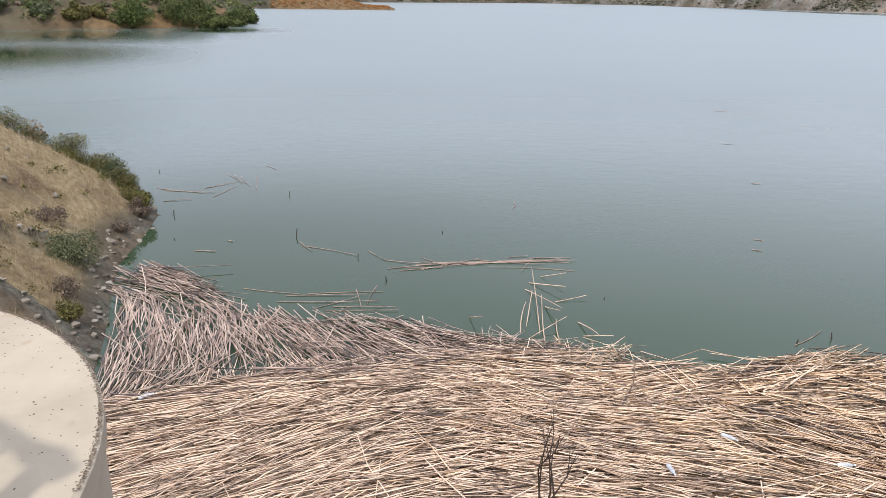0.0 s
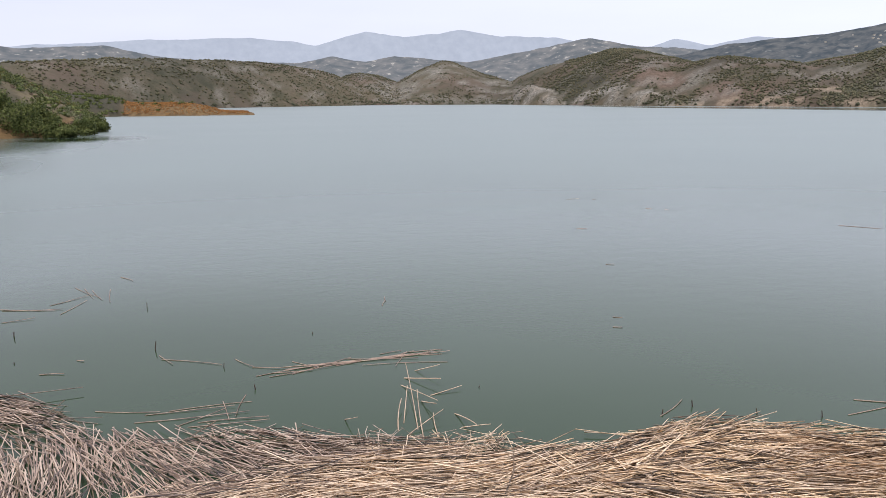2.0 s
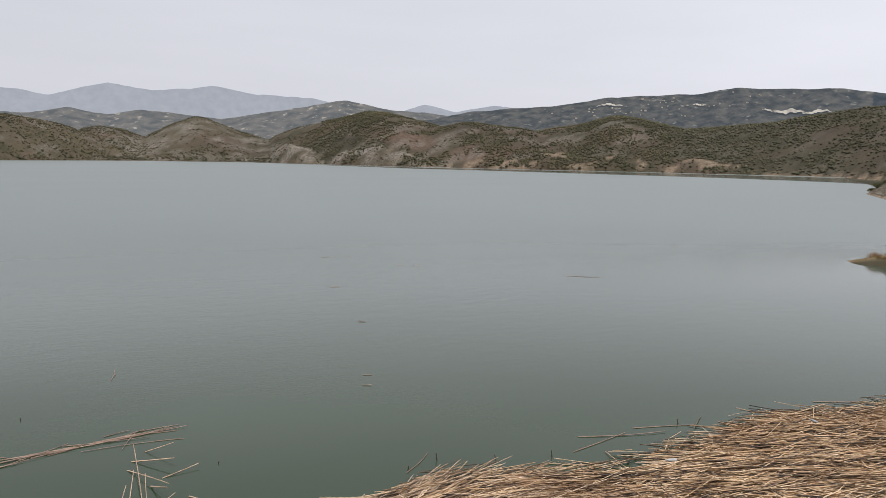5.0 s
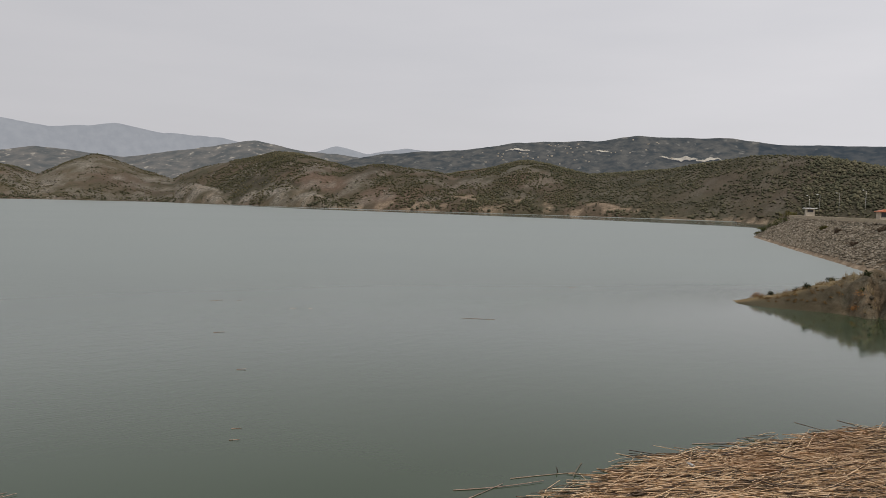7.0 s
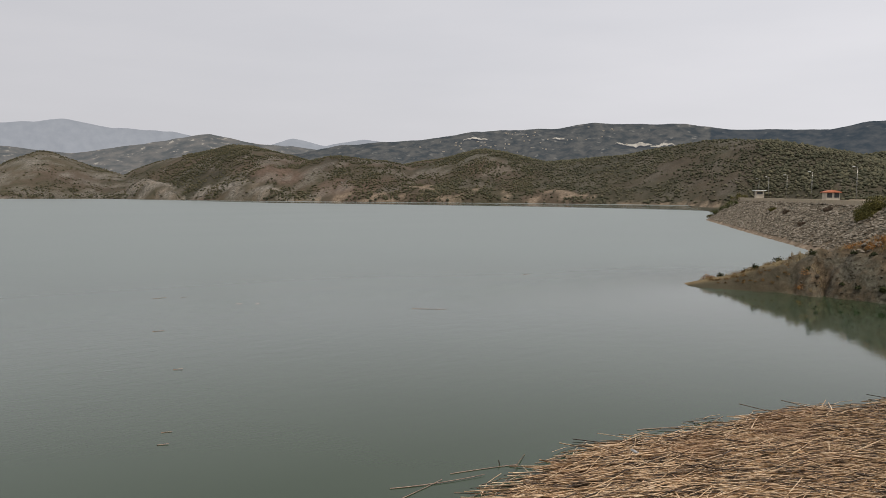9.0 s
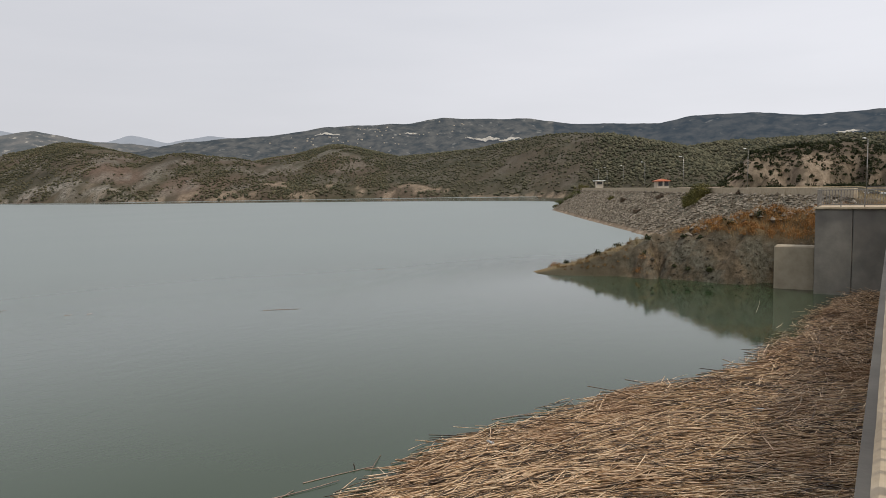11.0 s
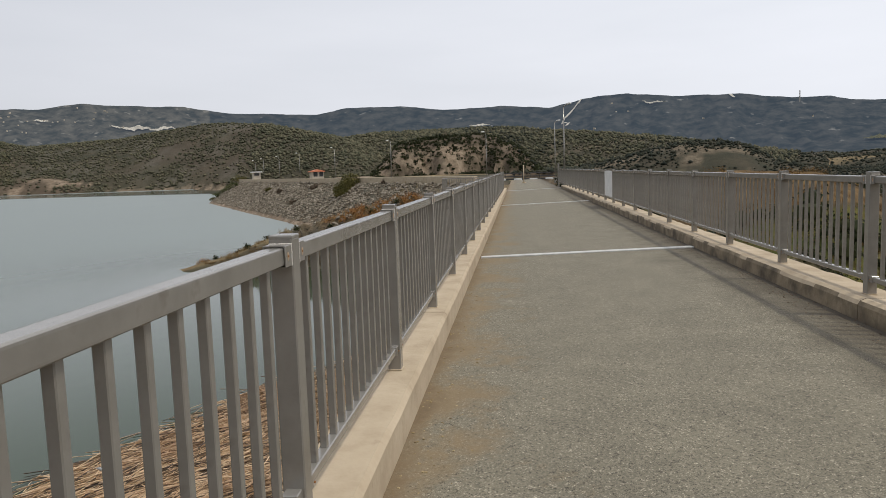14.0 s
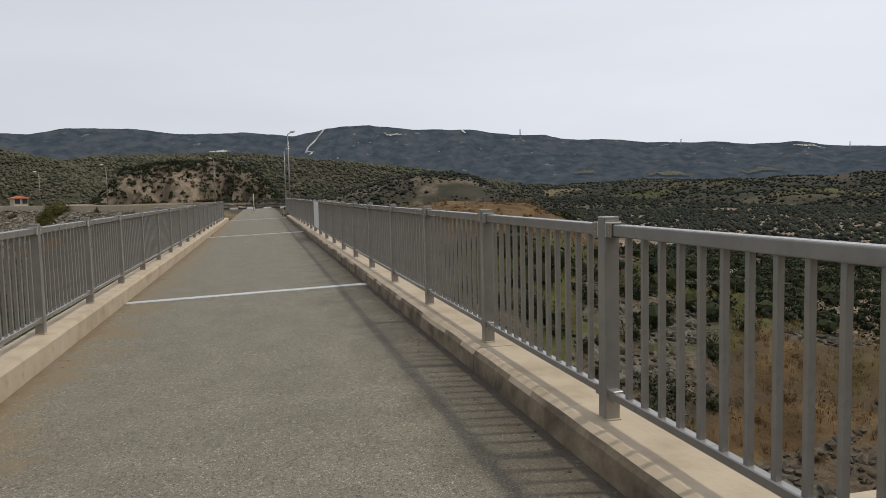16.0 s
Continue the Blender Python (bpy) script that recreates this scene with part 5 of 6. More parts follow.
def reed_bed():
    """Added underlay: an uneven dark sheet that fills the gaps between the stems."""
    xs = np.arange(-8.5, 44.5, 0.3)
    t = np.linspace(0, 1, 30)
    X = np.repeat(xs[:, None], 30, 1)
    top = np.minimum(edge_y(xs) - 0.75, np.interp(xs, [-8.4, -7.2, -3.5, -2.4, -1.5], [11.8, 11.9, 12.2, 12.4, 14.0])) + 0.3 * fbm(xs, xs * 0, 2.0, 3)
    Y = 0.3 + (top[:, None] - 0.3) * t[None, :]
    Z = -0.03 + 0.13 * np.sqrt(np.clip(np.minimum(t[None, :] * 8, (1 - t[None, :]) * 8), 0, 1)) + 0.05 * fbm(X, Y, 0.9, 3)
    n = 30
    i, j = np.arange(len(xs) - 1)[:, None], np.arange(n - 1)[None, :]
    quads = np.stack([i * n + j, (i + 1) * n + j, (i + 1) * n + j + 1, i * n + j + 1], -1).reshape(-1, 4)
    ob = new("reed_underlay", mesh_np("reed_underlay", np.stack([X, Y, Z], -1).reshape(-1, 3), quads, MAT["reed_bed"]))
    return tagged(ob, "dark brown underlay sheet beneath the floating reeds", "reeds", kind="stuff")


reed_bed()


def cane(name, a, b, z0, z1, rad, label, category, group, mat="reed"):
    """One cane from a to b (plan), with its own slight bow and nodes."""
    a, b = Vector((*a, z0)), Vector((*b, z1))
    bm = bmesh.new()
    d = b - a
    side = d.cross(Vector((0, 0, 1)))
    if side.length < 1e-4:
        side = Vector((1, 0, 0))
    side.normalize()
    up = side.cross(d).normalized()
    rings, steps, bow = [], 6, random.uniform(-0.04, 0.04) * d.length
    for k in range(steps + 1):
        s = k / steps
        p = d * s + side * bow * (s - s * s) * 4
        w = rad * (1.05 - 0.4 * s) * (1.15 if k % 2 else 1.0)
        rings.append([bm.verts.new(p + side * w * math.cos(q) + up * w * math.sin(q)) for q in (0.3, 1.87, 3.44, 5.01)])
    for r0, r1 in zip(rings, rings[1:]):
        for i in range(4):
            bm.faces.new((r0[i], r0[(i + 1) % 4], r1[(i + 1) % 4], r1[i]))
    bm.faces.new(rings[0][::-1])
    bm.faces.new(rings[-1])
    ob = new(name, from_bm(name, bm, MAT[mat]))
    ob.location = a
    return tagged(ob, label, category, group)


FLOAT_LABEL = "single straw-coloured reed stem floating on the lake"


def loose(pairs, group, rad=0.010):
    for ax, ay, bx, by in pairs:
        cane("floating_reed", (ax, ay), (bx, by), 0.008, 0.01 + random.uniform(0, 0.03), rad, FLOAT_LABEL, "reed", group, "reed_wet")


# raft off the mat's corner: a thin line of canes
loose([(-8.27, 20.27, -7.89, 19.39), (-8.2, 19.9, -6.68, 18.95), (-6.32, 19.3, -5.9, 18.5), (-5.93, 18.52, -5.0, 18.12)], "reeds of the drifting raft")
random.seed(5)
raft = []
for k in range(26):
    cx = -5.0 + 3.9 * random.random()
    cy = 18.02 + 0.06 * (cx + 3) + random.gauss(0, 0.14)
    ln, an = random.uniform(0.6, 2.0), radians(random.gauss(-1, 9))
    raft.append((cx - ln / 2 * math.cos(an), cy - ln / 2 * math.sin(an), cx + ln / 2 * math.cos(an), cy + ln / 2 * math.sin(an)))
loose(raft, "reeds of the drifting raft")
loose([(-1.01, 17.21, -3.2, 17.7), (-1.81, 18.35, -2.41, 17.3), (-4.9, 18.6, -4.3, 17.9)], "reeds of the drifting raft", 0.009)
# raft by the bank
loose([(-13.7, 26.9, -11.7, 26.0), (-13.4, 26.6, -11.5, 26.15), (-12.0, 26.8, -10.9, 27.8), (-11.5, 25.5, -10.9, 27.1), (-11.56, 29.2, -10.5, 27.3), (-10.9, 28.6, -10.4, 27.0),
       (-10.28, 28.5, -10.1, 26.5), (-13.1, 25.1, -12.2, 25.3), (-11.2, 28.9, -10.7, 27.2)], "reeds drifting by the bank")
# strays between the raft and the mat
loose([(-9.47, 16.82, -8.1, 16.33), (-8.4, 16.25, -6.49, 16.1), (-7.7, 15.44, -6.69, 16.02), (-7.3, 15.47, -5.81, 15.26), (-7.5, 15.3, -5.82, 15.1), (-6.74, 16.5, -6.65, 15.34),
       (-6.21, 16.7, -6.51, 15.5), (-8.6, 15.9, -6.2, 15.7), (-7.9, 16.3, -6.1, 16.25)], "stray reeds off the mat")
# tangled tuft that stands out of the water
random.seed(9)
for ax, ay, bx, by in [(-3.3, 13.7, -2.9, 14.9), (-3.1, 14.0, -2.65, 15.3), (-2.9, 13.6, -2.3, 16.7), (-2.6, 16.1, -2.2, 14.4), (-2.4, 15.0, -2.3, 14.2), (-2.6, 13.0, -2.4, 14.1),
                       (-2.4, 16.5, -1.7, 15.7), (-2.0, 16.9, -1.5, 16.4), (-2.1, 15.25, -1.27, 15.4), (-1.9, 14.1, -1.85, 12.9), (-2.0, 13.4, -1.45, 13.1), (-4.26, 14.6, -4.1, 14.0),
                       (-2.9, 13.2, -2.5, 15.0), (-3.2, 13.4, -2.2, 14.0)]:
    cane("tangled_reed", (ax, ay), (bx, by), 0.0, random.uniform(0.05, 0.35), random.uniform(0.010, 0.016), "bent reed stem of a tangle rising from the water", "reed", "tangled reeds off the mat")
# single bits far out and pegs that stick up
loose([(-1.34, 23.05, -1.1, 23.6), (-1.1, 23.55, -1.0, 24.1), (17.0, 44.6, 17.9, 44.5), (18.6, 43.9, 19.0, 43.9), (25.75, 30.05, 27.0, 28.5), (5.25, 19.3, 5.5, 19.15), (4.7, 18.4, 4.95, 18.25),
       (14.7, 9.75, 15.8, 8.95), (-11.1, 19.75, -10.5, 19.6), (-10.1, 30.4, -9.6, 29.6), (-10.35, 20.6, -10.15, 20.45), (19.6, 39.0, 19.9, 38.8), (20.4, 38.15, 20.6, 38.05), (2.3, 12.5, 3.3, 13.1),
       (45.0, 36.4, 45.6, 36.1), (7.0, 11.8, 9.1, 10.75), (6.2, 11.2, 8.2, 11.3), (8.6, 11.4, 10.2, 10.6), (36.5, 6.0, 40.5, 6.4), (9.0, 26.0, 9.3, 25.8), (12.0, 34.0, 12.5, 33.8)], "reeds adrift on the lake", 0.012)
for x, y, h in [(-8.87, 25.5, 0.35), (-8.41, 20.8, 0.5), (-6.65, 18.8, 0.25), (-5.96, 17.0, 0.25), (-3.99, 20.8, 0.12), (-0.87, 15.36, 0.1), (2.4, 12.6, 0.2), (3.3, 12.7, 0.3), (4.4, 11.9, 0.25),
                (5.6, 11.3, 0.3), (-12.4, 23.4, 0.35), (-14.2, 29.7, 0.2), (9.9, 10.9, 0.25), (-11.9, 20.9, 0.1)]:
    cane("reed_stub", (x, y), (x + random.uniform(-0.05, 0.05), y + random.uniform(-0.05, 0.05)), -0.1, h * 0.5, 0.017, "short dark stub sticking out of the water", "stub", "stubs standing in the lake", "bark")


def bottle(at, turn, label):
    """A drifting drinks bottle: lathe-turned body and a cap."""
    ob = thing("plastic_bottle", pose(*at, 88, 0, turn), label, "bottle", "litter on the reeds")
    bm = bmesh.new()
    prof = [(0.0, 0.0), (0.034, 0.002), (0.038, 0.02), (0.036, 0.07), (0.038, 0.12), (0.037, 0.17), (0.022, 0.215), (0.013, 0.235), (0.013, 0.25)]
    rings = [[bm.verts.new((r * math.cos(q * math.pi / 5), r * math.sin(q * math.pi / 5), z - 0.12)) for q in range(10)] for r, z in prof[1:]]
    for r0, r1 in zip(rings, rings[1:]):
        for i in range(10):
            bm.faces.new((r0[i], r0[(i + 1) % 10], r1[(i + 1) % 10], r1[i]))
    bm.faces.new(rings[0][::-1])
    bm.faces.new(rings[-1])
    part("bottle_body", from_bm("bottle_body", bm, MAT["plastic"], True), ob)
    part("cap", from_bm("cap", cyl_bm(0.016, 0.016, 0.02, 10, Matrix.Translation((0, 0, 0.14))), MAT["white"]), ob)


for k, (x, y) in enumerate([(-2.31, 8.4), (-1.03, 9.1), (0.35, 8.2), (-10.45, 11.4), (12.4, 8.6), (18.4, 3.2), (7.2, 9.2), (26.0, 2.2)]):
    bottle((x, y, 0.26), 40 * k, "crumpled pale plastic bottle lying on the reeds")

# ---------- bridge ends, dam and buildings ----------
def pier_near():
    """Round-nosed pier beside the deck, flat pale top."""
    cx, cy, r, top = -9.57, 1.85, 1.74, DECK
    ob = thing("bridge_pier", (0, 0, 0), "round-nosed concrete bridge pier with a pale stained top", "pier")
    ring = [(cx + r * math.cos(a), cy + r * math.sin(a)) for a in np.linspace(0, math.pi, 40)] + [(cx - r, 0.3), (cx + r, 0.3)]

    def loft(name, zs, mat):
        bm = bmesh.new()
        rows_ = []
        for z, grow in zs:
            rows_.append([bm.verts.new((cx + (x - cx) * grow, cy + (y - cy) * grow if y > 0.4 else y, z)) for x, y in ring])
        n = len(ring)
        for a, b in zip(rows_, rows_[1:]):
            for i in range(n):
                bm.faces.new((a[i], a[(i + 1) % n], b[(i + 1) % n], b[i]))
        bm.faces.new(rows_[0][::-1])
        bm.faces.new(rows_[-1])
        return part(name, from_bm(name, bm, mat), ob)

    loft("shaft", [(-4.0, 0.99), (top - 0.10, 0.99)], MAT["concrete_pale"])
    loft("cap_slab", [(top - 0.10, 0.992), (top - 0.10, 1.0), (top - 0.015, 1.0), (top, 0.99)], MAT["concrete_pale"])
    # worn, chipped rim and specks of dirt
    rng = np.random.RandomState(8)
    for name, n, mat, label in (("chipped_rim", 1300, "heather", "brown chipped edge"), ("dirt_speck", 260, "heather", "scattered dark dirt")):
        a = rng.uniform(0, 1.6, n)
        if name == "chipped_rim":
            q, s = r * (0.998 - np.abs(rng.normal(0, 0.006, n))), rng.uniform(0.002, 0.0045, n)
        else:
            q, s = r * np.sqrt(rng.uniform(0.2, 0.95, n)), rng.uniform(0.002, 0.0055, n)
        P = np.stack([cx + q * np.cos(a), cy + q * np.sin(a), np.full(n, top)], -1)
        V, F = lumps(P, s, 0.3, rng)
        tagged(part(name, mesh_np(name, V, F, MAT[mat], False), ob), label, kind="stuff")
    return ob


def abutment_far():
    ob = thing("abutment", (0, 0, 0), "tall grey concrete abutment wall standing in the lake", "abutment", kind="structure")
    top = DECK - 0.35
    part("wall_panel", from_bm("wall_panel", box_bm(3.0, 1.93, top + 4, 0.03, (46.3, 3.1, (top - 4) / 2)), MAT["concrete_grey"]), ob)
    part("wall_panel", from_bm("wall_panel", box_bm(3.0, 1.93, top + 4, 0.03, (46.32, 1.14, (top - 4) / 2)), MAT["concrete_grey"]), ob)
    part("coping", from_bm("coping", box_bm(3.2, 4.1, 0.14, 0.02, (46.3, 2.1, top + 0.072)), MAT["concrete"]), ob)
    part("low_wing_wall", from_bm("low_wing_wall", box_bm(1.2, 2.3, 6.2, 0.08, (46.9, 5.3, -0.4)), MAT["concrete_pale"]), ob, None, "pale low concrete block")
    r = thing("abutment_railing", (44.95, 0.35, top + 0.142), "grey metal railing round the abutment top", "railing")
    for k in range(4):
        part("railing_upright", from_bm("railing_upright", box_bm(0.06, 0.06, 1.0, 0.005, (0, 1.2 * k, 0.5)), MAT["steel"]), r)
    for k in range(3):
        part("railing_upright", from_bm("railing_upright", box_bm(0.06, 0.06, 1.0, 0.005, (0.9 * (k + 1), 3.6, 0.5)), MAT["steel"]), r)
    for z in (0.98, 0.14):
        part("rail", from_bm("rail", box_bm(0.05, 3.6, 0.05, 0.005, (0, 1.8, z)), MAT["steel"]), r)
        part("rail", from_bm("rail", box_bm(2.7, 0.05, 0.05, 0.005, (1.35, 3.6, z)), MAT["steel"]), r)
    bar = from_bm("baluster", box_bm(0.028, 0.028, 0.82, 0.003), MAT["steel"])
    for k in range(23):
        if k % 8:
            part("baluster", bar, r, (0, 0.15 * k, 0.56))
    for k in range(1, 18):
        if k % 6:
            part("baluster", bar, r, (0.15 * k, 3.6, 0.56))


MAT["concrete_pale"] = ramp_mat("concrete_pale", [(0.3, (0.27, 0.228, 0.165)), (0.5, (0.35, 0.298, 0.216)), (0.72, (0.41, 0.352, 0.26))], 1.3, 10, 0.9, 0.15, 35,
                                second=(7.0, 0.66, 0.75, (0.30, 0.23, 0.15)))
pier_near()
abutment_far()


def street_lamp(at, turn, tall):
    ob = thing("street_lamp", pose(*at, 0, 0, turn), "slim grey street lamp with one short arm", "street lamp", "lamps along the dam crest")
    part("pole", from_bm("pole", cyl_bm(0.055, 0.032, tall, 10, Matrix.Translation((0, 0, tall / 2))), MAT["steel"], True), ob)
    part("base_box", from_bm("base_box", box_bm(0.2, 0.2, 0.5, 0.02, (0, 0, 0.25)), MAT["steel"]), ob)
    part("arm", from_bm("arm", cyl_bm(0.03, 0.025, 0.8, 8, pose(0.37, 0, tall + 0.06, 0, 80)), MAT["steel"], True), ob)
    head = part("lamp_head", from_bm("lamp_head", box_bm(0.5, 0.18, 0.1, 0.035, (0.85, 0, tall + 0.12), seg=2), MAT["white"]), ob)
    part("glass", from_bm("glass", box_bm(0.3, 0.13, 0.03, 0.01, (0.88, 0, tall + 0.07)), MAT["plastic"]), head)


def ray_place(az, r, x0=-2.3, y0=-1.14):
    return x0 + r * math.sin(radians(az)), y0 + r * math.cos(radians(az))


for az, r, base in [(69.9, 193, 5.4), (70.5, 178, 5.4), (71.65, 162, 5.4), (73.15, 140, 5.4), (75.8, 118, 5.4), (80.1, 97, 5.4), (87.5, 83, 5.3), (92.75, 68, 5.2), (93.36, 50.5, 5.2)]:
    x, y = ray_place(az, r)
    street_lamp((x, y, base), 160 if az < 92 else 200, 10.7 - base)

# low wall along the dam's crest, in lengths
pw = thing("parapet", (0, 0, 0), "low pale concrete parapet along the dam crest", "wall", kind="structure")
pts = [Vector((x, y, 0)) for x, y in BARRIER[1:]]
for a, b in zip(pts, pts[1:]):
    d = (b - a)
    nrm = Vector((-d.y, d.x, 0)).normalized() * 2.7
    n = max(1, round(d.length / 6))
    for k in range(n):
        p, q = a + nrm + d * (k / n), a + nrm + d * ((k + 1) / n)
        mid, ln = (p + q) / 2, (q - p).length
        part("parapet_block", from_bm("parapet_block", box_bm(ln - 0.03, 0.3, 0.75, 0.03), MAT["concrete"]), pw,
             Matrix.Translation((mid.x, mid.y, 5.4 + 0.33)) @ Matrix.Rotation(math.atan2(d.y, d.x), 4, "Z"))


def gable_house(at, turn, sx, sy, h, label):
    ob = thing("house", pose(*at, 0, 0, turn), label, "house")
    w = part("wall", from_bm("wall", box_bm(sx, sy, h + 2.0, 0.02, (0, 0, h / 2 - 1.0)), MAT["plaster"]), ob)
    v = [(-sx / 2 - .3, -sy / 2 - .3, h), (sx / 2 + .3, -sy / 2 - .3, h), (sx / 2 + .3, sy / 2 + .3, h), (-sx / 2 - .3, sy / 2 + .3, h), (-sx / 2 - .1, 0, h + sy * .17), (sx / 2 + .1, 0, h + sy * .17),
         (-sx / 2 - .3, -sy / 2 - .3, h - .12), (sx / 2 + .3, -sy / 2 - .3, h - .12), (sx / 2 + .3, sy / 2 + .3, h - .12), (-sx / 2 - .3, sy / 2 + .3, h - .12)]
    f = [(0, 1, 5, 4), (2, 3, 4, 5), (1, 2, 5), (3, 0, 4), (6, 7, 1, 0), (7, 8, 2, 1), (8, 9, 3, 2), (9, 6, 0, 3), (9, 8, 7, 6)]
    part("roof", mesh_of("roof", v, f, MAT["roof"]), ob, None, "red clay tile roof")
    for sxn in (-0.28, 0.22):
        part("window", from_bm("window", box_bm(0.8, 0.06, 0.9, 0.01, (sx * sxn, -sy / 2 - 0.02, h * 0.55)), MAT["dark"]), ob)
        part("window", from_bm("window", box_bm(0.06, 0.8, 0.9, 0.01, (-sx / 2 - 0.02, sy * sxn, h * 0.55)), MAT["dark"]), ob)
    part("door", from_bm("door", box_bm(0.9, 0.07, 1.8, 0.01, (0, -sy / 2 - 0.02, 0.9)), MAT["bark"]), ob)
    return ob


x, y = ray_place(74.4, 150)
gable_house((x, y, 6.1), 25, 3.6, 2.3, 1.25, "small cream house with a red tile roof beside the dam")


def hut(at):
    ob = thing("guard_hut", pose(*at, 0, 0, 28), "small white hut with a flat overhanging roof on the dam", "hut")
    part("wall", from_bm("wall", box_bm(1.8, 1.8, 2.6, 0.02, (0, 0, -0.1)), MAT["plaster"]), ob)
    part("roof", from_bm("roof", box_bm(2.7, 2.7, 0.22, 0.06, (0, 0, 1.3)), MAT["white"]), ob)
    part("window", from_bm("window", box_bm(0.06, 1.2, 0.6, 0.01, (-0.91, 0, 0.75)), MAT["dark"]), ob)
    part("door", from_bm("door", box_bm(0.8, 0.06, 1.3, 0.01, (0, -0.91, 0.4)), MAT["bark"]), ob)


x, y = ray_place(69.93, 186)
hut((x, y, 6.5))

# far end of the roadway: black-and-white kerb, dark fence, a post
fence = thing("end_barrier", (92.5, -1.6, 5.15), "low dark metal barrier across the end of the roadway", "barrier")
for k in range(9):
    part("barrier_post", from_bm("barrier_post", box_bm(0.08, 0.08, 0.9, 0.01, (0, -4.4 + k * 1.1, 0.45)), MAT["dark"]), fence)
for z in (0.85, 0.45):
    part("barrier_rail", from_bm("barrier_rail", box_bm(0.05, 8.9, 0.10, 0.01, (0, 0, z)), MAT["dark"]), fence)
ek = thing("painted_kerb", (91.6, -1.6, 5.15), "kerb painted in black and white lengths", "kerb", kind="structure")
for k in range(10):
    part("kerb_stone", from_bm("kerb_stone", box_bm(0.25, 0.96, 0.2, 0.02, (0, -4.4 + k, 0.1)), MAT["white" if k % 2 else "dark"]), ek)
bl = thing("bollard", (70.0, -1.55, 5.15), "thin pale post standing in the roadway", "post")
part("shaft", from_bm("shaft", cyl_bm(0.05, 0.05, 1.8, 10, Matrix.Translation((0, 0, 0.9))), MAT["concrete"], True), bl)
part("foot", from_bm("foot", cyl_bm(0.2, 0.16, 0.15, 12, Matrix.Translation((0, 0, 0.075))), MAT["concrete"]), bl)
gp = thing("gate_post", (53.6, -4.01, 5.15), "tall grey steel post at the railing's end", "post")
part("shaft", from_bm("shaft", box_bm(0.12, 0.12, 1.75, 0.01, (0, 0, 0.87)), MAT["steel"]), gp)
part("cap", from_bm("cap", box_bm(0.15, 0.15, 0.03, 0.01, (0, 0, 1.76)), MAT["steel"]), gp)
# closed sheet fixed to one bay of the valley-side railing
sh = thing("sheet_panel", (2.169 + SP * 9 + 1.1, -3.965, KERB_R + 0.61), "plain pale sheet metal fixed to the railing", "panel")
part("sheet", from_bm("sheet", box_bm(SP * 0.9, 0.012, 0.86, 0.003), MAT["white"]), sh)
part("frame_edge", from_bm("frame_edge", box_bm(0.03, 0.02, 0.88, 0.003, (0, -0.004, 0)), MAT["steel"]), sh)
# chute wall below
cw = new("chute_wall", from_bm("chute_wall", box_bm(0.5, 16.0, 9.0, 0.05), MAT["concrete"]))
cw.matrix_basis = pose(9.4, -20.3, DECK - 4.45 - 4.5, 0, 0, 0)
tagged(cw, "pale concrete spillway chute wall below the bridge", "wall", kind="structure")


def mast(az, r, base, tall):
    x, y = ray_place(az, r)
    ob = thing("radio_mast", (x, y, base), "thin lattice radio mast on the ridge", "mast", "masts on the ridge")
    for sx, sy in ((-1, -1), (1, -1), (1, 1), (-1, 1)):
        part("leg", from_bm("leg", cyl_bm(0.45, 0.25, tall, 5, Matrix.Translation((sx * 0.9, sy * 0.9, tall / 2))), MAT["steel"]), ob)
    for k in range(5):
        part("brace", from_bm("brace", box_bm(2.2, 2.2, 0.4, 0.05, (0, 0, tall * (k + 0.6) / 5)), MAT["steel"]), ob)


for az, el0, el1 in ((110.1, 4.05, 4.7), (122.0, 3.0, 3.5), (133.0, 2.2, 2.8)):
    mast(az, 1960, EYE_Z + 1960 * math.tan(radians(el0)) - 8, 1960 * (math.tan(radians(el1)) - math.tan(radians(el0))) + 8)


def far_house(at, turn, sx, sy, h, label):
    ob = thing("village_house", pose(*at, 0, 0, turn), label, "house", "houses on the ridge")
    part("wall", from_bm("wall", box_bm(sx, sy, h, 0.1, (0, 0, h / 2 - 1)), MAT["plaster"]), ob)
    part("roof", from_bm("roof", box_bm(sx + 0.8, sy + 0.8, 0.7, 0.2, (0, 0, h - 0.7)), MAT["plaster"]), ob)
    return ob


rh = np.random.RandomState(31)
first = far_house((0, 0, 0), 0, 6.0, 4.5, 3.4, "small white house on the far wooded ridge")
spots = [(rh.triangular(44, 54, 66), 0.62 + 0.33 * rh.rand() ** 0.8) for _ in range(46)] + [(rh.uniform(76, 136), rh.uniform(0.45, 0.85)) for _ in range(13)]
for k, (az, t) in enumerate(spots):
    x, y, z = (float(v[0]) for v in range_height(np.array([az]), np.array([t]), RANGE_R, 1000, 2000, 80.0))
    m = pose(x, y, z + 1.0, 0, 0, rh.uniform(0, 180)) @ Matrix.Diagonal((rh.uniform(0.4, 1.3), rh.uniform(0.5, 1.1), rh.uniform(0.6, 1.1), 1))
    if k == 0:
        first.matrix_basis = m
    else:
        copy_thing(first, m)
x, y, z = (float(v[0]) for v in range_height(np.array([116.2]), np.array([0.08]), RANGE_R, 1000, 2000, 80.0))
gh = thing("greenhouse", pose(x, y, z + 1.5, 0, 0, -25), "long white greenhouse in the valley fields", "greenhouse")
part("wall", from_bm("wall", box_bm(26, 8, 3.0, 0.1, (0, 0, 1.0)), MAT["white"]), gh)
part("roof", from_bm("roof", box_bm(26.4, 8.4, 0.6, 0.25, (0, 0, 2.8)), MAT["white"]), gh)

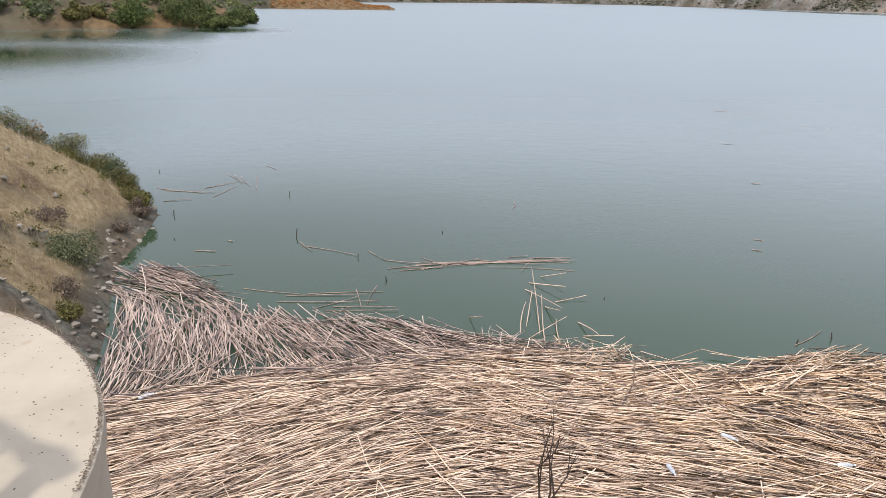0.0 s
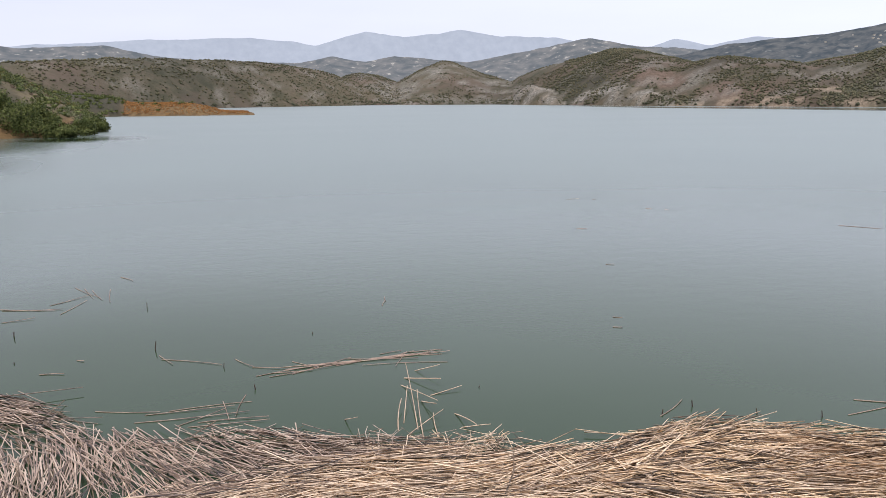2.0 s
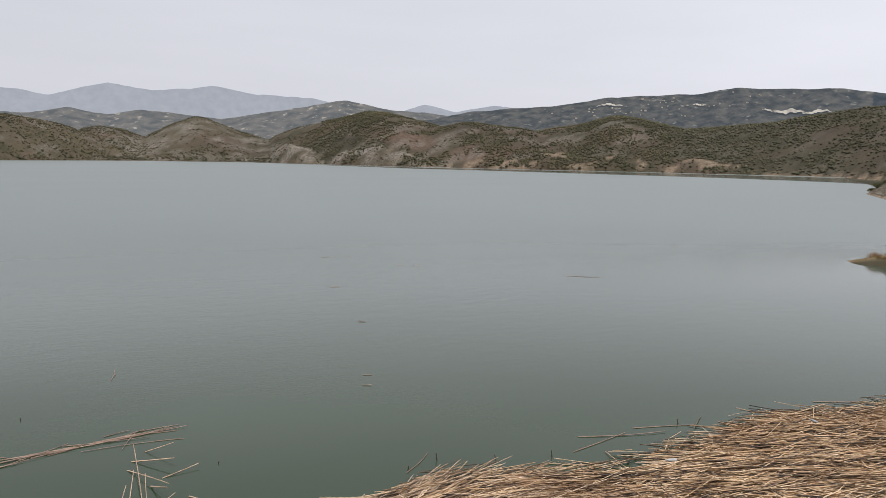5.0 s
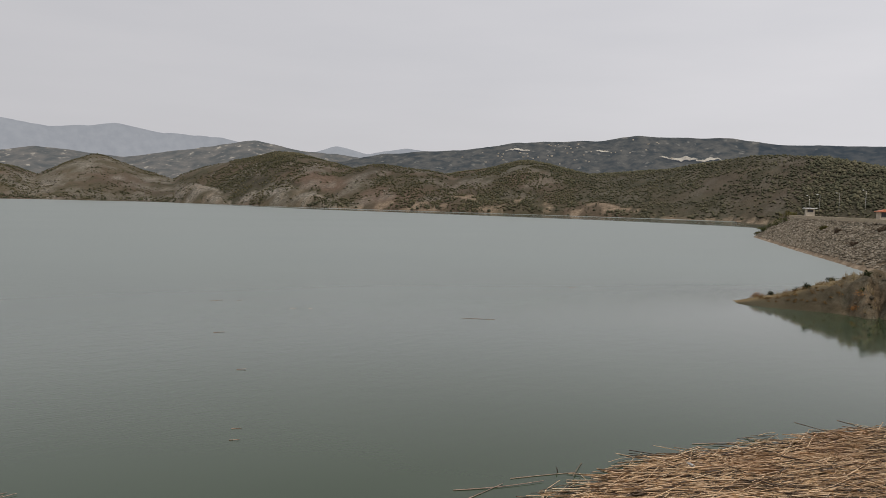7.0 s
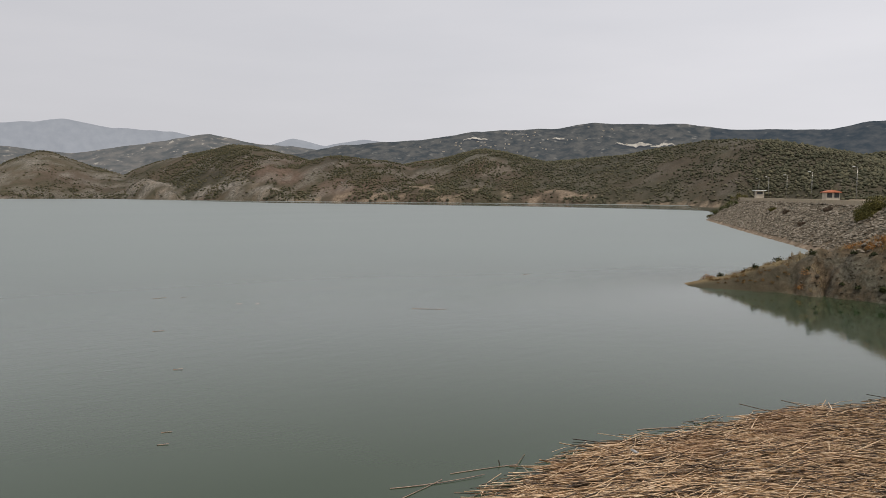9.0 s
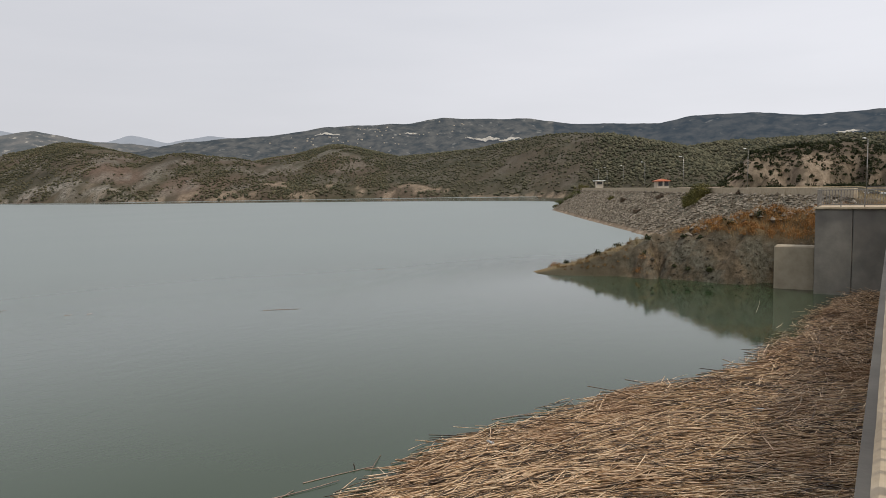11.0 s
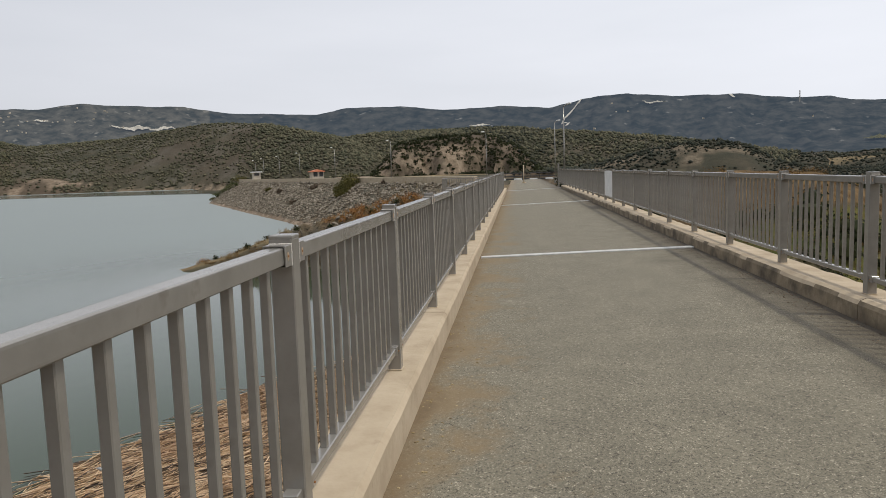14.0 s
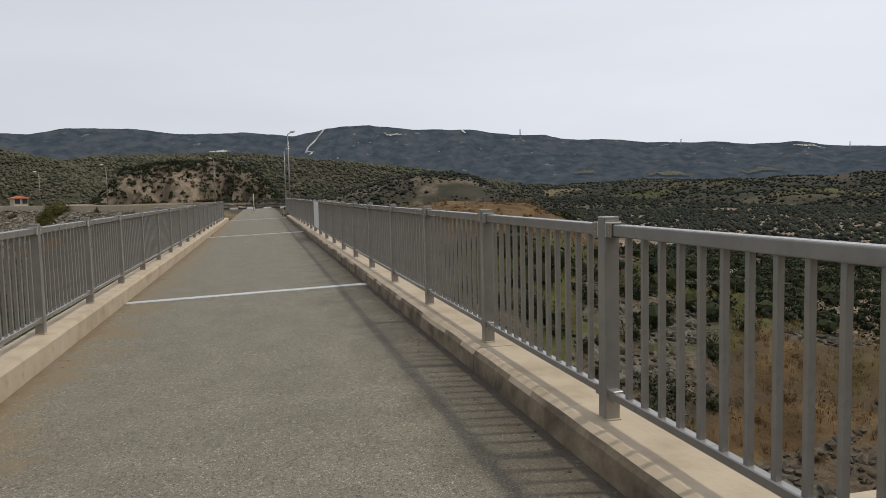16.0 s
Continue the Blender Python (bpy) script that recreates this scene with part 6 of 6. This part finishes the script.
# ---------- plants ----------
def sector(rng, n, az0, az1, r0, r1):
    az = np.radians(rng.uniform(az0, az1, n))
    r = np.sqrt(rng.uniform(r0 ** 2, r1 ** 2, n))
    return OX + r * np.sin(az), OY + r * np.cos(az), r


def scatter(name, n, az0, az1, r0, r1, sizes, mat, label, keep=None, flat=0.75, seed=1, density=0.0):
    rng = np.random.RandomState(seed)
    x, y, r = sector(rng, n, az0, az1, r0, r1)
    z, cov = land(x, y)
    ok = ((z > 0.35) | (np.degrees(np.arctan2(x - OX, y - OY)) > 90)) & ((fbm(x, y, 70, 3) + 0.9 * fbm(x, y + 40, 16, 2) + rng.uniform(-0.5, 0.5, n)) > (density(np.degrees(np.arctan2(x - OX, y - OY))) if callable(density) else density))
    if keep is not None:
        ok &= keep(x, y, z, cov)
    x, y, z = x[ok], y[ok], z[ok]
    s = sizes[0] + (sizes[1] - sizes[0]) * rng.uniform(0, 1, len(x)) ** 2.0
    V, F = lumps(np.stack([x, y, z + s * 0.35], -1), s, flat, rng, 0.35, True)
    tagged(new(name, mesh_np(name, V, F, mat, True)), label, "shrubs", kind="stuff")


thin = lambda x, y, z, c: (c["sand"] < 0.5) & (c["pale"] < 0.35 + 0.6 * np.random.RandomState(5).rand(len(x)))
inland = lambda az: np.interp(az, [-10, 5, 20, 40, 60, 70], [-0.05, -0.03, 0.02, 0.08, -0.1, -0.2])
scatter("hill_scrub", 110000, -30, 32, 520, 1250, (0.3, 1.5), MAT["scrub"], "dark dots of scrub on the far shore hills", thin, seed=2, density=inland)
scatter("hill_scrub", 90000, 26, 54, 480, 1000, (0.3, 1.4), MAT["scrub"], "dark dense scrub on the hills across the lake", thin, seed=3, density=inland)
scatter("hill_scrub", 60000, 44, 86, 400, 820, (0.3, 1.4), MAT["wood_green"], "dark green dense scrub on the hill beside the dam", thin, seed=8, density=lambda az: 0.5 - 0.85 * sstep(44, 54, az))
scatter("hill_rocks", 26000, 8, 46, 560, 1150, (0.3, 1.1), MAT["rock"], "pale grey rocks and bare stones on the hills across the lake", lambda x, y, z, c: c["pale"] > 0.3, seed=11, density=-0.2)
on_shore = lambda x, y, z, c: (z > 0.5) & (z < 4.5)
scatter("shore_bushes", 60000, 0, 66, 490, 960, (0.5, 1.9), MAT["wood_green"], "green bushes along the far waterline", on_shore, seed=31, density=0.05)
scatter("hill_scrub", 16000, 70, 110, 460, 660, (0.6, 2.0), MAT["wood_green"], "dark green woods on the slope behind the sandy hill", None, seed=12, density=-0.6)
scatter("valley_scrub", 26000, 90, 142, 110, 420, (0.25, 1.1), MAT["wood_far"], "dark scrub covering the valley below the dam", None, seed=6, density=-0.3)
scatter("valley_scrub", 60000, 80, 142, 300, 1100, (0.4, 1.7), MAT["wood_far"], "dark woods across the valley floor", None, seed=7, density=-0.4)


def leafy(name, n, per, az0, az1, r0, r1, sizes, leaf, mat, label, keep=None, seed=1, density=0.0, flat=0.8, category="shrubs", core=0.0):
    """Many leafy shrubs in one mesh: each a dome of small leaves."""
    rng = np.random.RandomState(seed)
    x, y, r = sector(rng, n, az0, az1, r0, r1)
    z, cov = land(x, y)
    ok = ((z > 0.3) | (np.degrees(np.arctan2(x - OX, y - OY)) > 90)) & ((fbm(x, y, 30, 3) + rng.uniform(-0.5, 0.5, n)) > density)
    if keep is not None:
        ok &= keep(x, y, z, cov)
    x, y, z = x[ok], y[ok], z[ok]
    m = len(x)
    if not m:
        return
    s = np.repeat(rng.uniform(sizes[0], sizes[1], m), per)
    C = np.repeat(np.stack([x, y, z], -1), per, 0)
    d = rng.normal(size=(m * per, 3))
    d[:, 2] = np.abs(d[:, 2])
    d /= np.linalg.norm(d, axis=1)[:, None]
    P = C + d * (s * rng.uniform(0.45, 1.1, m * per))[:, None] * np.array((1, 1, flat * 1.3))
    a = rng.normal(size=P.shape)
    a /= np.linalg.norm(a, axis=1)[:, None]
    b = np.cross(a, d + 0.4 * rng.normal(size=P.shape))
    b /= np.linalg.norm(b, axis=1)[:, None] + 1e-9
    w = (leaf * rng.uniform(0.6, 1.4, m * per))[:, None]
    V = np.stack([P - a * w, P + b * w * 0.6, P + a * w, P - b * w * 0.6], 1).reshape(-1, 3)
    Q = np.arange(m * per * 4).reshape(-1, 4)
    if core:
        # twiggy heart of each shrub under its leaves
        L, F = lumps(np.stack([x, y, z + s[::per] * 0.3], -1), s[::per] * core, flat, rng)
        Q = np.concatenate([Q[:, :3], Q[:, [0, 2, 3]], F + len(V)])
        V = np.concatenate([V, L])
    tagged(new(name, mesh_np(name, V, Q, mat, False)), label, category, kind="stuff")


def tufts(name, n, box, blades, tall, mat, label, keep, seed, w=0.012):
    """Dry grass: thin upright blades in small tufts."""
    rng = np.random.RandomState(seed)
    x, y = rng.uniform(box[0], box[1], n), rng.uniform(box[2], box[3], n)
    z, cov = land(x, y)
    ok = keep(x, y, z, cov)
    x, y, z = (np.repeat(v[ok], blades) for v in (x, y, z))
    m = len(x)
    x, y = x + rng.normal(0, 0.06, m), y + rng.normal(0, 0.06, m)
    h = rng.uniform(0.4, 1.0, m) * tall
    lx, ly = rng.normal(0, 0.3, m) * h, rng.normal(0, 0.3, m) * h
    a = rng.uniform(0, 6.28, m)
    V = np.stack([np.stack([x - w * np.cos(a), y - w * np.sin(a), z - 0.03], -1), np.stack([x + w * np.cos(a), y + w * np.sin(a), z - 0.03], -1), np.stack([x + lx, y + ly, z + h], -1)], 1)
    tagged(new(name, mesh_np(name, V.reshape(-1, 3), np.arange(m * 3).reshape(-1, 3), mat, False)), label, "grass", kind="stuff")


def stones(name, n, box, sizes, keep, mat, label, seed, far=False):
    rng = np.random.RandomState(seed)
    x, y = rng.uniform(box[0], box[1], n), rng.uniform(box[2], box[3], n)
    z, cov = land(x, y)
    ok = keep(x, y, z, cov)
    x, y, z = x[ok], y[ok], z[ok]
    s = rng.uniform(sizes[0], sizes[1], len(x)) ** 1.0 * rng.uniform(0.5, 1, len(x))
    V, F = lumps(np.stack([x, y, z + s * 0.15], -1), s, 0.7, rng, 0.4, far)
    tagged(new(name, mesh_np(name, V, F, mat, False)), label, "stones", kind="stuff")


def on_dam(x, y, z, c):
    d, s, a = to_line(x, y, BARRIER)
    return (s > 0) & (d > 3.0) & (z > 0.45) & (d < 14) & (a > 6)


no_rust = lambda x, y, z, c: c["rust"] < 0.35
leafy("slope_scrub", 3200, 46, -34, -3, 150, 320, (0.6, 2.0), 0.22, MAT["leaf"], "green and olive bushes on the left shore's hillside", lambda x, y, z, c: (c["rust"] < 0.7) & (z > 1.5), 4, -0.25, core=0.42)
leafy("slope_scrub", 2400, 30, -34, -3, 150, 320, (0.4, 1.3), 0.18, MAT["heather"], "brown dry shrubs on the left shore's hillside", lambda x, y, z, c: z > 1.2, 19, -0.3, core=0.4)
leafy("slope_scrub", 4200, 34, -34, -3, 150, 320, (0.5, 1.6), 0.2, MAT["leaf_grey"], "grey-green low bushes on the left shore's hillside", lambda x, y, z, c: z > 1.2, 6, -0.3, core=0.42)
leafy("slope_scrub", 2200, 36, -34, -3, 150, 300, (0.6, 1.6), 0.22, MAT["leaf_yellow"], "yellowish bushes on the left shore's hillside", lambda x, y, z, c: (z > 1.5) & (z < 14), 5, 0.0)
leafy("point_grass", 5200, 40, -6, 3.4, 350, 410, (0.2, 0.6), 0.12, MAT["rust_grass"], "rust-orange dry grass on the low point", lambda x, y, z, c: (z > 0.7) & (c["rust"] > 0.3), 26, -0.1)
leafy("point_scrub", 420, 60, -13, 0.5, 350, 405, (0.7, 1.9), 0.26, MAT["leaf"], "green bushes on the low point", lambda x, y, z, c: (z > 1.0) & (c["rust"] < 0.3 + 0.7 * (np.random.RandomState(9).rand(len(x)) < 0.1)), 27, -0.2, core=0.45)
leafy("valley_scrub", 3200, 60, 94, 150, 40, 135, (0.5, 1.7), 0.14, MAT["leaf_dark"], "dark low scrub on the slope below the bridge", no_rust, 12, -0.25, core=0.45)
leafy("valley_scrub", 800, 320, 96, 165, 9, 46, (0.3, 1.0), 0.065, MAT["leaf_dark"], "dark round bushes below the bridge", no_rust, 16, -0.1, core=0.38)
tufts("valley_grass", 9000, (2, 46, -48, -7), 8, 0.35, MAT["dry_grass"], "tawny dry grass on the valley slope", lambda x, y, z, c: c["rock"] < 0.3, 44)
leafy("valley_scrub", 2600, 50, 94, 150, 9, 110, (0.25, 0.8), 0.05, MAT["leaf_bright"], "fresh green tufts on the valley slope", lambda x, y, z, c: c["green"] > 0.3, 13, 0.05)
leafy("valley_scrub", 3200, 50, 94, 150, 9, 110, (0.2, 0.6), 0.05, MAT["dry_grass"], "rusty dry shrubs on the valley slope", lambda x, y, z, c: c["rust"] > 0.3, 14, -0.4)
leafy("cliff_scrub", 1500, 36, 79, 93, 228, 300, (0.4, 1.3), 0.26, MAT["leaf_dark"], "dark bushes on the sandy hill", None, 9, -0.25)
leafy("headland_scrub", 110, 80, 68, 90, 44, 62, (0.15, 0.5), 0.06, MAT["leaf_dark"], "dark low bushes in the headland's rock clefts", lambda x, y, z, c: (z > 0.4) & (y > 4.2), 15, -0.2, core=0.5)
leafy("headland_scrub", 900, 70, 60, 82, 44, 60, (0.08, 0.24), 0.03, MAT["dry_grass"], "brown dry herbs along the low end of the headland", lambda x, y, z, c: (z > 0.15) & (y > 12) & (c["rock"] < 0.35), 17, -0.5)
leafy("headland_grass", 1700, 110, 66, 90, 46, 64, (0.15, 0.45), 0.036, MAT["rust_grass"], "rusty dry grass on the headland", lambda x, y, z, c: (c["rust"] > 0.4) & (y > 4.2), 10, -0.6)
tufts("bank_grass", 11000, (-24, -11, 8, 28), 8, 0.15, MAT["straw_grass"], "dry straw grass on the near bank", lambda x, y, z, c: (z > 0.5) & (c["straw"] > 0.3), 41, 0.006)
tufts("headland_tufts", 5200, (44, 62, 3, 22), 8, 0.55, MAT["rust_grass"], "rust-orange dry grass on the top of the headland", lambda x, y, z, c: (z > 1.6) & (c["rust"] > 0.45), 45)
leafy("bank_weeds", 900, 40, -62, -12, 11, 34, (0.08, 0.26), 0.03, MAT["leaf_yellow"], "small olive weeds scattered on the near bank", lambda x, y, z, c: (x < -10.5) & (z > 0.5), 18, -0.1)
tufts("headland_tufts", 2600, (44, 60, 4, 25), 9, 0.4, MAT["straw_grass"], "dry straw grass along the headland", lambda x, y, z, c: (z > 0.25) & ((c["rust"] > 0.3) | (c["straw"] > 0.2)), 42)
tufts("verge_grass", 1500, (55, 95, -12, 14), 9, 0.4, MAT["straw_grass"], "dry grass at the end of the bridge", lambda x, y, z, c: (z > 4.5) & (np.abs(y + 2) > 2.6), 43)
def kerb_litter(name, n, y0, y1, seed, label, mat="heather"):
    """Grit, twigs and leaf bits washed against a kerb."""
    rng = np.random.RandomState(seed)
    x = rng.uniform(-3, 30, n)
    d = np.abs(rng.normal(0, 0.16, n)) * (0.4 + 1.2 * vnoise(x * 0.7, x * 0 + seed))
    s = rng.uniform(0.002, 0.008, n) * rng.uniform(0.5, 1.6, n)
    y = np.clip(y0 + np.sign(y1 - y0) * d, min(y0, y1), max(y0, y1))
    V, F = lumps(np.stack([x, y, road_z(y) + s * 0.2], -1), s, 0.45, rng, 0.5)
    tagged(new(name, mesh_np(name, V, F, MAT[mat], False)), label, "litter", kind="stuff")


kerb_litter("kerb_litter", 2600, -3.79, -2.6, 61, "brown grit and leaf bits along the kerb")
kerb_litter("kerb_litter", 1500, -0.18, -1.2, 62, "sandy grit washed against the kerb", "straw_grass")
stones("riprap", 330000, (50, 262, -2, 128), (0.13, 0.34), on_dam, MAT["riprap"], "grey broken stone facing on the dam", 21, True)
stones("bank_stones", 5200, (-24, -9, 6, 27), (0.02, 0.13), lambda x, y, z, c: (z > -0.15) & ((c["rock"] > 0.4) | (np.random.RandomState(3).rand(len(x)) < 0.07)), MAT["riprap"], "loose grey stones on the near bank", 22)
stones("headland_crag", 200, (42, 56, 3, 24), (0.15, 0.5), lambda x, y, z, c: (z > 0.1) & (z < 3.0) & (c["rock"] > 0.7), MAT["rock_dark"], "dark jagged rock outcrops on the headland", 24)
stones("valley_stones", 8000, (4, 46, -45, -7), (0.05, 0.32), lambda x, y, z, c: c["rock"] > 0.35, MAT["rock_dark"], "dark grey loose rock on the slope below the bridge", 25)
stones("headland_stones", 4200, (42, 56, 3, 26), (0.03, 0.12), lambda x, y, z, c: (z > -0.1) & (c["rock"] > 0.5), MAT["rock_dark"], "dark broken rock on the headland", 23)


def leaf_cloud(rng, n, size, centres, radii, flat=0.85):
    """Small leaf quads scattered over lumps; returns arrays."""
    k = rng.randint(0, len(centres), n)
    d = rng.normal(size=(n, 3))
    d /= np.linalg.norm(d, axis=1)[:, None]
    P = np.array(centres)[k] + d * (np.array(radii)[k] * rng.uniform(0.55, 1.05, n))[:, None] * np.array((1, 1, flat))
    a = rng.normal(size=(n, 3))
    a /= np.linalg.norm(a, axis=1)[:, None]
    b = np.cross(a, d + 0.3 * rng.normal(size=(n, 3)))
    b /= np.linalg.norm(b, axis=1)[:, None] + 1e-9
    s = (size * rng.uniform(0.6, 1.3, n))[:, None]
    V = np.stack([P - a * s, P + b * s * 0.5, P + a * s, P - b * s * 0.5], 1)
    Q = np.arange(n * 4).reshape(n, 4)
    return V.reshape(-1, 3), Q


def shrub(name, at, width, height, leaves, leaf, mat, label, category="bush", group="", seed=1):
    """Branching stems and a crown of many small leaves on uneven lumps."""
    rng = np.random.RandomState(seed)
    ob = thing(name, at, label, category, group)
    centres, radii = [], []
    for i in range(12):
        a, q = rng.uniform(0, 6.28), math.sqrt(rng.uniform(0, 1))
        rad = rng.uniform(0.22, 0.36) * min(width, height)
        centres.append((q * (width / 2 - rad * 0.8) * math.cos(a), q * (width / 2 - rad * 0.8) * math.sin(a), rng.uniform(0.12, 0.84) * height * (1 - 0.62 * q)))
        radii.append(rad)
    V, Q = leaf_cloud(rng, leaves, leaf, centres, radii)
    part("crown", mesh_np("crown", V, Q, mat, False), ob)
    bm = bmesh.new()
    for c in centres[:6]:
        p = Vector(c)
        m = Matrix.Translation(p / 2) @ p.to_track_quat("Z", "Y").to_matrix().to_4x4()
        cyl_bm(0.035 * width / 2, 0.012 * width / 2, p.length, 5, m, bm)
    part("stems", from_bm("stems", bm, MAT["bark"]), ob)
    return ob


def grounded(x, y, sink=0.05):
    z, _ = land(np.array([float(x)]), np.array([float(y)]))
    return (x, y, float(z[0]) - sink)


# near left bank: bushes along the shoulder and on its face
for k, (x, y, w, h, mat, nm) in enumerate([(-18.6, 24.6, 2.3, 1.3, "leaf_yellow", "yellow-green bush"), (-17.2, 24.4, 2.0, 1.1, "leaf_yellow", "yellow-green bush"), (-16.6, 25.4, 1.8, 1.0, "leaf_grey", "grey-green flowering bush"),
                                           (-15.6, 24.4, 1.5, 1.1, "leaf_yellow", "olive-green bush"), (-15.0, 24.6, 1.4, 1.0, "leaf_yellow", "yellow-green bush"), (-14.4, 24.3, 1.3, 0.9, "leaf_grey", "grey-green bush"),
                                           (-13.9, 23.9, 1.3, 0.8, "leaf_yellow", "yellow-green bush"), (-13.5, 23.3, 1.2, 0.7, "leaf_yellow", "low yellow-green bush"), (-13.3, 22.6, 0.9, 0.5, "heather", "low dry bush"), (-20.2, 24.0, 2.4, 1.5, "leaf_yellow", "olive-green bush")]):
    shrub("bush", grounded(x, y, 0.12), w * 1.0, h * 1.3, 5200, 0.030, MAT[mat], nm + " on the crest of the stony bank", seed=30 + k)
shrub("bush", grounded(-13.5, 17.4), 1.5, 1.3, 6500, 0.028, MAT["leaf_grey"], "grey-green spiky bush on the near bank", seed=50)
shrub("bush", grounded(-14.5, 19.0), 1.1, 0.6, 1500, 0.03, MAT["heather"], "dry purplish bush on the near bank", seed=51)
shrub("bush", grounded(-12.6, 14.3), 0.7, 0.55, 2200, 0.028, MAT["leaf_yellow"], "small yellow-green tuft among stones", seed=52)
shrub("bush", grounded(-13.0, 15.3), 0.9, 0.5, 1200, 0.03, MAT["heather"], "low brown dry bush on the near bank", seed=53)
shrub("bush", grounded(-13.3, 20.6), 0.8, 0.5, 1000, 0.03, MAT["heather"], "low brown dry bush near the waterline", seed=54)
shrub("bush", grounded(-16.9, 24.9), 1.0, 1.75, 700, 0.04, MAT["dry_grass"], "thin rust-orange dry plant above the bank's bushes", seed=55)
# big bush on the dam face
x, y = ray_place(76.95, 99)
shrub("bush", (x, y, 3.35), 4.7, 4.0, 15000, 0.085, MAT["leaf_yellow"], "large round olive-green bush growing on the dam", seed=60)
for k, (az, r, w, h, mat, tone) in enumerate([(67.1, 207, 3.4, 2.0, "leaf", "dark green"), (67.6, 206, 3.0, 1.8, "leaf_grey", "grey-green"), (68.0, 203, 4.2, 2.6, "leaf", "dark green"), (68.6, 209, 4.6, 2.6, "leaf_yellow", "olive"),
                                               (69.0, 206, 3.8, 2.2, "leaf_yellow", "olive"), (68.4, 200, 2.4, 1.5, "leaf", "dark green"), (66.7, 209, 2.2, 1.2, "leaf_yellow", "olive"), (72.5, 118, 1.6, 1.0, "heather", "dry brown"),
                                               (74.2, 117, 1.7, 1.1, "heather", "dry brown"), (79.5, 90, 1.0, 0.8, "heather", "dry brown"), (70.8, 150, 2.2, 1.2, "leaf_yellow", "olive"), (71.6, 137, 1.5, 1.2, "heather", "dry brown")]):
    x, y = ray_place(az, r)
    shrub("bush", grounded(x, y), w, h, 1500, 0.08, MAT[mat], tone + " bush on the stone face of the dam", "bush", "bushes on the dam", seed=70 + k)
# trees of the wooded point
for k, (az, r, w, h, mat) in enumerate([(-12.9, 156, 8.5, 6.8, "leaf_bright"), (-9.6, 160, 9.5, 8.4, "leaf"), (-7.6, 158, 6.5, 4.6, "leaf"), (-11.2, 168, 7.0, 6.5, "leaf"), (-8.6, 168, 8, 6.5, "leaf"), (-6.9, 157, 4.5, 3.0, "leaf"),
                                        (-16.5, 156, 5, 3.0, "leaf_yellow"), (-18.5, 155, 5, 2.8, "leaf_grey"), (-15.2, 157, 4, 2.5, "leaf_yellow"), (-21.0, 156, 5, 3.0, "leaf_grey"), (-6.0, 165, 6, 4.0, "leaf"), (-5.2, 180, 6, 4.5, "leaf"),
                                        (-14.2, 175, 7, 4.5, "leaf"), (-17, 178, 7, 4.5, "leaf"), (-20, 172, 7, 4.5, "leaf"), (-23, 160, 6, 4, "leaf"), (-24.5, 170, 7, 5, "leaf")]):
    x, y = OX - 3 + r * math.sin(radians(az - 1.3)), OY + r * math.cos(radians(az - 1.3))
    g = grounded(x, y)
    shrub("tree", (x, y, max(g[2], 0.3)), w, h, 4600, 0.21, MAT[mat], "bushy round-crowned tree on the wooded point", "tree", "trees of the point", seed=90 + k)


def dead_plant(at):
    """A bare, dark, branching stalk rising from the reeds."""
    ob = thing("dead_plant", at, "bare dark dead plant stalk with forked twigs", "plant")
    rng = random.Random(4)
    bm = bmesh.new()

    def grow(p, d, ln, r, depth):
        q = p + d * ln
        m = Matrix.Translation((p + q) / 2) @ d.to_track_quat("Z", "Y").to_matrix().to_4x4()
        cyl_bm(r, r * 0.7, ln, 5, m, bm)
        if depth:
            for _ in range(2):
                dd = (d + Vector((rng.uniform(-0.5, 0.5), rng.uniform(-0.5, 0.5), rng.uniform(0.1, 0.5)))).normalized()
                grow(q, dd, ln * rng.uniform(0.6, 0.85), r * 0.65, depth - 1)

    for k in range(3):
        grow(Vector((0.05 * k, 0.03 * k, 0)), Vector((rng.uniform(-0.25, 0.25), rng.uniform(-0.2, 0.2), 1)).normalized(), 0.72 - 0.12 * k, 0.02, 3)
    part("stalk", from_bm("stalk", bm, MAT["bark"]), ob)


dead_plant((-4.5, 7.6, 0.1))
